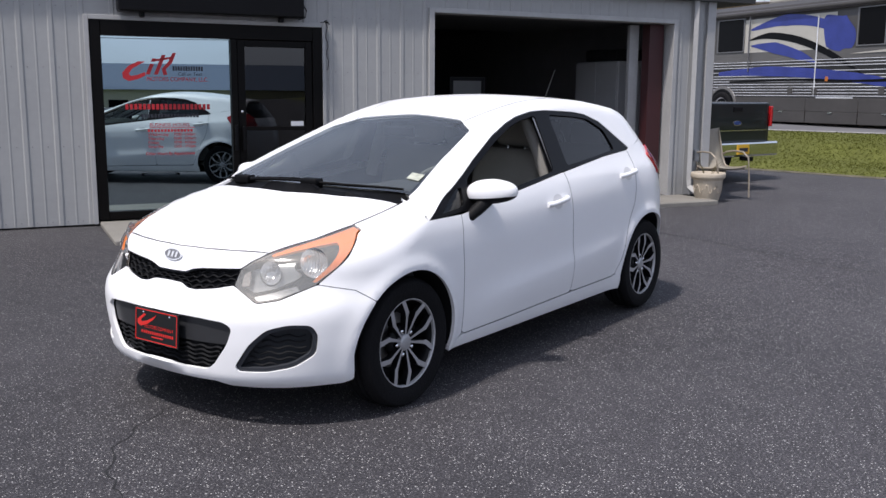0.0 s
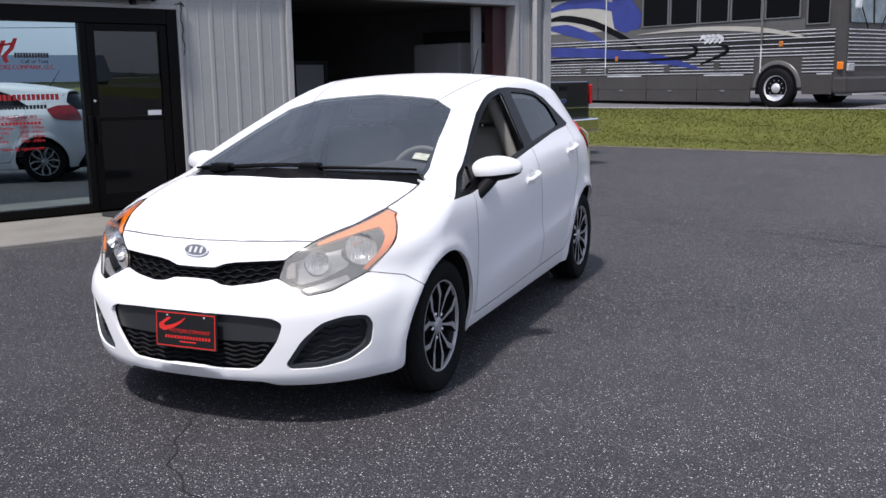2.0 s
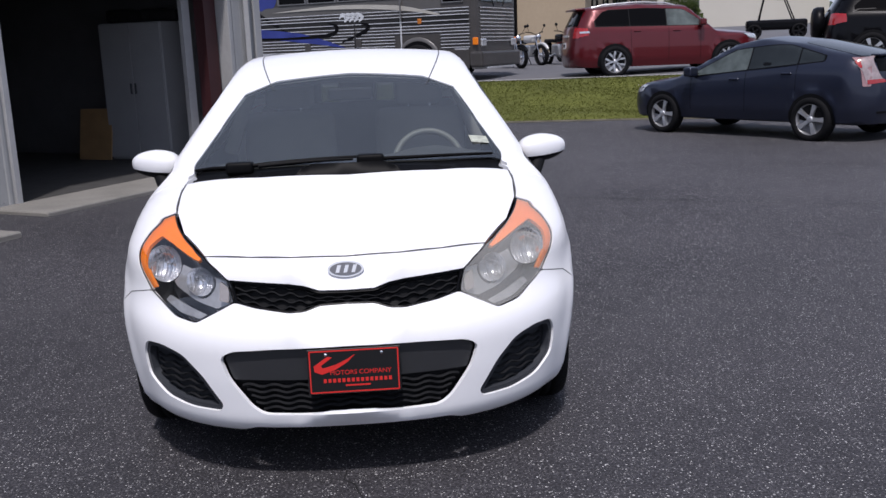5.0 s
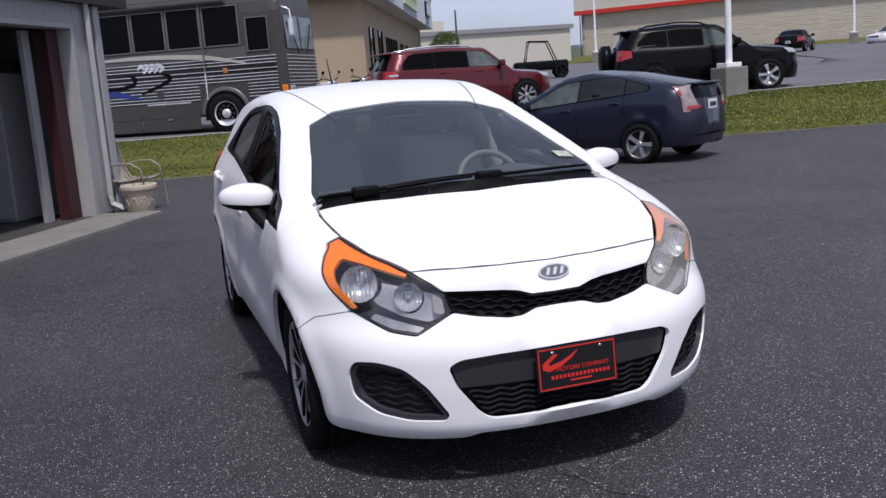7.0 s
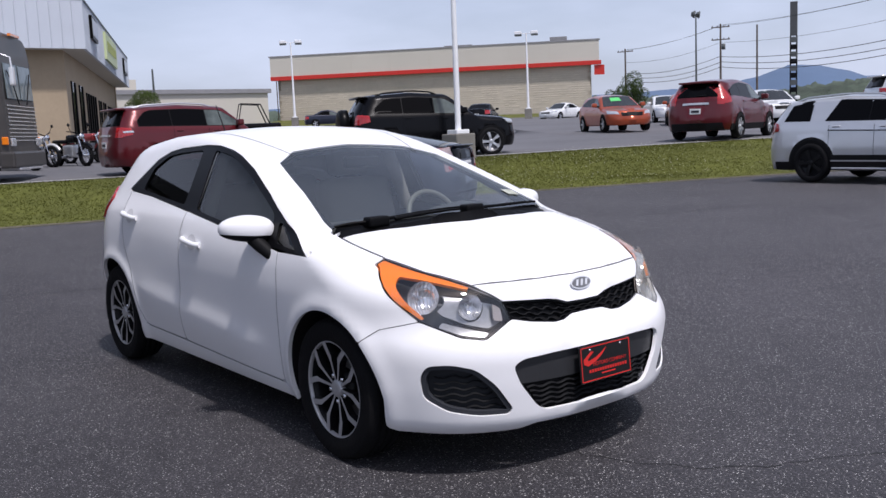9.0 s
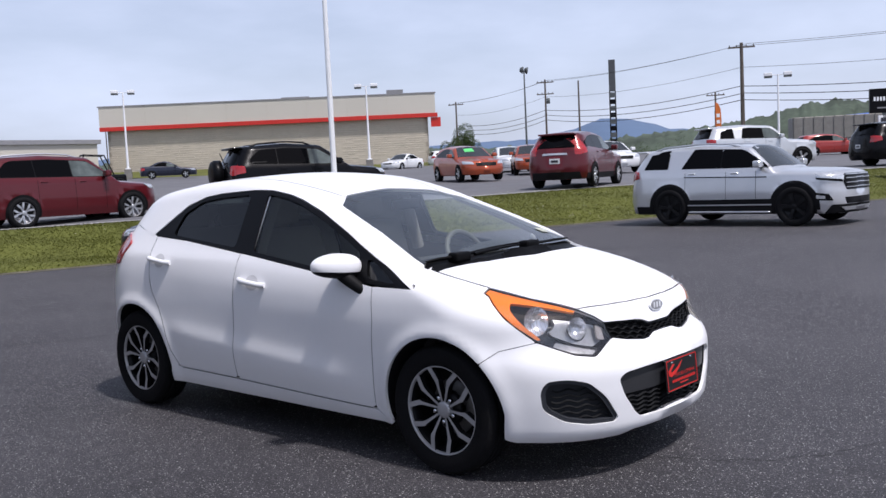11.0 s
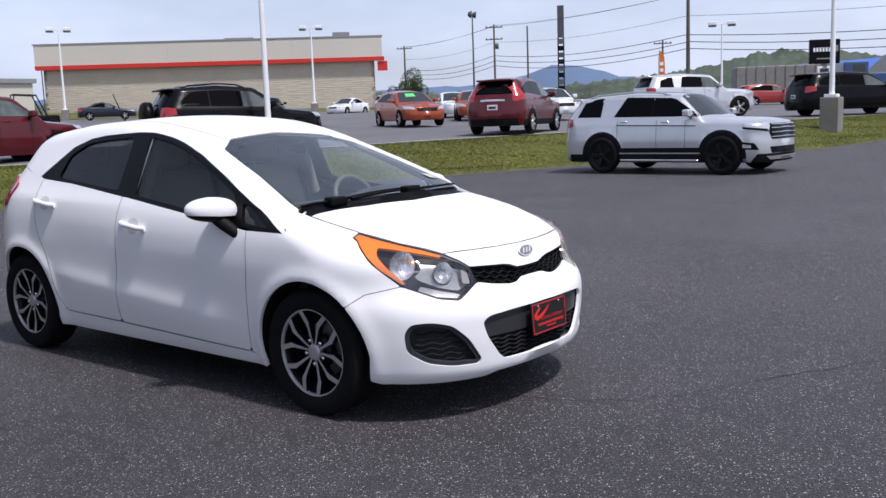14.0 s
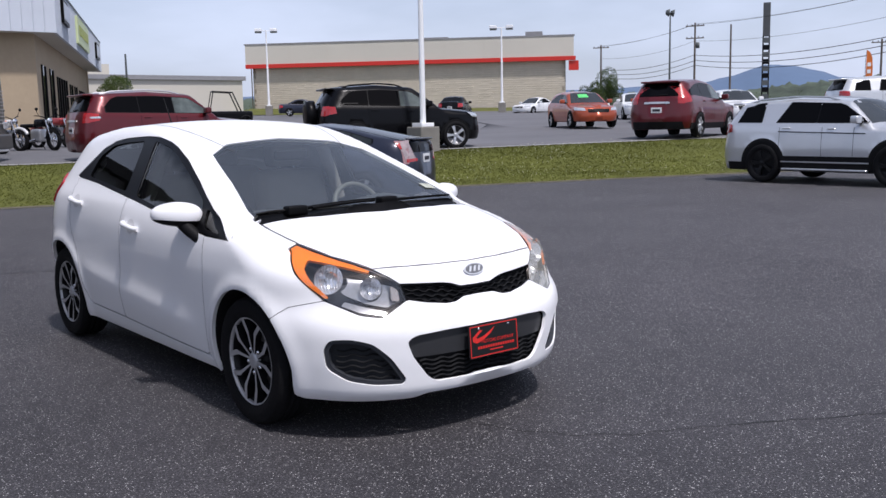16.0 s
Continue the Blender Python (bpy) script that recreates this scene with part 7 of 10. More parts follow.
for k in range(3):
    p = BA.lerp(BB, 0.1 + k * 0.3) + bn * 0.06
    wall_run("window", p, p + bd * 2.2, 2.0, 3.7, -0.1, M_TINT, blue, "dark window")
GBL = Matrix.Translation((BA.lerp(BB, 0.66).x, BA.lerp(BB, 0.66).y, 0)) @ Matrix.Rotation(math.atan2(bd.y, bd.x), 4, "Z")
gs = 1 if (GBL.to_3x3() @ Vector((0, 1, 0))).xy.dot(bn) > 0 else -1
gm = mat("white_siding", (0, 0, 0))
gv = [(-2.6, gs * 1.2, 0.8), (2.6, gs * 1.2, 0.8), (2.6, gs * 1.2, 4.6), (0, gs * 1.2, 6.3), (-2.6, gs * 1.2, 4.6), (-2.6, -gs * 4, 0.8), (2.6, -gs * 4, 0.8), (2.6, -gs * 4, 4.6), (0, -gs * 4, 6.3), (-2.6, -gs * 4, 4.6)]
gable = mesh_ob("gable_porch", [GBL @ Vector(p) for p in gv], [(0, 1, 2, 3, 4), (1, 6, 7, 2), (5, 0, 4, 9), (2, 7, 8, 3), (3, 8, 9, 4)], gm, blue, "cream gabled porch", False)
box("cupola", (-0.6, -0.6, 5.9), (0.6, 0.6, 7.4), gm, blue, "small cream cupola", 0.03, GBL)
box("cupola_window", (-0.35, gs * 0.6 - 0.03, 6.4), (0.35, gs * 0.6 + 0.03, 7.2), M_BLUEROOF, blue, "", 0, GBL)
pylon = thing("welcome_pylon", "cream pylon with a blue hipped cap and a greeting", "sign", Matrix.Translation((61.48, 9.33, 0)) @ Matrix.Rotation(radians(-75), 4, "Z"))
PT = 4.44
box("pylon_body", (-0.65, -0.65, 0.4), (0.65, 0.65, PT - 0.45), gm, pylon, "cream pylon", 0.02)
mesh_ob("pylon_cap", [(-0.75, -0.75, PT - 0.46), (0.75, -0.75, PT - 0.46), (0.75, 0.75, PT - 0.46), (-0.75, 0.75, PT - 0.46), (-0.2, 0, PT + 0.05), (0.2, 0, PT + 0.05)], [(0, 1, 5, 4), (1, 2, 5), (2, 3, 4, 5), (3, 0, 4), (3, 2, 1, 0)], M_BLUEROOF, pylon, "blue hipped cap", False)
words("greeting", "WELCOME", 0.3, M_BARS, Matrix.Translation((0, -0.66, PT - 1.15)) @ Matrix.Rotation(radians(90), 4, "X"), pylon, "dark lettering", 0.0, 0.85, "CENTER")
box("pylon_panel", (-0.25, -0.67, PT - 2.1), (0.25, -0.655, PT - 1.3), M_BLUEROOF, pylon, "blue and red panel", 0)
road_sign = thing("road_sign", "black shop sign on a post with a pale number box", "sign")
SGM = Matrix.Translation((59.8, 14.3, -0.45)) @ Matrix.Rotation(radians(-57), 4, "Z")
sb = box("sign_board", (-0.95, -0.12, 4.45), (0.95, 0.12, 6.0), M_BLACKTRIM, road_sign, "black sign board", 0.02, SGM)
for i in range(7):
    box("sign_bar", (-0.72 + i * 0.19, -0.14, 5.22), (-0.60 + i * 0.19, -0.12, 5.48), M_POLEW, sb, "pale bar for the lettering", 0, SGM)
box("sign_emblem", (0.64, -0.14, 5.2), (0.82, -0.12, 5.6), M_ROOFG, sb, "", 0, SGM)
box("sign_bar", (-0.5, -0.14, 4.74), (0.5, -0.12, 4.82), M_ROOFG, sb, "", 0, SGM)
nb = box("number_box", (-0.42, -0.1, 3.75), (0.42, 0.1, 4.3), M_POLEW, road_sign, "pale box with a dark bar", 0.01, SGM)
box("number_bar", (-0.28, -0.13, 3.9), (0.28, -0.1, 4.15), M_BARS, nb, "", 0, SGM)
box("sign_post", (-0.15, -0.1, 1.0), (0.15, 0.1, 4.5), M_STEELP, road_sign, "", 0, SGM)
trl = thing("dump_trailer", "long grey dump trailer parked far along the road", "trailer", pose(78, 24, ground_z(78, 24), 0, 0, -60))
box("trailer_body", (-3.2, -1.2, 1.1), (5, 1.2, 3.0), mat("trailer_grey", (0.22, 0.21, 0.19), 0.6, 0.3, vary=0.15), trl, "", 0.05)
for k in range(11):
    box("trailer_rib", (-3.1 + k * 0.8, -1.27, 1.1), (-3.0 + k * 0.8, -1.2, 3.0), mat("trailer_grey", (0, 0, 0)), trl)
for x in (-2.5, -1.3, 3.6):
    for y in (-1.0, 1.0):
        lathe("trailer_wheel", [(0.001, -0.12), (0.5, -0.12), (0.52, 0), (0.5, 0.12), (0.001, 0.12)], M_TYRE, trl, "", 20, Matrix.Translation((x, y, 0.52)) @ Matrix.Rotation(radians(90), 4, "X"))

lorry = thing("blue_lorry", "dark blue lorry cab with a square grille, far along the road", "truck", pose(78, 24, ground_z(78, 24), 0, 0, -60))
M_LORRY = paint("lorry_blue", (0.02, 0.06, 0.16), 0.1, 0.35)
box("cab_body", (5.6, -1.15, 1.0), (7.6, 1.15, 3.1), M_LORRY, lorry, "", 0.15, seg=3)
box("engine_hood", (7.5, -0.8, 0.9), (9.2, 0.8, 2.1), M_LORRY, lorry, "", 0.12, seg=3)
box("lorry_grille", (9.18, -0.5, 1.0), (9.26, 0.5, 2.0), M_CHROME, lorry, "", 0.02)
box("cab_windshield", (7.55, -0.95, 2.15), (7.64, 0.95, 2.95), M_GLASSGREY, lorry, "", 0.02)
for y in (-1.16, 1.14):
    box("cab_side_window", (6.3, y, 2.15), (7.3, y + 0.02, 2.85), M_GLASSGREY, lorry)
for x in (6.2, 8.4):
    for y in (-0.95, 0.95):
        lathe("lorry_wheel", [(0.001, -0.14), (0.48, -0.14), (0.5, 0), (0.48, 0.14), (0.001, 0.14)], M_TYRE, lorry, "", 20, Matrix.Translation((x, y, 0.5)) @ Matrix.Rotation(radians(90), 4, "X"))
box("chassis", (5.2, -0.5, 0.55), (9.1, 0.5, 0.95), M_BLACKPL, lorry)

flag = thing("feather_flag", "orange feather flag on a thin pole by the road", "flag", pose(52.1, 22.2, ground_z(52.1, 22.2), 0, 0, -60))
tube("flag_pole", [(0, 0, 0), (0, 0, 3.2), (0.05, 0, 3.75)], 0.02, M_WIRE, flag, "", 6, r_end=0.01)
fpts = [(0.02, 1.5), (0.36, 1.7), (0.40, 2.6), (0.36, 3.3), (0.22, 3.65), (0.05, 3.75)]
cloth = plate_part("flag_cloth", fpts, 0.012, mat("orange_cloth", (0.62, 0.16, 0.03), 0.8, vary=0.3, scale=3), flag, "orange cloth with pale bars", Matrix.Rotation(radians(90), 4, "X"))
for z in (2.0, 2.4, 2.8):
    box("flag_bar", (0.10, -0.022, z), (0.30, -0.013, z + 0.22), M_POLEW, cloth)

# ---------------------------------------------------------------- poles and wires
def light_pole(x, y, h, heads, white=True, r=0.09, ped=0.0, label="", z=None, head_turn=0.0):
    z = ground_z(x, y) if z is None else z
    ob = thing("light_pole", label, "lamp post", pose(x, y, z, 0, 0, head_turn))
    m_ = M_POLEW if white else M_STEELP
    if ped:
        bm = bmesh.new()
        box_into(bm, (-0.3, -0.3, -0.3), (0.3, 0.3, ped), 0.02)
        part("pedestal", bm, M_CONC, ob, "square concrete pedestal")
        box("foot_plate", (-0.2, -0.2, ped), (0.2, 0.2, ped + 0.1), M_POLEW, ob, "", 0.01)
    tube("pole", [(0, 0, ped), (0, 0, h * 0.5), (0, 0, h)], r, m_, ob, "", 12, r_end=r * 0.55)
    for s in heads:
        tube("bracket", [(0, 0, h - 0.05), (s * 0.5, 0, h)], 0.03, m_, ob, "", 6)
        hd = box("lamp_head", (min(s * 0.4, s * 1.0), -0.25, h - 0.10), (max(s * 0.4, s * 1.0), 0.25, h + 0.16), m_, ob, "", 0.03)
        # dark steel instead of clear lens, to colour in the head's shaded underside
        box("lamp_lens", (min(s * 0.42, s * 0.98), -0.23, h - 0.22), (max(s * 0.42, s * 0.98), 0.23, h - 0.10), M_STEELP, hd)
    return ob


light_pole(11.85, 13.45, 11.0, (), True, 0.075, 0.72, "tall white pole on a concrete pedestal", 0.57)
light_pole(29.1, 4.98, 11.0, (), True, 0.09, 0.95, "tall white pole on a concrete pedestal", 0.66)
light_pole(39.9, 71.9, 7.4, (1, -1), True, 0.11, 0.6, "white twin lamp post before the store", 2.6, -38)
light_pole(53.1, 54.7, 7.0, (1, -1), True, 0.11, 0.6, "white twin lamp post before the store", 2.4, -50)
light_pole(65.9, 23.6, 6.1, (1, -1), True, 0.1, 0.0, "white twin lamp post by the road", None, -65)
light_pole(40, 4.2, 5.0, (1, -1), True, 0.09, 0.0, "white twin lamp post by the road", None, -75)
light_pole(24.2, 65.2, 5.0, (), False, 0.12, 0.0, "dark lamp post behind the shop")
pc_ = light_pole(83.1, 59.7, 10.4, (), False, 0.13, 0.0, "dark post with two round flood lamps")
for dx in (-0.35, 0.25):
    lathe("flood_lamp", [(0.001, -0.15), (0.15, -0.12), (0.28, 0.1), (0.27, 0.14), (0.001, 0.15)], M_STEELP, pc_, "", 16, pose(dx * 1.4, 0, 10.4, 100, 0, 30) @ Matrix.Scale(1.45, 4))
UT = {}


def utility_pole(key, x, y, ztop, arms, r=0.15):
    z = ground_z(x, y)
    ob = thing("utility_pole", "weathered wooden utility pole with wires", "utility pole", pose(x, y, z, 0, 0, -62))
    h = ztop - z
    tube("pole", [(0, 0, -0.3), (0, 0, h)], r * 1.15, M_WOOD, ob, "", 10, r_end=r * 0.8)
    for k in range(arms):
        a = box("cross_arm", (-1.25, -0.07, h - 0.5 - k * 1.7), (1.25, 0.07, h - 0.36 - k * 1.7), M_WOOD, ob)
        for xx in (-1.1, -0.45, 0.45, 1.1):
            lathe("insulator", [(0.05, 0), (0.07, 0.05), (0.05, 0.16), (0.001, 0.2)], M_STEELP, a, "", 8, Matrix.Translation((xx, 0, h - 0.36 - k * 1.7)))
    UT[key] = (x, y, z, h)
    return ob


utility_pole("a", 112.5, 95.2, 13.1, 1)
u2 = utility_pole("b", 109.7, 75.5, 14.6, 2)
lathe("transformer", [(0.001, 0), (0.25, 0.02), (0.25, 0.8), (0.001, 0.85)], M_STEELP, u2, "", 14, pose(0.4, 0, 8.0))
utility_pole("c", 112.7, 71.7, 14.2, 0, 0.14)
utility_pole("d", 84, 34.3, 12.75, 1, 0.2)
utility_pole("e", 119.9, 53.9, 11.1, 1)
utility_pole("f", 86, -6, 12.6, 1, 0.2)
tw = thing("sign_tower", "tall grey steel sign tower", "sign tower", pose(101.7, 59.4, 1.9, 0, 0, -60))
box("tower_top", (-0.42, -0.3, 9.2), (0.42, 0.3, 13.2), mat("tower_grey", (0.07, 0.075, 0.08), 0.6, vary=0.08), tw, "", 0.02)
for sg in (-1, 1):
    box("tower_leg", (sg * 0.36 - 0.08, -0.2, 0), (sg * 0.36 + 0.08, 0.2, 9.2), M_BLACKTRIM, tw)
for k in range(9):
    box("tower_panel", (-0.38, -0.28, 1.6 + k * 0.85), (0.38, 0.1, 2.2 + k * 0.85), M_BLACKTRIM if k % 2 else M_STEELP, tw)


def wire(name, a, b, sag, r=0.03):
    a, b = Vector(a), Vector(b)
    pts = [a.lerp(b, i / 16) - Vector((0, 0, sag * 4 * (i / 16) * (1 - i / 16))) for i in range(17)]
    w = tube(name, pts, r, M_WIRE, None, "", 4)
    return tagged(w, "thin black overhead wire", "wire", "overhead wires")


order = ["a", "b", "d", "f"]
for p, q in zip(order[:-1], order[1:]):
    (x0, y0, z0, h0), (x1, y1, z1, h1) = UT[p], UT[q]
    for dx, top in ((-0.9, 0.0), (0.9, 0.0), (0.0, 2.4), (0.3, 4.4), (-0.3, 5.2), (0.0, 5.9)):
        wire("overhead_wire", (x0 + dx * 0.5, y0 + dx * 0.8, z0 + h0 - 0.2 - top * h0 / 12), (x1 + dx * 0.5, y1 + dx * 0.8, z1 + h1 - 0.2 - top * h1 / 12), 0.5 + 0.08 * top, 0.018 if top < 4 else 0.035)
x0, y0, z0, h0 = UT["f"]
for dx, top in ((-0.9, 0.0), (0.9, 0.0), (0.0, 4.6), (0.0, 5.5)):
    wire("overhead_wire", (x0 + dx * 0.5, y0 + dx, z0 + h0 - top), (80, -70, 14 - top), 0.8)
# wires across the road on the other side of the lot
for k, (zz, r) in enumerate(((11.5, 0.03), (11.0, 0.03), (9.6, 0.03), (8.6, 0.05), (8.2, 0.05), (7.6, 0.03))):
    wire("overhead_wire", (-45, -62 - k * 0.5, zz), (12, -46 - k * 0.5, zz + 0.4), 0.8, r)
    wire("overhead_wire", (12, -46 - k * 0.5, zz + 0.4), (62, -34 - k * 0.5, zz), 0.8, r)
tagged(tube("street_pole", [(12, -46, -0.3), (12, -46, 12.2)], 0.17, M_WOOD, None, "", 10, r_end=0.12), "wooden pole by the road behind the lot", "utility pole")
tagged(tube("street_pole", [(62, -34, -0.3), (62, -34, 12.2)], 0.17, M_WOOD, None, "", 10, r_end=0.12), "wooden pole by the road behind the lot", "utility pole")

# gabled hall across the road, mirrored in the office glass
hall = thing("gabled_hall", "low hall with a blue-grey gabled roof", "building", pose(92, -27, -1.9, 0, 0, 74))
box("wall", (-14, -6, -0.2), (14, 6, 3.6), mat("hall_tan", (0.42, 0.38, 0.30), 0.8, vary=0.1, scale=0.4), hall, "pale wall")
gr = [(-14.5, -6.6, 3.5), (14.5, -6.6, 3.5), (14.5, 0, 6.4), (-14.5, 0, 6.4), (14.5, 6.6, 3.5), (-14.5, 6.6, 3.5)]
mesh_ob("roof", gr, [(0, 1, 2, 3), (3, 2, 4, 5)], mat("hall_roof", (0.10, 0.13, 0.19), 0.6, vary=0.1), hall, "blue-grey roof", False)
mesh_ob("gable", [(14.1, -6, 3.5), (14.1, 6, 3.5), (14.1, 0, 6.2), (-14.1, -6, 3.5), (-14.1, 6, 3.5), (-14.1, 0, 6.2)], [(0, 1, 2), (5, 4, 3)], mat("hall_tan", (0, 0, 0)), hall, "", False)
for k in range(6):
    box("hall_window", (-11 + k * 4, 5.98, 1.0), (-9 + k * 4, 6.06, 2.4), M_TINT, hall)

# ---------------------------------------------------------------- woods, hills
def leaf_cloud(cx, cy, cz, rx, rz, n, size, rg):
    """Random leaf scraps in lumps that make one crown."""
    lumps = rg.normal(0, 1, (7, 3)) * (rx * 0.42, rx * 0.42, rz * 0.36) + (0, 0, 0)
    which = rg.integers(0, 7, n)
    d = rg.normal(0, 1, (n, 3))
    d /= np.linalg.norm(d, axis=1, keepdims=True)
    rad = rg.uniform(0.55, 1.0, (n, 1)) ** 0.5
    p = lumps[which] + d * rad * (rx * 0.48, rx * 0.48, rz * 0.45) + (cx, cy, cz)
    a, b = rg.normal(0, 1, (n, 3)), rg.normal(0, 1, (n, 3))
    a *= size / np.linalg.norm(a, axis=1, keepdims=True)
    b *= size / np.linalg.norm(b, axis=1, keepdims=True)
    return np.stack([p - a * 0.5, p + a * 0.5 + b * 0.2, p + b * 0.8], 1)


rg = np.random.default_rng(21)
M_LEAF = leaf_mat("leaf_green", (0.035, 0.062, 0.018), (0.08, 0.112, 0.032))
M_LEAF2 = leaf_mat("leaf_pale", (0.06, 0.095, 0.025), (0.13, 0.17, 0.05))
tris = []
for k in range(1400):
    az = rg.uniform(-30, 62)
    r = rg.uniform(150, 330)
    x, y = r * math.cos(radians(az)), r * math.sin(radians(az))
    if az > 46 and r < 240:
        continue
    h = rg.uniform(2.4, 4.4) * (0.5 if r < 200 else 0.85) * float(np.interp(az, [2, 9], [0.3, 1.0]))
    z = np.interp(r, [150, 200, 330], [1.6, 2.3, 3.8]) * float(np.interp(az, [2, 9], [0.3, 1.0])) - 0.8
    tris.append(leaf_cloud(x, y, z + h * 0.5, h * rg.uniform(0.5, 0.8), h, 260, h * 0.085, rg))
for k in range(260):
    az = rg.uniform(190, 330)
    r = rg.uniform(110, 200)
    x, y = r * math.cos(radians(az)), r * math.sin(radians(az))
    h = rg.uniform(1.4, 2.8)
    tris.append(leaf_cloud(x, y, h * 0.5 - 0.5, h * 0.7, h, 150, h * 0.11, rg))
T = np.concatenate(tris)
woods = mesh_ob("far_woods", T.reshape(-1, 3), np.arange(len(T) * 3).reshape(-1, 3).tolist(), M_LEAF, None, "", False)
tagged(woods, "green woods and hedgerows along the road", "trees", kind="stuff")


def tree(x, y, h, w, label, leafm, n=1500, seed=1):
    rgt = np.random.default_rng(seed)
    z = ground_z(x, y)
    ob = thing("tree", label, "tree", pose(x, y, z))
    tr_ = [(0, 0, -0.2), (0.05, 0.02, h * 0.25), (0.0, 0.08, h * 0.5), (0.1, 0.0, h * 0.75)]
    tk = tube("trunk", tr_, h * 0.035, M_WOOD, ob, "", 8, r_end=h * 0.012)
    for i in range(7):
        q, zz = i * 2.4, h * (0.28 + 0.06 * i)
        tube("limb", [(0.03, 0.03, zz), (w * 0.25 * math.cos(q), w * 0.25 * math.sin(q), zz + h * 0.1), (w * 0.42 * math.cos(q), w * 0.42 * math.sin(q), zz + h * 0.22)], h * 0.013, M_WOOD, tk, "", 6, r_end=0.01)
    n = n * 2
    t3 = np.concatenate([leaf_cloud(0, 0, h * 0.62, w * 0.62, h * 0.8, n * 2 // 3, h * 0.04, rgt), leaf_cloud(0.1 * w, 0, h * 0.55, w * 0.42, h * 0.6, n // 3, h * 0.045, rgt)])
    mesh_ob("crown", t3.reshape(-1, 3), np.arange(len(t3) * 3).reshape(-1, 3).tolist(), leafm, ob, "green leaves", False)
    return ob


tree(20.5, 57.5, 2.3, 2.5, "pale green young tree behind the shop", M_LEAF2, 12000, 9)
tree(75, 63.5, 2.7, 2.3, "green tree at the corner of the store", M_LEAF, 5000, 5)
tree(104, 86, 4.0, 4.2, "green tree by the road", M_LEAF, 5000, 6)

# distance haze is mixed into both of these base colours
M_HILL = mat("haze_tinted_wooded_hill", (0.062, 0.082, 0.058), 0.95, vary=0.6, scale=0.03, fine=0.17)
M_MOUNT = mat("haze_tinted_mountain", (0.10, 0.15, 0.24), 1.0, vary=0.08, scale=0.002, fine=0.02)


def ridge(name, az0, az1, dist, height, material, seed, label, n=160, foot=0.0, deep=0.25, leafy=0.0):
    """A long hill seen from afar, its crest uneven."""
    v, f = [], []
    rows = 7
    for j in range(rows):
        t = j / (rows - 1)
        for i in range(n):
            az = radians(az0 + (az1 - az0) * i / (n - 1))
            r = dist * (1 + deep * t)
            dg = math.degrees(az)
            c = height(dg) * (1 + 0.16 * noise.noise((dg * 0.133, seed, 0)) + 0.05 * noise.noise((dg * 0.74, seed, 3)))
            c += leafy * (noise.noise((dg * 1.7, seed, 8 + j)) + 0.8 * noise.noise((dg * 4.1, seed, 5 + j)))
            prof_ = math.sin(math.pi * 0.5 * min(1, t * 1.6)) if t < 0.7 else math.cos((t - 0.7) * 2)
            z = foot + c * prof_ * (1 + 0.06 * noise.noise((dg * 1.03, j * 0.9, seed)))
            v.append((r * math.cos(az), r * math.sin(az), z))
    for j in range(rows - 1):
        for i in range(n - 1):
            f.append((j * n + i, j * n + i + 1, (j + 1) * n + i + 1, (j + 1) * n + i))
    return tagged(mesh_ob(name, v, f, material), label, "hill", kind="structure")


ridge("backdrop_hill", -60, 75, 620, lambda a: (17 + 19 * math.exp(-((a - 17) / 7) ** 2) + 2 * math.sin(a * 0.3)) * float(np.interp(a, [0, 9], [0.15, 1.0])), M_HILL, 1.0, "green wooded hills beyond the road", 1000, 5, leafy=3.0)
# the ridge's blue is painted haze, not its own colour
ridge("backdrop_mountain", -80, 80, 3300, lambda a: 100 + 85 * math.exp(-((a - 30.8) / 3.2) ** 2) + 120 * math.exp(-((a - 9) / 5) ** 2) + 12 * math.sin(a * 0.35) - 75 * float(np.interp(a, [-2, 6], [1, 0])), M_MOUNT, 2.0, "mountain ridge tinted blue for distance haze", 200, 20)
ridge("backdrop_hill", 180, 340, 420, lambda a: 8 + 2 * math.sin(a * 0.12), M_HILL, 4.0, "green hills behind the lot", 160, -1)

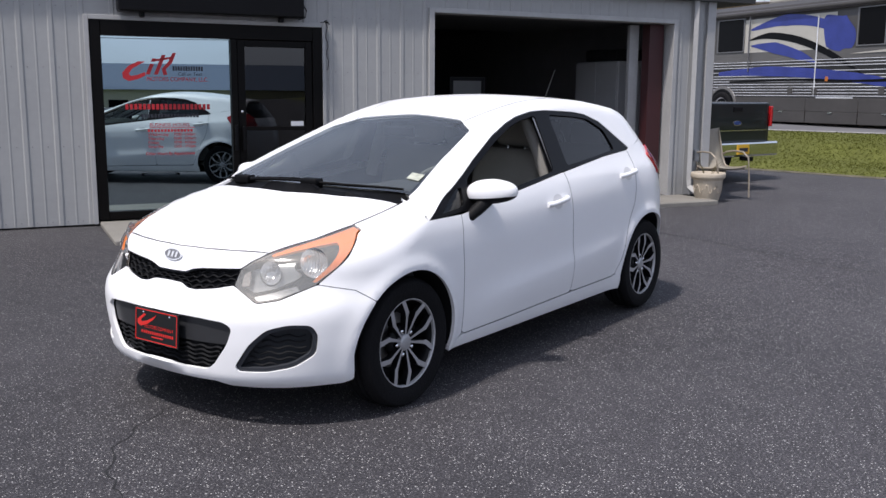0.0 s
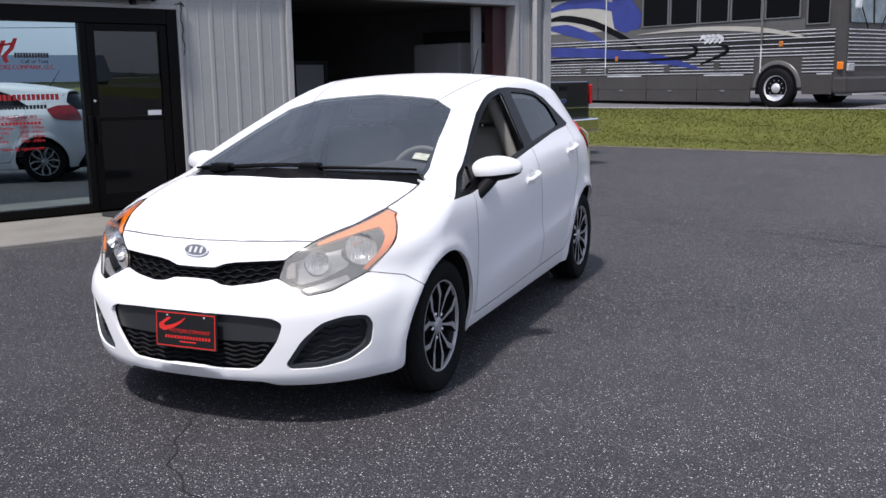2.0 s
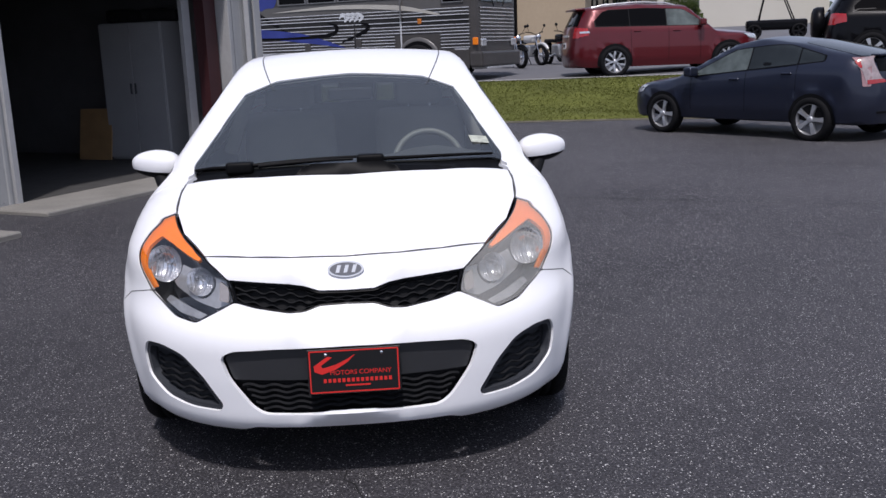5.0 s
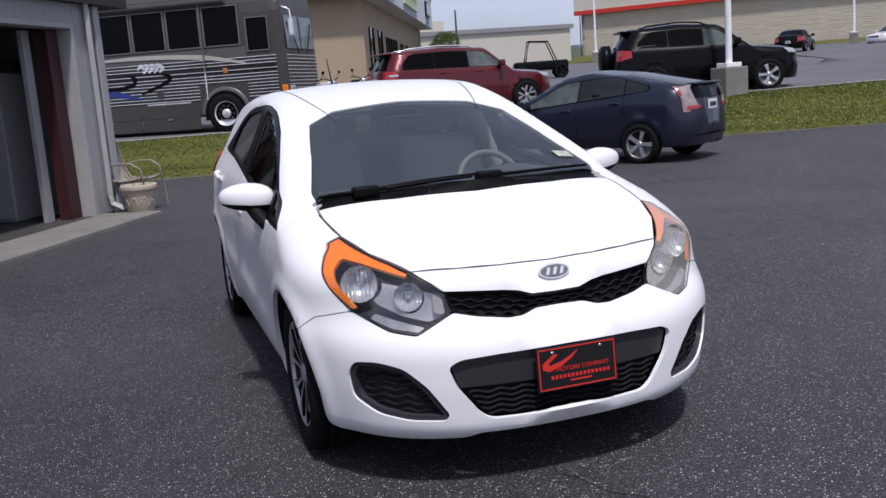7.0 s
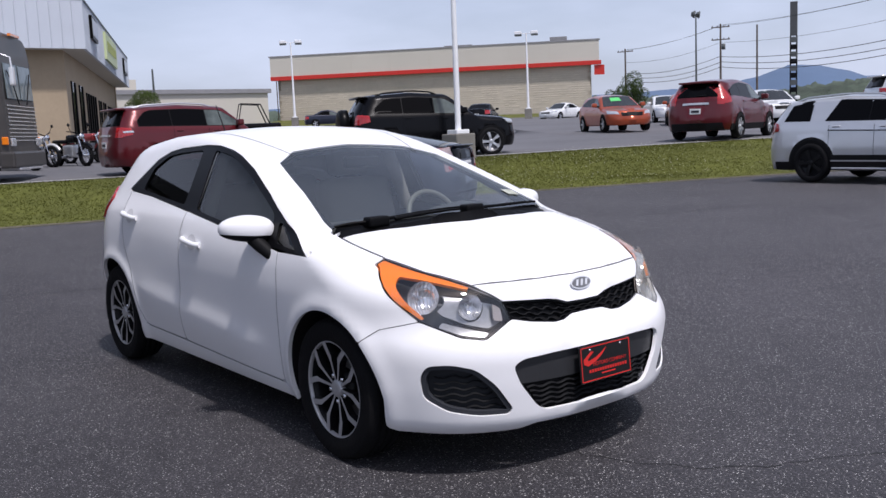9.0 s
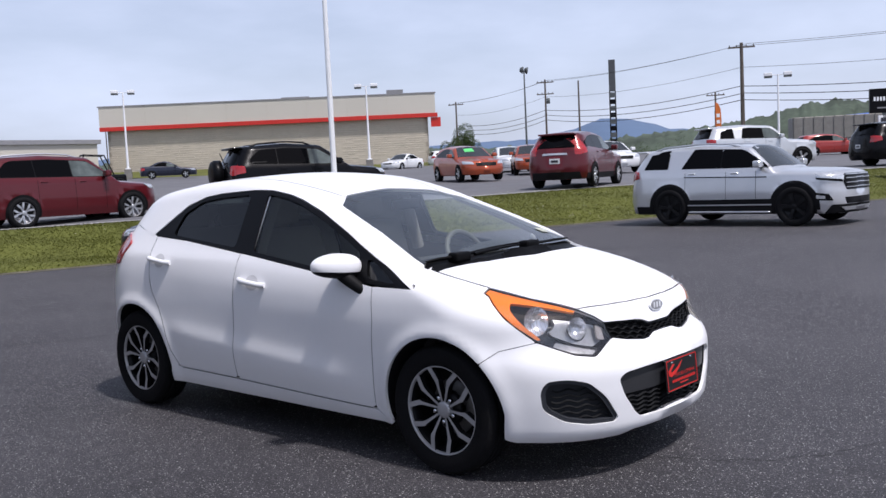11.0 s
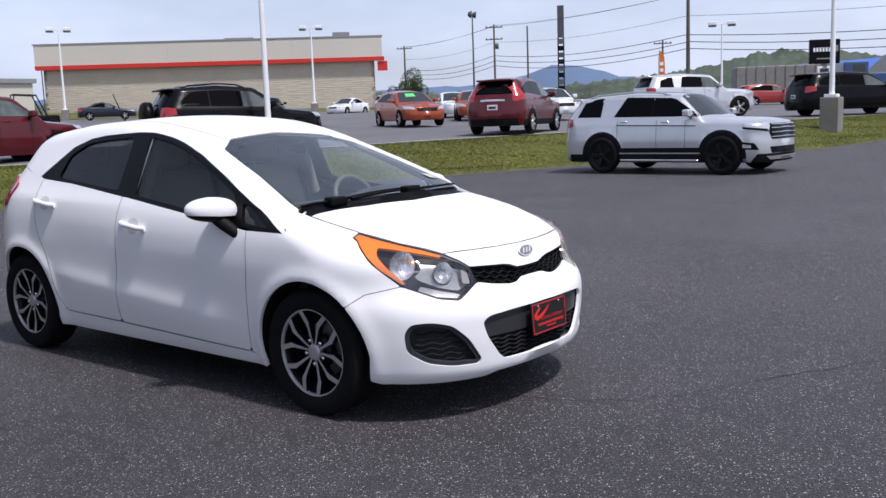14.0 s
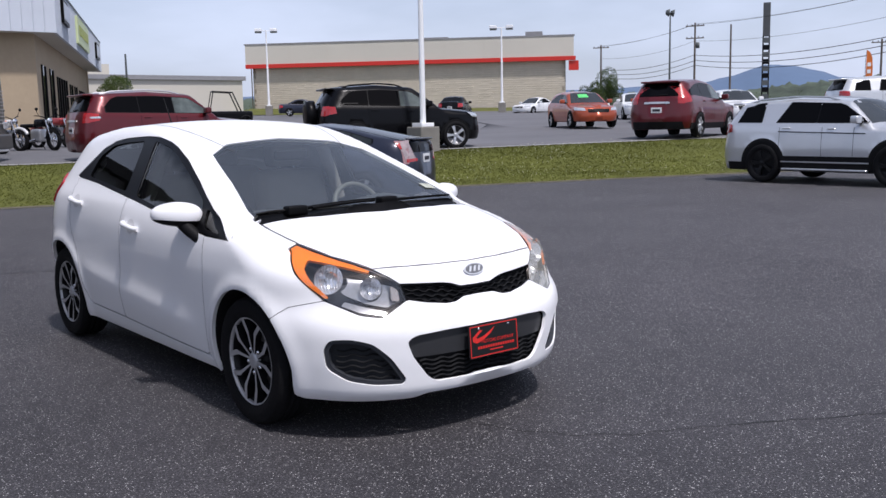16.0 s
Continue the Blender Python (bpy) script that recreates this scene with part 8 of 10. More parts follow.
# ---------------------------------------------------------------- motorcycles by the shop
def motorcycle(label, m, tankm, seed):
    rm = random.Random(seed)
    mc = thing("motorcycle", label, "motorcycle", m, "motorcycles by the shop")
    for y, r in ((-0.72, 0.33), (0.72, 0.32)):
        mm = Matrix.Translation((0, y, r)) @ Matrix.Rotation(radians(90), 4, "Y")
        ty = lathe("wheel", [(r * 0.72, -0.05), (r * 0.9, -0.06), (r, -0.03), (r, 0.03), (r * 0.9, 0.06), (r * 0.72, 0.05), (r * 0.7, 0.0), (r * 0.72, -0.05)], M_TYRE, mc, "", 28, mm)
        lathe("hub", [(0.001, -0.06), (0.06, -0.05), (0.06, 0.05), (0.001, 0.06)], M_CHROME, ty, "", 12, mm)
        for k in range(10):
            q = 2 * math.pi * k / 10
            tube("spoke", [(0, y + 0.05 * math.cos(q), r + 0.05 * math.sin(q)), (0, y + r * 0.72 * math.cos(q), r + r * 0.72 * math.sin(q))], 0.006, M_CHROME, ty, "", 4)
    for sg in (-0.09, 0.09):
        tube("fork", [(sg, -0.72, 0.33), (sg, -0.5, 0.92)], 0.025, M_CHROME, mc, "", 6)
        tube("swing_arm", [(sg, 0.72, 0.32), (sg, 0.15, 0.4)], 0.025, M_BLACKTRIM, mc, "", 6)
        tube("exhaust", [(sg * 1.6, -0.1, 0.35), (sg * 1.7, 0.3, 0.28), (sg * 1.7, 0.95, 0.34)], 0.04, M_CHROME, mc, "", 8)
    tube("handlebar", [(-0.36, -0.36, 1.06), (-0.2, -0.44, 1.04), (0.0, -0.5, 0.96), (0.2, -0.44, 1.04), (0.36, -0.36, 1.06)], 0.016, M_BLACKTRIM, mc, "", 6)
    for sg in (-1, 1):
        tube("mirror_stalk", [(sg * 0.25, -0.42, 1.05), (sg * 0.34, -0.44, 1.22)], 0.008, M_BLACKTRIM, mc, "", 5)
        lathe("mirror", [(0.001, 0), (0.05, 0.005), (0.05, 0.015), (0.001, 0.02)], M_BLACKTRIM, mc, "", 12, pose(sg * 0.34, -0.45, 1.25, 80))
    bm = bmesh.new()
    box_into(bm, (-0.13, -0.42, 0.72), (0.13, 0.08, 0.96), 0.09, None, 3)
    part("fuel_tank", bm, tankm, mc, "", True)
    bm = bmesh.new()
    box_into(bm, (-0.14, 0.08, 0.70), (0.14, 0.75, 0.82), 0.05, None, 2)
    part("saddle", bm, M_BLACKTRIM, mc, "", True)
    bm = bmesh.new()
    box_into(bm, (-0.17, -0.28, 0.28), (0.17, 0.2, 0.66), 0.06, None, 2)
    part("engine", bm, M_ALLOY, mc)
    tube("frame_tube", [(0, -0.48, 0.88), (0, -0.35, 0.4), (0, 0.1, 0.28), (0, 0.4, 0.6), (0, 0.0, 0.74)], 0.025, M_BLACKTRIM, mc, "", 6)
    lathe("headlamp", [(0.001, -0.1), (0.07, -0.08), (0.09, 0.0), (0.088, 0.02), (0.001, 0.03)], M_CHROME, mc, "", 16, pose(0, -0.58, 0.9, 90))
    for y, r in ((-0.72, 0.36), (0.72, 0.36)):
        pts = [(0, y + r * math.cos(q), 0.33 + r * math.sin(q)) for q in np.linspace(0.5, 2.6, 9)]
        tube("mudguard", pts, 0.05, tankm, mc, "", 6)
    tube("kick_stand", [(0.1, 0.1, 0.3), (0.28, 0.12, 0.0)], 0.014, M_BLACKTRIM, mc, "", 5)
    return mc


P_MCW, P_MCR = paint("cycle_white", (0.6, 0.6, 0.6), 0.1, 0.3), paint("cycle_red", (0.3, 0.03, 0.03), 0.2, 0.3)
for i, (x, y, hd, pm_) in enumerate(((4.2, 24.3, 25, P_BLACK), (5.0, 25.6, 30, P_MCW), (5.9, 24.9, 18, P_BLACK), (6.7, 26.0, 28, P_MCR), (7.4, 25.4, 22, P_BLACK), (3.3, 25.8, 20, P_MCR), (2.4, 26.2, 24, P_BLACK))):
    motorcycle(("black" if pm_ is P_BLACK else "white" if pm_ is P_MCW else "red") + " motorcycle on its stand by the shop wall", pose(x, y, ground_z(x, y), 0, 0, hd), pm_, i)
# small buggy with a roll cage
bg = thing("utility_buggy", "open buggy with a black roll cage", "buggy", pose(18.2, 37.2, ground_z(18.2, 37.2), 0, 0, 70))
bm = bmesh.new()
box_into(bm, (-0.7, -1.3, 0.4), (0.7, 1.3, 0.85), 0.12, None, 2)
part("tub", bm, P_BLACK, bg)
for sg in (-0.62, 0.62):
    tube("cage_bar", [(sg, -0.75, 0.8), (sg * 0.95, -0.35, 1.75), (sg * 0.95, 0.55, 1.8), (sg, 0.75, 0.8)], 0.035, M_BLACKTRIM, bg, "", 6)
for y, z in ((-0.35, 1.75), (0.55, 1.8)):
    tube("cage_cross", [(-0.6, y, z), (0.6, y, z)], 0.035, M_BLACKTRIM, bg, "", 6)
for sg in (1, -1):
    for y in (-0.95, 0.95):
        wheel(bg, "wheel", sg * 0.68, y, 0.33, 0.25, M_DARKALLOY, M_DARKALLOY, 5, out=sg)
# ---------------------------------------------------------------- the white hatchback
HERO_TOP = [(-2.1, 1.01), (-1.6, 1.01), (-1.27, 1.01), (-1.165, 0.957), (-0.68, 1.145), (-0.2, 1.315), (0.0, 1.37), (0.2, 1.41), (0.45, 1.43), (0.8, 1.42), (1.2, 1.375), (1.6, 1.30), (1.75, 1.25)]
HERO_FRONT = [(0.17, -1.99), (0.208, -2.045), (0.26, -2.05), (0.37, -2.058), (0.485, -2.058), (0.54, -2.04), (0.595, -1.985), (0.645, -1.962), (0.70, -1.955), (0.75, -1.925), (0.785, -1.85), (0.862, -1.6), (0.925, -1.3), (0.96, -1.2)]
HERO_REAR = [(0.2, 1.88), (0.4, 1.94), (0.6, 1.95), (0.8, 1.94), (1.0, 1.89), (1.12, 1.80), (1.3, 1.66)]
HERO_SIDE = [(0.17, 0.775), (0.22, 0.80), (0.35, 0.822), (0.45, 0.832), (0.60, 0.842), (0.70, 0.845), (0.80, 0.835), (0.88, 0.812), (0.95, 0.77), (1.30, 0.605), (1.45, 0.53)]
HERO_CREASE = smooth_line([(-0.9, 0.37), (0.0, 0.44), (0.8, 0.50), (1.1, 0.53)], 0.05)
hero = Shell(HERO_TOP, HERO_FRONT, HERO_REAR, HERO_SIDE, 0.09, (-0.8, 1.1), (0.61, 2.5), (0.62, 2.7), 0.035, 0.06, 0.95, 0.17, HERO_CREASE, ((-1.30, 0.30, 0.345), (1.26, 0.30, 0.355)))
HC = thing("white_hatchback", "white five-door hatchback parked on the asphalt", "car")

M_SEAT = mat("seat_cloth", (0.27, 0.257, 0.235), 0.9, vary=0.12, fine=150, bump=0.2)
M_DASH = mat("dashboard", (0.06, 0.059, 0.058), 0.6, vary=0.1, fine=220, bump=0.2)
M_HEADLINER = mat("headliner", (0.26, 0.25, 0.235), 0.9, vary=0.05)
M_WHEELTRIM = mat("wheel_beige", (0.16, 0.152, 0.138), 0.5, vary=0.05)
# windshield haze is a painted veil standing in for sky and dashboard reflections
G_WIND = glass_mat("windshield_glass", (0.88, 0.94, 0.92), 0.12, 0.0, 0.04, (0.42, 0.47, 0.48))
G_SIDE = glass_mat("side_glass", (0.46, 0.51, 0.49), 0.015)
G_REAR = glass_mat("rear_side_glass", (0.17, 0.19, 0.185), 0.02)
G_LENS = glass_mat("clear_lens", (0.97, 0.97, 0.97), 0.06)
G_HAZY = glass_mat("hazed_lens", (0.93, 0.93, 0.89), 0.05, 0.1, 0.30, (0.60, 0.585, 0.54))
M_REFLECT = mat("reflector", (0.80, 0.81, 0.84), 0.16, 0.8, vary=0.2, scale=40, fine=120)
M_HOUSING = mat("lamp_housing", (0.05, 0.05, 0.055), 0.3, 0.2, vary=0.2, scale=12, fine=60)


M_WIPER = mat("wiper_black", (0.003, 0.003, 0.0035), 0.5, vary=0.1, spec=0.12)
M_SLAT = mat("dull_slat", (0.009, 0.0095, 0.011), 0.7, vary=0.1, spec=0.15)
M_BADGE = mat("badge_silver", (0.82, 0.83, 0.85), 0.25, 0.3, vary=0.03)
M_FLUTE = mat("flute_grey", (0.55, 0.56, 0.59), 0.25, 0.4, vary=0.1)
M_WHEELFACE = mat("machined_wheel_face", (0.44, 0.44, 0.45), 0.34, 0.4, vary=0.12, fine=90)


def nz(x, y, z):
    return 0.75 * math.atan2(x, -(y + 1.2)), z


def tb(x, y, z):
    return y, 0.9 * math.atan2(x, z - 0.75)


def arc(cy, cz, r, a0, a1, n):
    return [(cy + r * math.cos(radians(a0 + (a1 - a0) * i / n)), cz + r * math.sin(radians(a0 + (a1 - a0) * i / n))) for i in range(n + 1)]


DLO_TOP = [(1.13, 1.08), (0.962, 1.19), (0.85, 1.262), (0.70, 1.308), (0.562, 1.325), (0.25, 1.338), (0.10, 1.333), (-0.06, 1.306), (-0.17, 1.276), (-0.35, 1.212), (-0.605, 1.103), (-0.73, 1.043), (-0.904, 0.962), (-1.155, 0.845)]
DLO_LOW = [(-0.763, 0.873), (-0.40, 0.918), (0.17, 0.988), (0.749, 1.053)]
FRONT_PANE = [(-0.765, 0.90), (-0.40, 0.94), (0.105, 1.002), (0.125, 1.312), (-0.05, 1.285), (-0.18, 1.25), (-0.36, 1.182), (-0.60, 1.075), (-0.735, 1.01)]
REAR_PANE = [(0.275, 1.022), (0.92, 1.088), (0.87, 1.21), (0.72, 1.28), (0.56, 1.298), (0.275, 1.312)]
SAIL_PANE = [(-1.035, 0.872), (-0.835, 0.893), (-0.80, 0.975), (-0.83, 0.978)]
FENDER = [(-0.888, 0.856), (-0.90, 0.70), (-0.885, 0.57), (-0.862, 0.262), (-0.955, 0.205)] + arc(-1.30, 0.30, 0.345, -16, 135, 22) + [(-1.62, 0.60), (-1.748, 0.632), (-1.668, 0.705), (-1.588, 0.768), (-1.505, 0.822), (-1.468, 0.836)] + [(float(q[1]), float(q[2])) for q in hero.place("top", np.array([(0.632, -1.462), (0.646, -1.36), (0.652, -1.27), (0.652, -1.17), (0.650, -1.12)]) - (0.001, 0.0))] + [(-1.10, 0.943), (-1.162, 0.853)]
FRONT_DOOR = [(-0.888, 0.856), (-0.90, 0.70), (-0.885, 0.57), (-0.862, 0.268), (-0.84, 0.255), (0.225, 0.283), (0.245, 0.30), (0.225, 0.60), (0.200, 0.99), (0.17, 0.988), (-0.40, 0.918), (-0.763, 0.873)]
REAR_DOOR = [(0.200, 0.99), (0.225, 0.60), (0.245, 0.30), (0.262, 0.284), (0.79, 0.292), (0.83, 0.305), (0.875, 0.385), (0.925, 0.53), (0.975, 0.64), (1.04, 0.74), (1.068, 0.82), (1.085, 1.0), (1.075, 1.077), (0.749, 1.053)]
ROCKER = [(-0.965, 0.185), (-0.955, 0.212), (-0.85, 0.250), (0.25, 0.279), (0.80, 0.288), (0.875, 0.305), (0.92, 0.26), (0.93, 0.19)]
QUARTER = [(1.13, 1.095), (1.075, 1.077), (1.085, 1.0), (1.068, 0.82), (1.04, 0.74), (0.975, 0.64), (0.925, 0.53), (0.875, 0.385), (0.83, 0.305), (0.90, 0.25)] + arc(1.26, 0.30, 0.355, 188, -14, 26) + [(1.62, 0.19), (1.78, 0.2), (1.84, 0.35), (1.85, 0.55), (1.80, 0.85), (1.70, 1.04), (1.60, 1.165), (1.35, 1.135)]
def seam_line(mode, line, half_w, sign=1):
    """The dark joint between two body panels."""
    pts = [Vector(p) for p in line]
    lo_, hi_ = [], []
    for i, p in enumerate(pts):
        d = (pts[min(i + 1, len(pts) - 1)] - pts[max(i - 1, 0)]).normalized()
        n_ = Vector((-d.y, d.x)) * half_w
        lo_.append(tuple(p - n_))
        hi_.append(tuple(p + n_))
    panel("panel_joint", hero, mode, lo_ + hi_[::-1], M_JOINT, HC, "dark joint between body panels", sign, 0.05, 0.0, 0.0009, 0.0, 0.0)


M_JOINT = mat("joint_dark", (0.06, 0.06, 0.064), 0.7, vary=0.1, spec=0.2)
for sg in (1, -1):
    panel("front_fender", hero, "side", FENDER, M_WHITE, HC, "", sg, 0.03, 0.0012)
    d1 = panel("front_door", hero, "side", FRONT_DOOR, M_WHITE, HC, "", sg, 0.03)
    d2 = panel("rear_door", hero, "side", REAR_DOOR, M_WHITE, HC, "", sg, 0.03)
    panel("rocker_panel", hero, "side", ROCKER, M_WHITE, HC, "", sg, 0.03)
    panel("rear_quarter", hero, "side", QUARTER, M_WHITE, HC, "", sg, 0.03, lift=-0.0008)
    for line in (FRONT_DOOR[:4], FRONT_DOOR[6:9], REAR_DOOR[5:13], [(-0.84, 0.2535), (0.25, 0.281), (0.80, 0.290)], [(-1.544, 0.544), (-1.62, 0.60), (-1.748, 0.632)]):
        seam_line("side", line, 0.0014, sg)
    panel("window_surround", hero, "side", DLO_TOP + DLO_LOW, M_BLACKTRIM, HC, "gloss black window surround", sg, 0.05, 0.002, -0.003, 0.03, 0.01, [FRONT_PANE, REAR_PANE, SAIL_PANE], hole_r=0.03)
    if sg < 0:
        panel("front_side_window", hero, "side", FRONT_PANE, G_SIDE, d1, "lightly tinted side glass", sg, 0.06, -0.004, -0.012, 0, 0.03)
    panel("rear_side_window", hero, "side", REAR_PANE, G_REAR, d2, "tinted rear side glass", sg, 0.06, -0.004, -0.012, 0, 0.03)
    panel("sail_window", hero, "side", SAIL_PANE, G_REAR, HC, "", sg, 0.05, -0.004, -0.012, 0, 0.02)
    # silver run channel by the door pillar
    panel("window_channel", hero, "side", [(0.105, 1.005), (0.118, 1.006), (0.118, 1.308), (0.105, 1.306)], M_ALLOY, HC, "bright window channel", sg, 0.05, 0, -0.010, 0.0, 0)
    # handles; finger cups are flat ovals with recess shade in their grey
    for door, hy, hz_, tilt in ((d1, 0.045, 0.838, 0.055), (d2, 0.97, 0.935, 0.055)):
        cup = [(hy + 0.055 * math.cos(q), hz_ - 0.002 + 0.042 * math.sin(q)) for q in np.linspace(0, 2 * math.pi, 17)[:-1]]
        panel("handle_cup", hero, "side", cup, mat("cup_shade_white", (0.62, 0.62, 0.63), 0.35, vary=0.02), door, "", sg, 0.02, 0, 0.0015, 0, 0)
        ys = np.linspace(hy - 0.115, hy + 0.115, 9)
        q = hero.place("side", np.array([(y, hz_ + (y - hy) * 0.1) for y in ys]), sg)
        path = [(p[0] + sg * (0.022 if 1 < i < 7 else 0.017 if i in (1, 7) else 0.002), p[1], p[2]) for i, p in enumerate(q)]
        tube("door_handle", path, 0.0145, M_WHITE, door, "white pull handle", 10)
    # body sides of the lamps and mirrors
    arm = [(sg * 0.795, -0.825, 0.815), (sg * 0.815, -0.795, 0.845), (sg * 0.835, -0.755, 0.878), (sg * 0.852, -0.715, 0.915)]
    mir = thing("side_mirror", "", "")
    mir.parent = HC
    tube("mirror_arm", arm, 0.026, M_BLACKPL, mir, "black plastic mirror foot", 12, r_end=0.036)
    mv, mf = [], []
    NU, NV = 28, 18
    for i in range(NV + 1):
        for k in range(NU):
            v, u = -math.pi / 2 + math.pi * i / NV, 2 * math.pi * k / NU
            pw = lambda c, e: math.copysign(abs(c) ** e, c)
            X, Y, Z = pw(math.cos(v), 0.75) * pw(math.cos(u), 0.8), pw(math.cos(v), 0.75) * pw(math.sin(u), 0.8), pw(math.sin(v), 0.8)
            taper = 1.0 - 0.22 * (X * sg > 0) * abs(X) - 0.05
            mv.append((sg * 0.87 + 0.118 * X, -0.69 + (0.085 if Y < 0 else 0.075) * Y * taper + 0.035 * X * sg, 0.948 + (0.072 if Z > 0 else 0.058) * Z * taper + 0.006 * X * sg))
    for i in range(NV):
        for k in range(NU):
            l = (k + 1) % NU
            mf.append((i * NU + k, i * NU + l, (i + 1) * NU + l, (i + 1) * NU + k))
    cut = NV * 2 // 5
    mesh_ob("mirror_cap", mv, [f for f in mf if f[0] // NU >= cut], M_WHITE, mir, "white mirror shell")
    mesh_ob("mirror_base", [(x, y, z - 0.001) for x, y, z in mv], [f for f in mf if f[0] // NU < cut], M_BLACKPL, mir, "black lower mirror shell")

# roof with its pillars, windshield opening cut out
edge = [(y, z) for y, z in DLO_TOP]
right = [(float(hero.place("side", np.array([(y, z)]), 1)[0][0]), y, z) for y, z in edge]
rear_edge = [(0.62, 1.60, 1.16), (0.68, 1.35, 1.13)]
wsr = [(0.66, -1.075, 0.95), (0.60, -0.72, 1.115), (0.535, -0.36, 1.27), (0.36, -0.245, 1.29), (0.0, -0.205, 1.31)]
half = [tb(*p) for p in reversed(right)] + [tb(0.68, 1.35, 1.125), tb(0.60, 1.605, 1.155)]
other = [(a, -b) for a, b in reversed(half)]
ws_left = [tb(-x, y, z) for x, y, z in wsr]
ws_right = [tb(x, y, z) for x, y, z in reversed(wsr)]
roof = panel("roof", hero, "tube", half + other + ws_left + ws_right[1:], M_WHITE, HC, "white roof and pillars", 1, 0.035, 0.001)
for sg in (1, -1):
    foot = [(0.652, -1.20), (0.74, -1.20), (0.80, -1.165), (0.782, -1.08), (0.745, -0.99), (0.665, -0.99), (0.657, -1.08)]
    panel("pillar_foot", hero, "top", [(sg * x, y) for x, y in foot], M_WHITE, roof, "", 1, 0.025, 0.0, -0.0025, 0.0, 0.0)
    ys = np.linspace(-0.36, 1.5, 24)
    line = [(y, sg * 0.9 * math.radians(36.5 - 2.0 * max(0, y - 0.8))) for y in ys]
    strip_ = [(a, b + 0.003) for a, b in line] + [(a, b - 0.003) for a, b in reversed(line)]
    panel("roof_seam", hero, "tube", strip_, M_GREYPL, roof, "dark roof joint", 1, 0.05, 0, 0.0012, 0, 0)
panel("headliner", hero, "tube", [(1.5, -0.5), (1.5, 0.5), (0.8, 0.6), (0.0, 0.6), (-0.16, 0.5), (-0.06, 0.0), (-0.16, -0.5), (0.0, -0.6), (0.8, -0.6)], M_HEADLINER, HC, "pale cloth headliner", 1, 0.08, 0.0, -0.04, 0)
hull_tail = [(-0.74, 0.19), (0.74, 0.19), (0.75, 0.85), (0.66, 1.04), (-0.66, 1.04), (-0.75, 0.85)]
tail = panel("tailgate", hero, "tail", [(-0.70, 0.2), (0.70, 0.2), (0.74, 0.5), (0.70, 0.85), (0.60, 1.02), (-0.60, 1.02), (-0.70, 0.85), (-0.74, 0.5)], M_WHITE, HC, "", 1, 0.05, 0.001)
panel("rear_window", hero, "tail", [(-0.60, 1.02), (0.60, 1.02), (0.52, 1.24), (-0.52, 1.24)], G_REAR, tail, "tinted rear glass", 1, 0.06, 0.001, 0, 0, 0.04)
panel("rear_bumper_trim", hero, "tail", [(-0.62, 0.2), (0.62, 0.2), (0.56, 0.4), (-0.56, 0.4)], M_BLACKPL, tail, "black lower bumper", 1, 0.06, 0, 0.004, 0.01, 0.05)
for sg in (1, -1):
    panel("tail_light", hero, "side", [(1.36, 1.035), (1.47, 0.90), (1.66, 0.875), (1.80, 0.86), (1.76, 0.99), (1.66, 1.085), (1.50, 1.085)], M_RED_LENS, HC, "red tail lamp", sg, 0.03, 0, 0.012, 0.02, 0.03)

# ---- front: hood, nose, bumper, lamps
hood_h = [(0.0, -1.908), (0.18, -1.898), (0.32, -1.873), (0.476, -1.824), (0.575, -1.65), (0.632, -1.462), (0.652, -1.27), (0.650, -1.165), (0.60, -1.17), (0.35, -1.232), (0.0, -1.262)]
hood = panel("hood", hero, "top", hood_h + [(-x, y) for x, y in hood_h[-2:0:-1]], M_WHITE, HC, "", 1, 0.03, 0.0012, r=0.004)
for sg in (1, -1):
    seam_line("top", [(sg * 0.651, -1.165), (sg * 0.653, -1.27), (sg * 0.645, -1.37), (sg * 0.633, -1.462)], 0.003)
seam_line("top", [(0.476, -1.825), (0.32, -1.8745), (0.18, -1.8995), (0.0, -1.9095), (-0.18, -1.8995), (-0.32, -1.8745), (-0.476, -1.825)], 0.0022)
GR_TOP = [(0.0, 0.650), (0.09, 0.652), (0.14, 0.668), (0.19, 0.676), (0.30, 0.684), (0.392, 0.690)]
GR_BOT = [(0.372, 0.620), (0.30, 0.603), (0.19, 0.588), (0.14, 0.590), (0.09, 0.606), (0.0, 0.608)]


def front_y(x, z):
    return float(hero.hit(np.array([(x, -1.2, z)]), np.array([(0.0, -1.0, 0.0)]))[0][1])


def fz(x, z):
    return nz(x, front_y(x, z), z)


def both(pts):
    """A half outline from the centre line out and back, made whole."""
    return [fz(x, z) for x, z in pts] + [fz(-x, z) for x, z in reversed(pts) if x > 1e-6]


hood_lip = [nz(*q) for q in hero.place("top", np.array([(0.0, -1.910), (0.09, -1.906), (0.18, -1.900), (0.32, -1.875), (0.40, -1.852), (0.476, -1.824)]))]
panel("nose_panel", hero, "nose", hood_lip + [fz(0.43, 0.722)] + [fz(x, z) for x, z in GR_TOP[::-1]] + [fz(-x, z) for x, z in GR_TOP[1:]] + [fz(-0.43, 0.722)] + [(-a, b) for a, b in hood_lip[:0:-1]], M_WHITE, HC, "", 1, 0.02, 0.0012, r=0.003)
hood_side = [tuple(float(c) for c in q) for q in hero.place("top", np.array([(0.632, -1.462), (0.612, -1.55), (0.575, -1.65), (0.53, -1.74), (0.476, -1.824)]))]
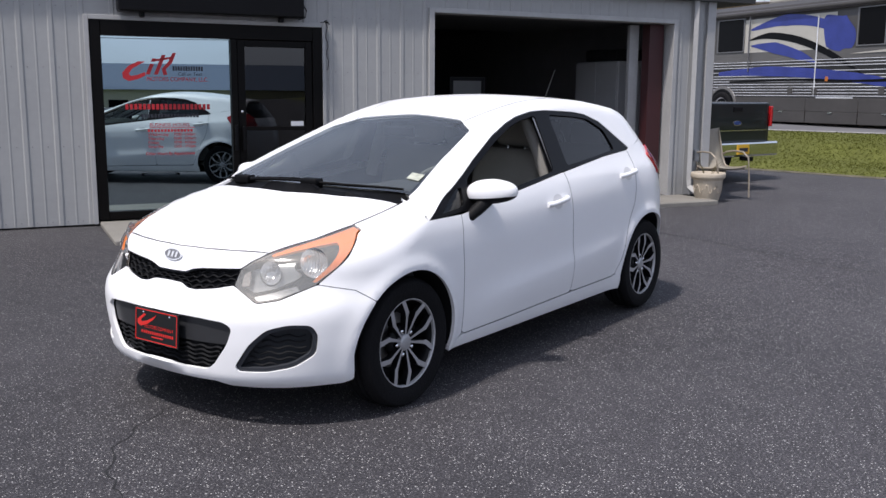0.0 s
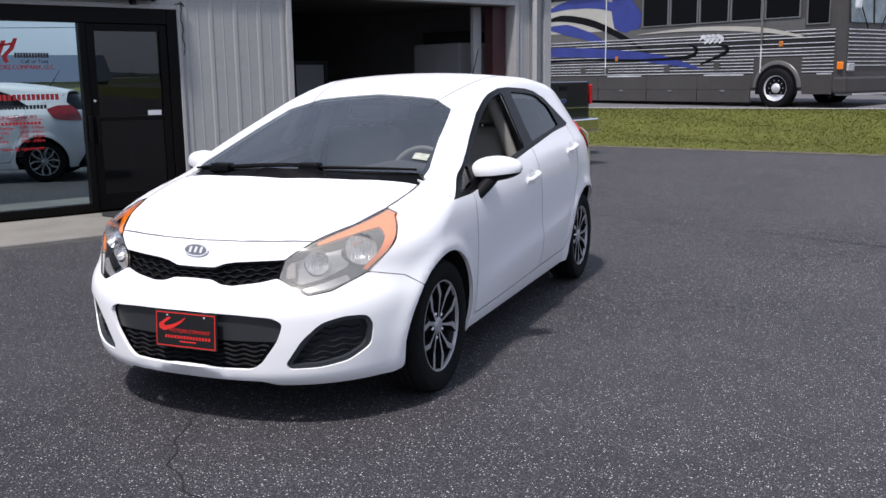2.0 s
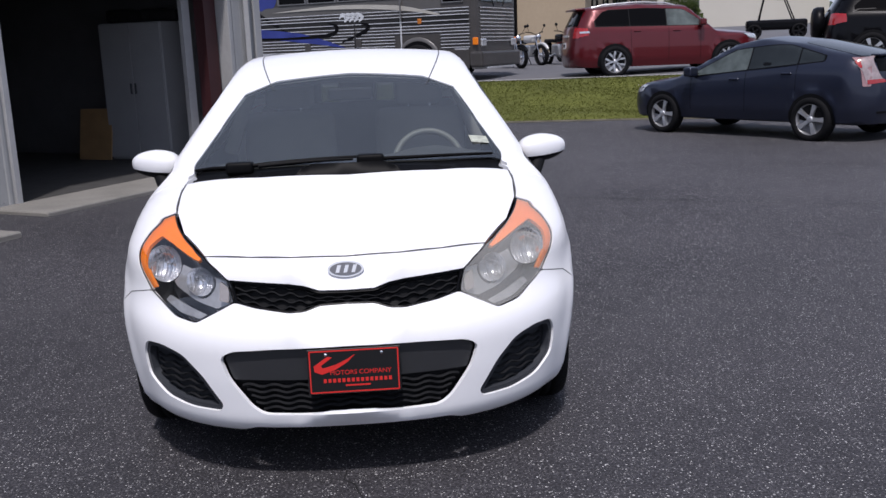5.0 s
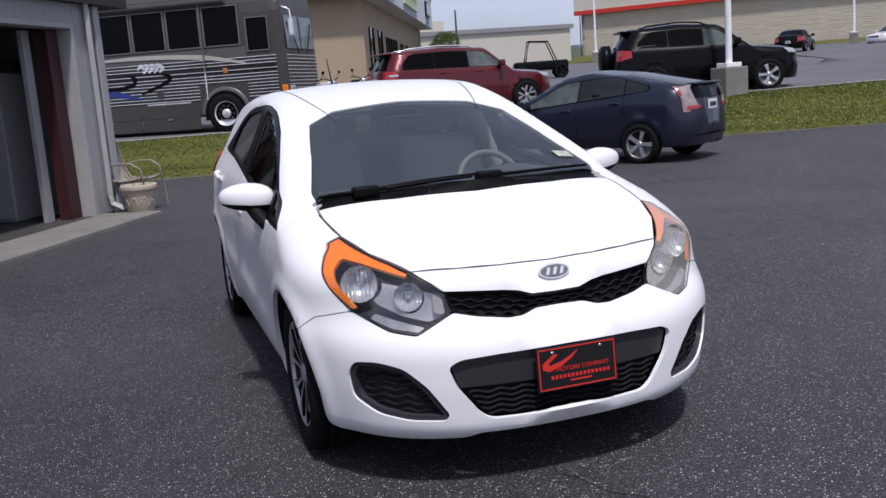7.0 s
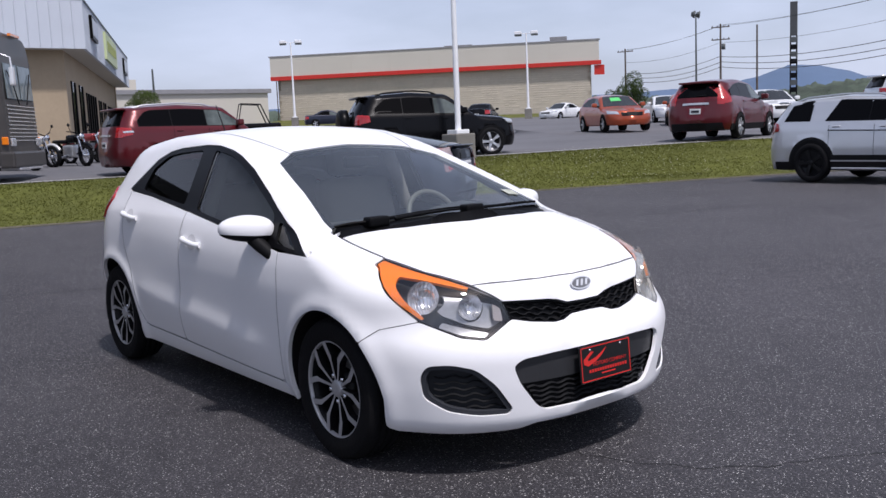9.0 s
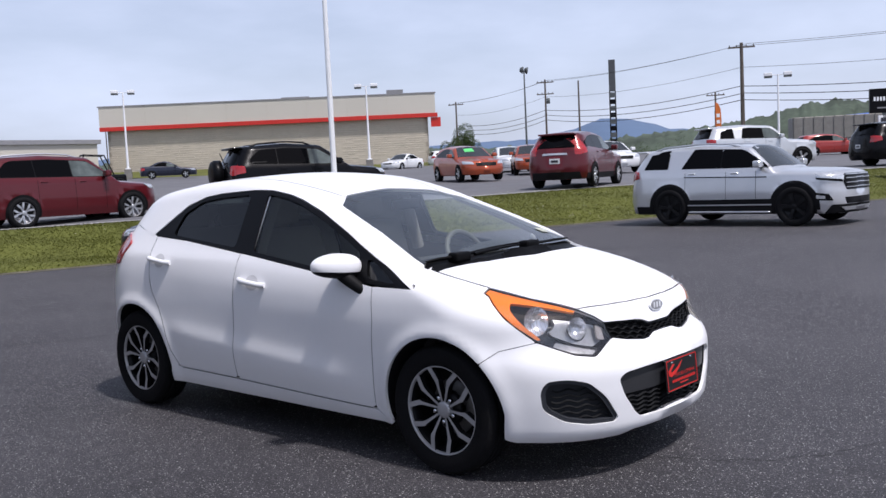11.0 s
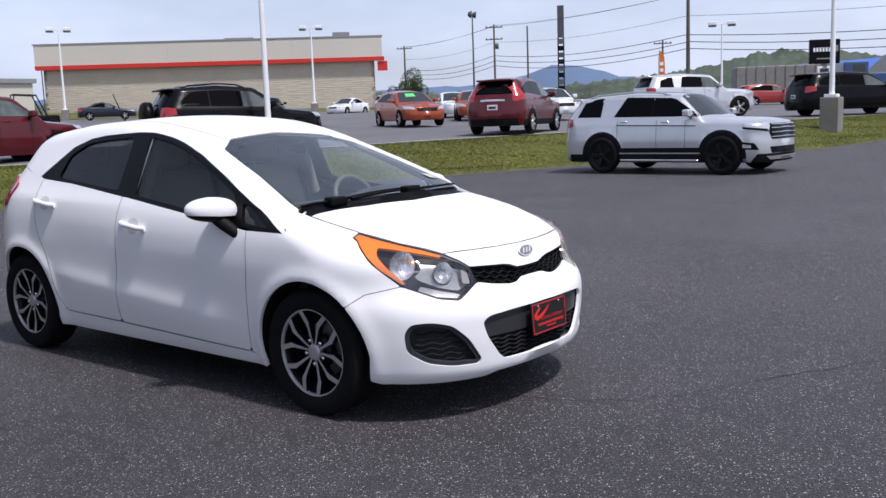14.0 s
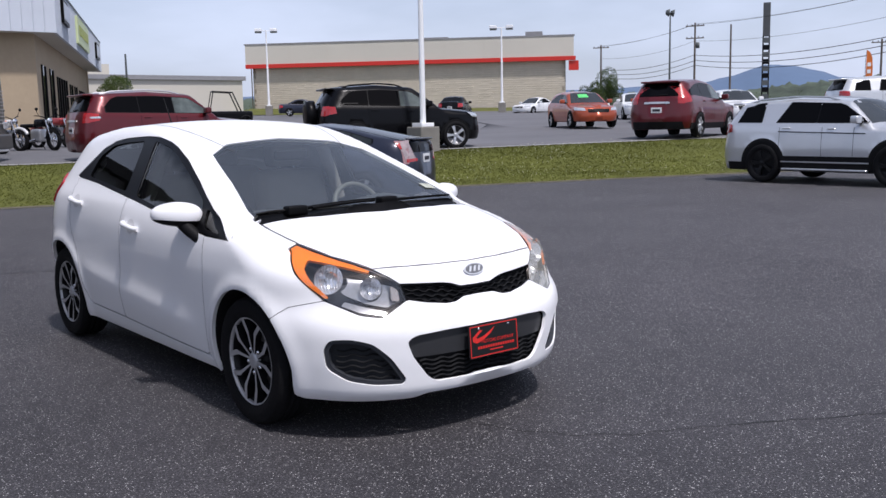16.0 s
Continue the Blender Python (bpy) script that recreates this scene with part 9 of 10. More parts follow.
HL = [nz(*q) for q in hood_side] + [fz(0.43, 0.722), fz(0.392, 0.690), fz(0.374, 0.62), nz(0.43, -1.94, 0.585), nz(0.487, -1.905, 0.556), nz(0.57, -1.86, 0.570)] + [nz(*q) for q in hero.place("side", np.array([(-1.748, 0.632), (-1.668, 0.705), (-1.588, 0.768), (-1.505, 0.822), (-1.472, 0.835)]))]
LG = [(0.0, 0.487), (0.25, 0.484), (0.385, 0.475), (0.425, 0.452), (0.40, 0.38), (0.33, 0.285), (0.29, 0.258), (0.0, 0.254)]
FOG = [nz(0.728, -1.79, 0.425), nz(0.712, -1.815, 0.470), nz(0.64, -1.88, 0.474), nz(0.56, -1.93, 0.452), nz(0.49, -1.965, 0.385), nz(0.425, -1.985, 0.285), nz(0.44, -1.982, 0.262), nz(0.56, -1.935, 0.264), nz(0.66, -1.87, 0.285), nz(0.725, -1.80, 0.34)]
low_edge = [(0.0, 0.206), (0.32, 0.206), (0.372, 0.184), (0.50, 0.182)]
side_edge = [nz(0.62, -1.885, 0.183), nz(0.72, -1.80, 0.186), nz(0.80, -1.70, 0.19), nz(0.825, -1.648, 0.205)] + [nz(*q) for q in hero.place("side", np.array(arc(-1.30, 0.30, 0.345, 176, 135, 8)))]
seam = [nz(*q) for q in hero.place("side", np.array([(-1.62, 0.60)]))]
hl_low = HL[11:8:-1]
half_b = [fz(x, z) for x, z in low_edge] + side_edge + seam + hl_low + [fz(x, z) for x, z in GR_BOT]
bumper = panel("front_bumper", hero, "nose", half_b + [(-a, b) for a, b in half_b[-2:0:-1]], M_WHITE, HC, "", 1, 0.025, 0.001, holes=[both(LG), FOG, [(-a, b) for a, b in FOG]], hole_r=0.025, flange=0.016)
lipline = [fz(x, 0.2) for x in np.linspace(-0.30, 0.30, 9)]
panel("air_dam", hero, "nose", [nz(-0.80, -1.68, 0.172), nz(-0.5, -1.93, 0.172), nz(0.5, -1.93, 0.172), nz(0.80, -1.68, 0.172), nz(0.80, -1.68, 0.2), nz(0.5, -1.93, 0.215), nz(-0.5, -1.93, 0.215), nz(-0.80, -1.68, 0.2)], M_BLACKPL, HC, "black lip under the bumper", 1, 0.04, 0, -0.018, 0.0)


def wave_bars(name, parent, rows, x0, x1, zlo, zhi, lift, cell, rad, sign=1, material=None):
    """Rows of wavy slats across an opening of the nose, between two height lines."""
    verts, faces = [], []
    for r_i in range(rows):
        v = (r_i + 0.5) / rows
        xs = np.linspace(x0, x1, max(8, int(abs(x1 - x0) / cell * 8)))
        pts = []
        for x in xs:
            lo, hi = zlo(x), zhi(x)
            ph = (x / cell + 0.5 * (r_i % 2)) % 1.0
            tri_ = np.clip(abs(ph - 0.5) * 4 - 1, -0.6, 0.6)
            z = lo + (hi - lo) * (v + 0.36 / rows * tri_)
            pts.append(fz(sign * x, z))
        p = hero.place("nose", np.array(pts))
        n = hero.normal(p)
        p = p + n * lift
        base = len(verts)
        for a, nn in zip(p, n):
            a, nn = Vector(a), Vector(nn)
            up = Vector((0, 0, 1))
            verts += [a + up * rad, a + nn * rad * 1.3 - up * rad * 0.2, a - up * rad, a - nn * 0.02]
        m_ = len(p)
        for i in range(m_ - 1):
            for k in range(4):
                l = (k + 1) % 4
                faces.append((base + i * 4 + k, base + i * 4 + l, base + i * 4 + 4 + l, base + i * 4 + 4 + k))
    return mesh_ob(name, verts, faces, material or M_BLACKPL, parent, "", False)


gtop, gbot = smooth_line([(x, z) for x, z in GR_TOP] + [(-x, z) for x, z in GR_TOP[1:]], 0.015), smooth_line([(x, z) for x, z in GR_BOT] + [(-x, z) for x, z in GR_BOT[:-1]], 0.015)
gr_poly = [fz(x, z) for x, z in GR_TOP[::-1]] + [fz(-x, z) for x, z in GR_TOP[1:]] + [fz(-x, z) for x, z in GR_BOT] + [fz(x, z) for x, z in GR_BOT[-2::-1]]
grille = panel("upper_grille", hero, "nose", gr_poly, M_BLACKPL, HC, "black mesh grille between the lamps", 1, 0.03, -0.004, -0.03, 0)
ring_in = [inset_poly(rounded(gr_poly, 0.01, 0.03), 0.007)]
panel("grille_frame", hero, "nose", gr_poly, M_BLACKTRIM, grille, "", 1, 0.02, 0.0015, -0.006, 0.02, 0.008, [[tuple(p) for p in ring_in[0]]], hole_r=0.0)
wave_bars("grille_slats", grille, 4, -0.375, 0.375, lambda x: float(gbot(x)) + 0.004, lambda x: float(gtop(x)) - 0.004, -0.018, 0.062, 0.0042, 1, M_SLAT)
lower = panel("lower_grille", hero, "nose", both(LG), M_BLACKPL, bumper, "black lower grille", 1, 0.03, -0.006, -0.036, 0)
band = [(0.0, 0.482), (0.25, 0.479), (0.38, 0.470), (0.418, 0.450), (0.397, 0.385), (0.392, 0.372), (0.0, 0.372)]
panel("plate_band", hero, "nose", both(band), mat("charcoal_panel", (0.028, 0.029, 0.032), 0.4, vary=0.08), lower, "smooth charcoal panel behind the plate", 1, 0.03, 0, -0.022, 0.03)
# unseen oversize panel, added to stop sun leaking past the grille edge
panel("grille_sun_block", hero, "nose", both(LG), M_BLACKPL, lower, "", 1, 0.04, -0.03, -0.05, 0)
lgx = lambda z: np.interp(z, [0.258, 0.285, 0.38, 0.40], [0.29, 0.33, 0.395, 0.40])
for r_i, (zl, zh) in enumerate(((0.262, 0.282), (0.282, 0.302), (0.302, 0.322), (0.322, 0.342), (0.342, 0.362))):
    xm = float(lgx((zl + zh) / 2)) - 0.012
    wave_bars("lower_slat", lower, 1, -xm, xm, lambda x, zl=zl: zl, lambda x, zh=zh: zh, -0.024, 0.085, 0.0042, 1, M_SLAT)
for sg in (1, -1):
    fog = [(sg * a, b) for a, b in FOG]
    dish = panel("fog_panel", hero, "nose", fog, mat("dish_grey", (0.022, 0.024, 0.028), 0.5, vary=0.1, spec=0.25), bumper, "grey plastic dummy fog lamp panel", 1, 0.025, -0.003, -0.035, 0.0, 0.03)
    # added behind the dish, out of sight, to block sun leaks round it
    panel("fog_sun_block", hero, "nose", fog, M_BLACKPL, dish, "", 1, 0.04, -0.03, -0.05, 0.0, 0.03)
    inner = [tuple(p) for p in inset_poly(rounded(fog, 0.03, 0.03), 0.017)]
    panel("fog_rim", hero, "nose", fog, mat("slate_rim", (0.035, 0.038, 0.045), 0.5, vary=0.1, spec=0.3), dish, "", 1, 0.025, 0.001, -0.008, 0.025, 0.025, [inner], hole_r=0.0)
    for zl in (0.292, 0.318, 0.344, 0.370, 0.396, 0.42):
        xa = np.interp(zl, [0.26, 0.29, 0.385, 0.43, 0.47], [0.47, 0.465, 0.525, 0.58, 0.62])
        xb = np.interp(zl, [0.26, 0.30, 0.34, 0.43], [0.56, 0.665, 0.685, 0.685])
        wave_bars("fog_slat", dish, 1, float(xa), float(xb), lambda x, zl=zl: zl - 0.012, lambda x, zl=zl: zl + 0.012, -0.029, 0.07, 0.004, sg, M_SLAT)
    # headlight: housing, reflectors, amber, lens
    hl = [(sg * a, b) for a, b in HL]
    lamp = panel("headlight", hero, "nose", hl, M_HOUSING, HC, "clear headlight with an amber corner" if sg < 0 else "hazed headlight with an amber corner", 1, 0.03, 0.001, -0.092, 0.0, 0.008)
    ring = [tuple(p) for p in inset_poly(rounded(hl, 0.008, 0.02), 0.0035)]
    panel("lamp_bezel", hero, "nose", hl, M_BLACKTRIM, lamp, "", 1, 0.02, 0.0012, -0.001, 0.004, 0.008, [ring], hole_r=0.0)
    hx = lambda i, da, db: (HL[i][0] + da, HL[i][1] + db)
    amb = [hx(0, 0.0, -0.003), hx(1, 0.0, -0.0025), hx(2, 0.0, -0.0025), hx(3, 0.0, -0.0025), hx(4, 0.012, -0.003), hx(4, 0.016, -0.010), hx(3, 0.004, -0.016), hx(2, 0.0, -0.021), hx(1, -0.014, -0.032), hx(13, -0.046, 0.003), hx(12, -0.036, 0.002), hx(11, -0.018, 0.012), hx(11, -0.005, 0.008), hx(12, -0.005, 0.0), hx(13, -0.005, 0.0), hx(14, -0.003, -0.003), hx(15, -0.003, -0.003)]
    panel("amber_reflector", hero, "nose", [(sg * a, b) for a, b in amb], M_AMBER, lamp, "amber turn lamp corner", 1, 0.025, 0, -0.006, 0.012, 0.025)
    for bx, bz, br, sink in ((0.648, 0.720, 0.065, 0.054), (0.507, 0.676, 0.050, 0.047)):
        q = hero.place("nose", np.array([fz(sg * bx, bz)]))[0]
        n = Vector((sg * 0.30, -0.95, 0.10)).normalized()
        mm = Matrix.Translation(Vector(q) - n * sink) @ n.to_track_quat("Z", "Y").to_matrix().to_4x4()
        bowl = lathe("reflector_bowl", [(0.001, -0.03), (br * 0.35, -0.0275), (br * 0.7, -0.014), (br * 0.92, 0.006), (br, 0.015)], M_REFLECT, lamp, "silvered reflector bowl", 28, mm)
        lathe("bulb_cap", [(0.008, -0.03), (0.009, -0.012), (0.006, -0.005), (0.001, -0.003)], M_CHROME, bowl, "", 10, mm)
        for i in range(9):
            u = (i - 4) / 4.6
            hgt = br * 0.9 * math.sqrt(1 - u * u)
            pts = [mm @ Vector((u * br * 0.95, hgt * t, -0.028 + 0.036 * (u * u + (1 - u * u) * t * t) ** 0.9)) for t in (-1, -0.6, -0.2, 0.2, 0.6, 1)]
            tube("flute", pts, br * 0.022, M_FLUTE, bowl, "", 4)
    wells = []
    for bx, bz, br in ((0.648, 0.720, 0.062), (0.507, 0.676, 0.047)):
        ca, cb_ = fz(bx, bz)
        wells.append([(sg * (ca + br * math.cos(q)), cb_ + br * math.sin(q)) for q in np.linspace(0, 2 * math.pi, 21)[:-1]])
    bridge = [nz(0.63, -1.72, 0.770), nz(0.50, -1.83, 0.728), nz(0.415, -1.93, 0.675), nz(0.405, -1.94, 0.625), nz(0.46, -1.92, 0.607), nz(0.54, -1.87, 0.622), nz(0.62, -1.80, 0.655), nz(0.64, -1.77, 0.70)]
    panel("reflector_bridge", hero, "nose", [(sg * a, b) for a, b in bridge], mat("satin_silver", (0.40, 0.405, 0.42), 0.3, 0.4, vary=0.2, scale=15), lamp, "satin silver lamp inner", 1, 0.02, 0, -0.045, 0.03, 0.012, wells, hole_r=0.0)
    dr = [nz(0.47, -1.915, 0.585), nz(0.487, -1.905, 0.572), nz(0.57, -1.86, 0.585), nz(0.63, -1.80, 0.612), nz(0.62, -1.81, 0.628), nz(0.55, -1.87, 0.605)]
    panel("lower_reflector", hero, "nose", [(sg * a, b) for a, b in dr], mat("drl_grey", (0.36, 0.365, 0.38), 0.3, 0.4, vary=0.3, scale=30, fine=80), lamp, "", 1, 0.02, 0, -0.015, 0.01, 0.005)
    ti = [fz(0.40, 0.665), fz(0.43, 0.685), fz(0.435, 0.625), fz(0.40, 0.62)]
    panel("inner_reflector", hero, "nose", [(sg * a, b) for a, b in ti], mat("peach_reflector", (0.50, 0.44, 0.40), 0.2, 0.6, vary=0.1), lamp, "", 1, 0.02, 0, -0.018, 0.01, 0.008)
    lens = panel("lens", hero, "nose", hl, G_LENS if sg < 0 else G_HAZY, lamp, "clear plastic lens" if sg < 0 else "yellowed hazy plastic lens", 1, 0.03, 0.003, 0.0, 0.0, 0.008)
    lens.visible_shadow = False

# windshield, cowl, wipers
cowl_h = [(0.0, -1.260), (0.35, -1.230), (0.60, -1.168), (0.636, -1.160), (0.640, -1.075), (0.60, -1.05), (0.35, -1.10), (0.0, -1.125)]
panel("cowl", hero, "top", cowl_h + [(-x, y) for x, y in cowl_h[-2:0:-1]], M_WIPER, HC, "black cowl below the glass", 1, 0.04, 0.001, -0.012, 0.02)
WS = [(0.0, -1.135), (0.35, -1.11), (0.60, -1.062), (0.650, -1.06), (0.597, -0.72), (0.532, -0.362), (0.36, -0.248), (0.0, -0.208)]
ws_poly = WS + [(-x, y) for x, y in WS[-2:0:-1]]
wshield = panel("windshield", hero, "top", ws_poly, G_WIND, HC, "clear windshield", 1, 0.05, 0.001, -0.003, 0, 0.02)
hole = [tuple(p) for p in inset_poly(rounded(ws_poly, 0.04, 0.08), 0.028)]
panel("windshield_border", hero, "top", ws_poly, M_BLACKTRIM, wshield, "black ceramic border", 1, 0.04, 0.0, -0.006, 0, 0.02, [hole], hole_r=0.0)
vis = [(-0.50, -0.39), (-0.36, -0.29), (0, -0.25), (0.36, -0.29), (0.50, -0.39), (0.36, -0.335), (0, -0.30), (-0.36, -0.335)]
panel("shade_band", hero, "top", vis, M_BLACKTRIM, wshield, "dark shade band", 1, 0.05, 0, -0.007, 0, 0)
for x0, y0, x1, y1 in ((-0.42, -1.135, -0.63, -1.075), (-0.42, -1.13, 0.06, -1.115), (-0.36, -1.155, 0.02, -1.15), (0.10, -1.165, 0.60, -1.06)):
    xs = np.linspace(0, 1, 8)
    q = hero.place("top", np.array([(x0 + (x1 - x0) * t, y0 + (y1 - y0) * t) for t in xs]))
    tube("wiper", [(a[0], a[1], a[2] + 0.014) for a in q], 0.0095, M_WIPER, HC, "black wiper arm", 6, r_end=0.006)
for x, y in ((-0.44, -1.125), (0.09, -1.16)):
    z = float(hero.place("top", np.array([(x, y)]))[0][2])
    bm = bmesh.new()
    box_into(bm, (x - 0.055, y - 0.032, z - 0.015), (x + 0.055, y + 0.032, z + 0.034), 0.014, None, 3)
    part("wiper_pivot", bm, M_WIPER, HC, "black cover of the wiper pivot", True)
sq = hero.place("top", np.array([(0.525, -0.945), (0.602, -0.945), (0.594, -0.885), (0.517, -0.885)]))
sq[:, 2] += 0.002
stick = mesh_ob("windshield_sticker", sq, [(0, 1, 2, 3)], mat("sticker", (0.42, 0.44, 0.37), 0.6, vary=0.5, scale=40, fine=90), wshield, "pale inspection sticker", False)

# emblem and the dealer's plate
eq = hero.place("nose", np.array([fz(0.0, 0.718)]))[0]
em = Matrix.Translation((0, eq[1] - 0.006, 0.718)) @ Matrix.Rotation(radians(78), 4, "X")
bm = bmesh.new()
oval = lambda a, b, n=32: [(a * math.cos(2 * math.pi * i / n), b * math.sin(2 * math.pi * i / n)) for i in range(n)]
emblem = plate_part("emblem", oval(0.060, 0.028), 0.006, M_BADGE, HC, "oval chrome badge", em, 0.0015)
plate_part("badge_field", oval(0.052, 0.0215), 0.0072, mat("badge_grey", (0.20, 0.20, 0.21), 0.3, 0.3, vary=0.05), emblem, "", em)
for i in range(3):
    plate_part("badge_bar", [(-0.034 + i * 0.026, -0.012), (-0.022 + i * 0.026, -0.012), (-0.014 + i * 0.026, 0.013), (-0.026 + i * 0.026, 0.013)], 0.0085, M_BADGE, emblem, "", em)
py = float(hero.place("nose", np.array([fz(0.0, 0.40)]))[0][1]) - 0.004
pm = Matrix.Translation((0.014, py, 0.408)) @ Matrix.Rotation(radians(86), 4, "X")
M_PBLACK, M_PRED = mat("plate_black", (0.01, 0.01, 0.011), 0.3, vary=0.05), mat("plate_red", (0.62, 0.025, 0.02), 0.45, vary=0.03)
dp = plate_part("dealer_plate", [(-0.15, -0.074), (0.15, -0.074), (0.15, 0.074), (-0.15, 0.074)], 0.008, M_PBLACK, HC, "black dealer plate with red lettering bars", pm, 0.002)
for x0, z0, x1, z1 in ((-0.144, 0.066, 0.144, 0.070), (-0.144, -0.070, 0.144, -0.066), (-0.144, -0.07, -0.140, 0.07), (0.140, -0.07, 0.144, 0.07), (-0.10, -0.036, 0.125, -0.024), (-0.03, -0.05, 0.05, -0.045)):
    if z1 - z0 > 0.01 and x1 - x0 > 0.05:
        n_ = int((x1 - x0) / 0.0145)
        for i in range(n_):
            xa = x0 + (x1 - x0) * i / n_
            plate_part("plate_letter_bar", [(xa, z0), (xa + 0.0095, z0), (xa + 0.0095, z1), (xa, z1)], 0.0095, M_PRED, dp, "", pm)
    else:
        plate_part("plate_line", [(x0, z0), (x1, z0), (x1, z1), (x0, z1)], 0.0095, M_PRED, dp, "", pm)
for pts in ([(-0.128, 0.002), (-0.105, -0.008), (-0.06, 0.006), (-0.02, 0.03), (0.005, 0.055), (-0.028, 0.036), (-0.06, 0.022), (-0.10, 0.012), (-0.108, 0.02), (-0.07, 0.047), (-0.085, 0.05), (-0.13, 0.02)],):
    plate_part("plate_swoosh", pts, 0.0095, M_PRED, dp, "", pm)
words("plate_words", "MOTORS COMPANY", 0.0215, M_PRED, pm @ Matrix.Translation((0.02, -0.011, 0.0095)), dp, "red lettering", 0.0, 1.0, "CENTER")
for x in (-0.09, 0.09):
    lathe("plate_screw", [(0.001, 0.011), (0.005, 0.0105), (0.006, 0.008)], M_CHROME, dp, "", 10, pm @ Matrix.Translation((x, 0.056, 0)))

# wheels, wheel houses, underside
M_BARREL = mat("black_wheel_barrel", (0.006, 0.006, 0.007), 0.4, vary=0.1, spec=0.25)
M_ROTOR = mat("brake_rotor", (0.16, 0.155, 0.15), 0.4, 0.6, vary=0.2, fine=60)


def hero_wheel(x, y, out, turn):
    """A fifteen-inch wheel: treaded tyre, black barrel, five pairs of kinked machined spokes, nuts and a hub cap."""
    r, w, zc, rr = 0.302, 0.195, 0.30, 0.203
    h = w / 2
    m = Matrix.Translation((x, y, zc)) @ Matrix.Rotation(radians(90 * out), 4, "Y") @ Matrix.Rotation(radians(turn), 4, "Z")
    prof = [(rr * 0.98, -h * 0.85), (r * 0.80, -h), (r * 0.93, -h * 0.97), (r * 0.985, -h * 0.78), (r, -h * 0.6)]
    for c in (-0.35, 0.0, 0.35):
        prof += [(r, h * (c - 0.055)), (r - 0.007, h * (c - 0.05)), (r - 0.007, h * (c + 0.05)), (r, h * (c + 0.055))]
    prof += [(r, h * 0.6), (r * 0.985, h * 0.78), (r * 0.955, h * 0.93), (r * 0.948, h * 0.955), (r * 0.93, h * 0.965), (r * 0.86, h * 1.0), (r * 0.80, h * 1.0), (r * 0.74, h * 0.95), (rr * 1.035, h * 0.9), (rr, h * 0.85), (rr * 0.97, h * 0.6)]
    tyre = lathe("wheel", prof, M_TYRE, HC, "black treaded tyre with a machined spoke wheel", 56, m)
    bm = bmesh.new()
    for i in range(60):
        q = 2 * math.pi * i / 60
        for side_ in (1, -1):
            box_into(bm, (-0.0045, -0.0022, -0.014), (0.0045, 0.0022, 0.014), 0.0, Matrix.Rotation(q + 0.02 * side_, 4, "Z") @ Matrix.Translation((r * 0.9885, 0, side_ * h * 0.74)) @ Matrix.Rotation(side_ * -0.45, 4, "Y"))
    part("tread_blocks", bm, M_TYRE, tyre)
    lathe("barrel", [(rr * 0.97, -h * 0.8), (rr * 0.93, -h * 0.4), (rr * 0.92, h * 0.4), (rr * 0.99, h * 0.78), (rr * 1.02, h * 0.84)], M_BARREL, tyre, "black wheel barrel", 48, m)
    lathe("rim_lip", [(rr * 0.975, h * 0.74), (rr * 0.985, h * 0.86), (rr * 1.0, h * 0.90), (rr * 1.018, h * 0.89)], M_WHEELFACE, tyre, "thin machined rim edge", 56, m)
    lathe("brake_rotor", [(0.05, -h * 0.05), (0.125, -h * 0.05), (0.13, -h * 0.12)], M_ROTOR, tyre, "grey brake rotor", 32, m)
    lathe("wheel_back", [(0.001, -h * 0.35), (rr * 0.95, -h * 0.35)], M_BARREL, tyre, "", 24, m)
    rows = [(0.13, 25.0, 0.024), (0.30, 22.5, 0.028), (0.60, 21.5, 0.040), (0.70, 21.0, 0.062), (0.74, 19.5, 0.064), (0.985, 13.0, 0.062)]
    for k in range(5):
        for arm in (1, -1):
            bm = bmesh.new()
            lo, mid_, hi = [], [], []
            for t, ang, half in rows:
                q = radians(72 * k + arm * ang)
                c, nrm_ = Vector((math.sin(q), math.cos(q), 0)) * (t * rr), Vector((math.cos(q), -math.sin(q), 0)) * (half * rr)
                top = h * (0.66 + 0.20 * min(1.0, t * 1.25))
                lo.append((c - nrm_, top))
                hi.append((c + nrm_, top))
            a_ = [bm.verts.new((p.x, p.y, z)) for p, z in lo]
            b_ = [bm.verts.new((p.x, p.y, z)) for p, z in hi]
            a2 = [bm.verts.new((p.x, p.y, z - h * 0.32)) for p, z in lo]
            b2 = [bm.verts.new((p.x, p.y, z - h * 0.32)) for p, z in hi]
            for i in range(len(rows) - 1):
                bm.faces.new((a_[i], a_[i + 1], b_[i + 1], b_[i]))
                bm.faces.new((a_[i], a2[i], a2[i + 1], a_[i + 1]))
                bm.faces.new((b_[i], b_[i + 1], b2[i + 1], b2[i]))
            bmesh.ops.recalc_face_normals(bm, faces=bm.faces)
            bmesh.ops.transform(bm, matrix=m, verts=bm.verts)
            sp = part("spoke", bm, M_WHEELFACE, tyre)
            sp.data.materials.append(M_BARREL)
            for i, pol in enumerate(sp.data.polygons):
                pol.material_index = 0 if i % 3 == 0 else 1
    lathe("hub_cap", [(rr * 0.20, h * 0.3), (rr * 0.20, h * 0.66), (rr * 0.165, h * 0.76), (rr * 0.12, h * 0.79), (0.001, h * 0.80)], M_WHEELFACE, tyre, "satin hub cap", 28, m)
    lathe("hub_disc", [(rr * 0.42, h * 0.2), (rr * 0.40, h * 0.48), (rr * 0.18, h * 0.52)], M_BARREL, tyre, "", 28, m)
    for i in range(5):
        q = radians(72 * i)
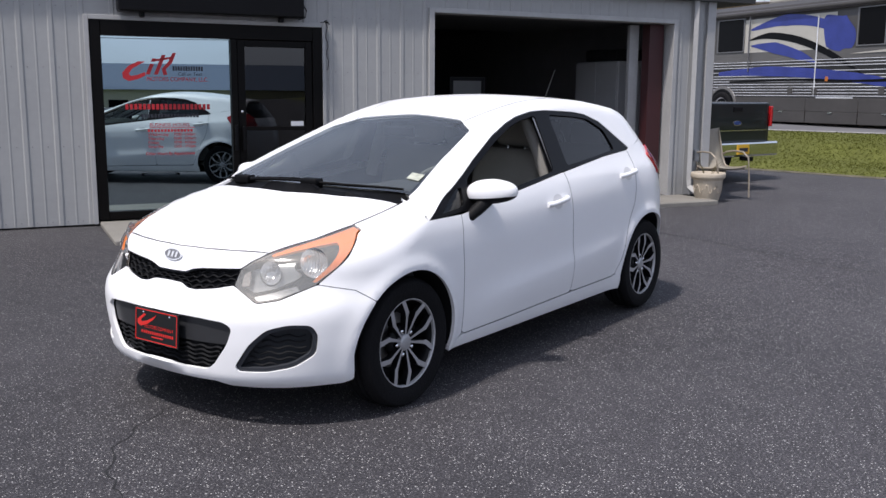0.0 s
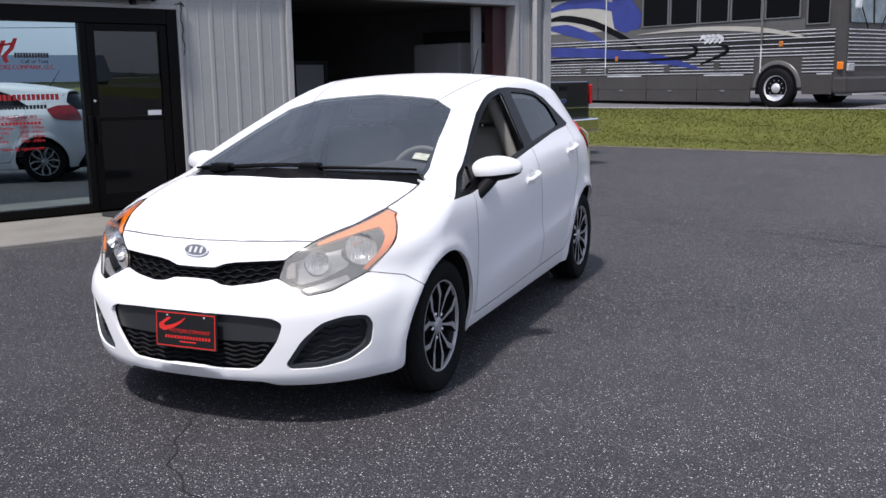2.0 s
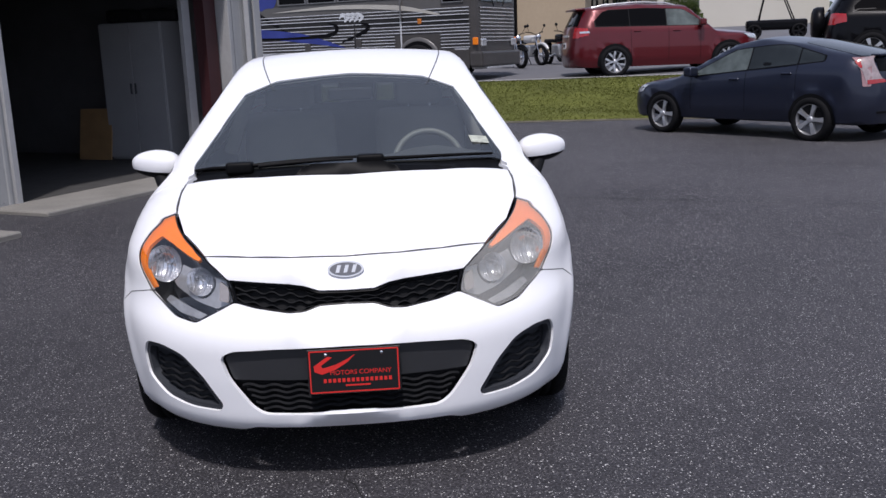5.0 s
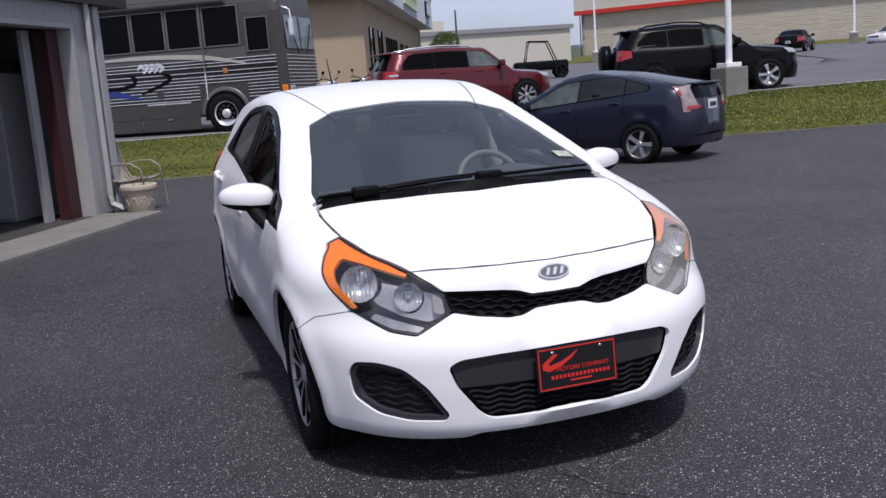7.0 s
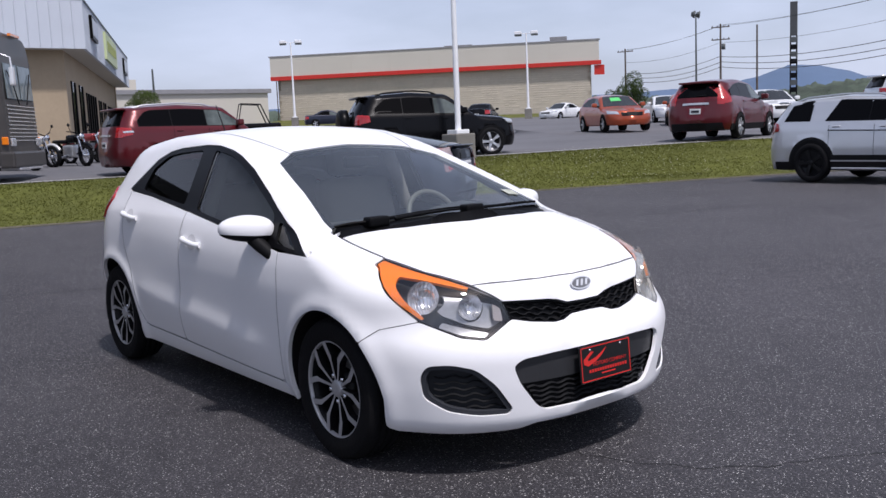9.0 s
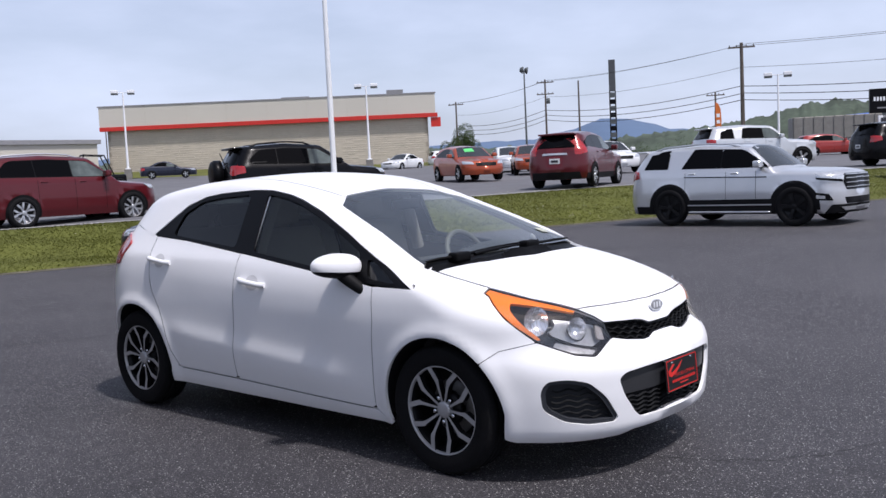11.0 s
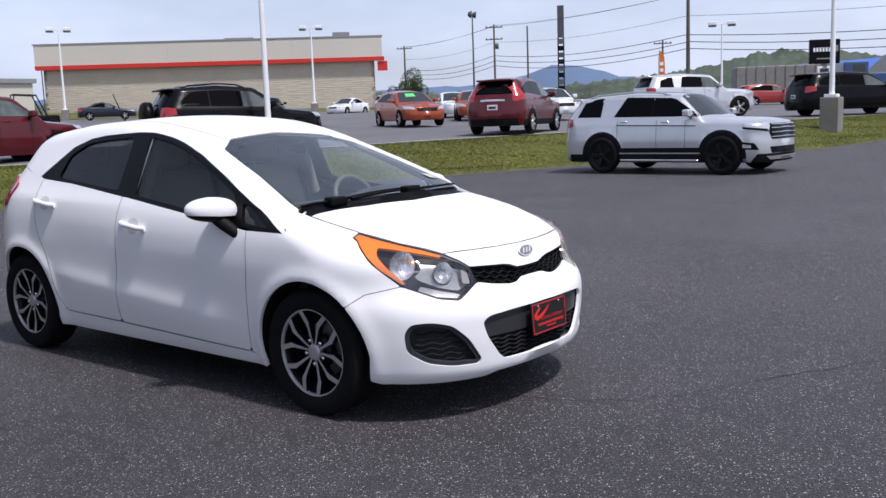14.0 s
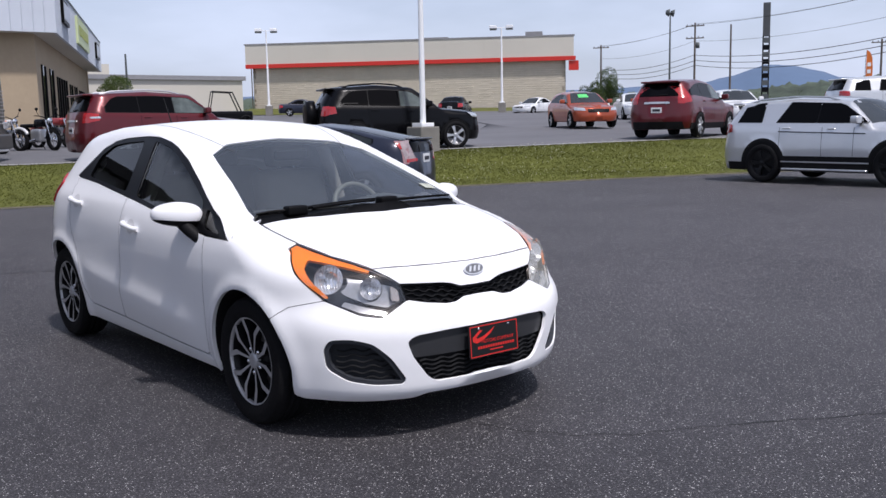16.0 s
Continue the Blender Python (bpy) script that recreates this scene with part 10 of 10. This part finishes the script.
        lathe("lug_nut", [(0.012, h * 0.4), (0.0115, h * 0.66), (0.008, h * 0.72), (0.001, h * 0.73)], M_CHROME, tyre, "", 8, m @ Matrix.Translation((rr * 0.285 * math.sin(q), rr * 0.285 * math.cos(q), 0)))
    return tyre


for sg in (1, -1):
    for ay, ar in ((-1.285, 0.35), (1.285, 0.36)):
        hero_wheel(sg * 0.722, ay, sg, 13.0 if sg < 0 else 40.0 if ay < 0 else 25.0)
        rim_q = [radians(-9 + 198 * i / 32) for i in range(33)]
        ring_ = [(ay + (-0.015 if ay < 0 else -0.025) + ar * math.cos(q), 0.30 + ar * math.sin(q)) for q in rim_q]
        skin = hero.place("side", np.array(ring_), sg)
        v = []
        for (y, z), p in zip(ring_, skin):
            v += [(sg * 0.42, y, z), (p[0] - sg * 0.008, y, z)]
        f = [(2 * i, 2 * i + 1, 2 * i + 3, 2 * i + 2) for i in range(32)]
        v.append((sg * 0.42, ay, 0.28))
        f += [(2 * i, 2 * i + 2, len(v) - 1) for i in range(32)]
        mesh_ob("wheel_house", v, f, M_BLACKPL, HC, "black wheel house lining")
plate_part("underside", [(-0.45, -1.86), (0.45, -1.86), (0.62, -1.72), (0.70, -1.5), (0.70, 1.6), (0.5, 1.8), (-0.5, 1.8), (-0.70, 1.6), (-0.70, -1.5), (-0.62, -1.72)], 0.03, M_BLACKPL, HC, "dark underside", Matrix.Translation((0, 0, 0.178)))
# added out of sight so no sunlit slit falls inside the car's shadow
plate_part("floor_pan", [(-0.775, -0.93), (0.775, -0.93), (0.775, 0.90), (-0.775, 0.90)], 0.012, M_BLACKPL, HC, "unseen floor pan added to keep sun off the ground", Matrix.Translation((0, 0, 0.212)))
# unseen black block stands in for the shaded engine bay
box("engine_shadow_wall", (-0.36, -1.80, 0.2), (0.36, -1.72, 0.70), M_BLACKPL, HC, "black block standing for the shade behind the grilles")

# the cabin
cabin = thing("cabin", "", "")
cabin.parent = HC
box("cabin_floor", (-0.70, -1.1, 0.28), (0.70, 1.6, 0.33), M_INNER, cabin)
box("firewall", (-0.68, -1.15, 0.2), (0.68, -1.08, 0.9), M_INNER, cabin)
xs, rows_ = np.linspace(-0.66, 0.66, 15), []
dv, df = [], []
for t, (y, z) in enumerate(((-1.12, 0.925), (-0.95, 0.935), (-0.75, 0.945), (-0.62, 0.92), (-0.56, 0.84), (-0.58, 0.6))):
    for x in xs:
        hump = 0.045 * math.exp(-((x - 0.36) / 0.17) ** 2) * (1 if 1 <= t <= 3 else 0)
        dv.append((x, y + 0.05 * (x / 0.66) ** 2, z + hump))
for t in range(5):
    for k in range(14):
        df.append((t * 15 + k, t * 15 + k + 1, (t + 1) * 15 + k + 1, (t + 1) * 15 + k))
mesh_ob("dashboard", dv, df, M_DASH, cabin, "dark grey dashboard")
stm = Matrix.Translation((0.36, -0.50, 0.885)) @ Matrix.Rotation(radians(62), 4, "X")
ring = [stm @ Vector((0.16 * math.cos(q), 0.16 * math.sin(q), 0)) for q in np.linspace(0, 2 * math.pi, 33)[:-1]]
stw = tube("steering_wheel", ring, 0.016, M_WHEELTRIM, cabin, "beige and grey steering wheel", 8, True)
plate_part("steering_hub", oval(0.075, 0.06, 20), 0.05, M_DASH, stw, "", stm @ Matrix.Translation((0, -0.01, -0.03)), 0.01)
for a in (0, math.pi, -math.pi / 2):
    tube("steering_spoke", [stm @ Vector((0.05 * math.cos(a), 0.05 * math.sin(a), 0)), stm @ Vector((0.18 * math.cos(a), 0.18 * math.sin(a), 0))], 0.014, M_WHEELTRIM, stw)


def seat_block(name, size, m, parent, bulge=0.03):
    """A soft cushion."""
    bm = bmesh.new()
    box_into(bm, (-size[0] / 2, -size[1] / 2, 0), (size[0] / 2, size[1] / 2, size[2]), min(size) * 0.42, None, 4)
    bmesh.ops.transform(bm, matrix=m, verts=bm.verts)
    return part(name, bm, M_SEAT, parent, "", True)


for x in (-0.36, 0.36):
    seat = thing("front_seat", "", "")
    seat.parent = cabin
    seat_block("seat_cushion", (0.50, 0.52, 0.17), pose(x, -0.12, 0.42, 6), seat)
    seat_block("seat_back", (0.50, 0.16, 0.62), pose(x, 0.17, 0.50, -16), seat)
    seat_block("head_rest", (0.27, 0.11, 0.19), pose(x, 0.36, 1.115, -12), seat)
    for dx in (-0.06, 0.06):
        tube("head_rest_post", [(x + dx, 0.335, 1.02), (x + dx, 0.355, 1.14)], 0.007, M_CHROME, seat, "", 6)
rear_seat = thing("rear_seat", "", "")
rear_seat.parent = cabin
seat_block("seat_cushion", (1.25, 0.5, 0.16), pose(0, 0.78, 0.44, 4), rear_seat)
seat_block("seat_back", (1.25, 0.15, 0.60), pose(0, 1.08, 0.52, -18), rear_seat)
for x in (-0.36, 0.0, 0.36):
    seat_block("head_rest", (0.25, 0.09, 0.15), pose(x, 1.28, 1.09, -12), rear_seat)
for sg in (1, -1):
    panel("door_lining", hero, "side", [(-0.85, 0.35), (1.05, 0.35), (1.10, 0.80), (1.10, 1.03), (0.749, 1.035), (0.17, 0.965), (-0.40, 0.9), (-0.85, 0.84)], M_DASH, cabin, "", sg, 0.1, 0, -0.06, 0)
    tube("belt_pillar", [(sg * 0.68, 0.20, 0.90), (sg * 0.60, 0.19, 1.12), (sg * 0.52, 0.18, 1.30)], 0.04, M_HEADLINER, cabin, "pale pillar lining", 8)
    tube("windshield_pillar_lining", [(sg * 0.645, -1.0, 0.93), (sg * 0.585, -0.60, 1.10), (sg * 0.525, -0.27, 1.235)], 0.016, M_DASH, cabin, "", 8)
box("rear_view_mirror", (-0.11, -0.36, 1.185), (0.11, -0.33, 1.245), M_BLACKPL, cabin, "", 0.01)
box("luggage_cover", (-0.62, 1.2, 0.88), (0.62, 1.65, 0.9), M_INNER, cabin)
tube("roof_antenna", [(0.0, 1.28, 1.36), (0.0, 1.30, 1.39), (0.0, 1.44, 1.60)], 0.009, M_BLACKPL, HC, "black whip antenna", 6, r_end=0.003)
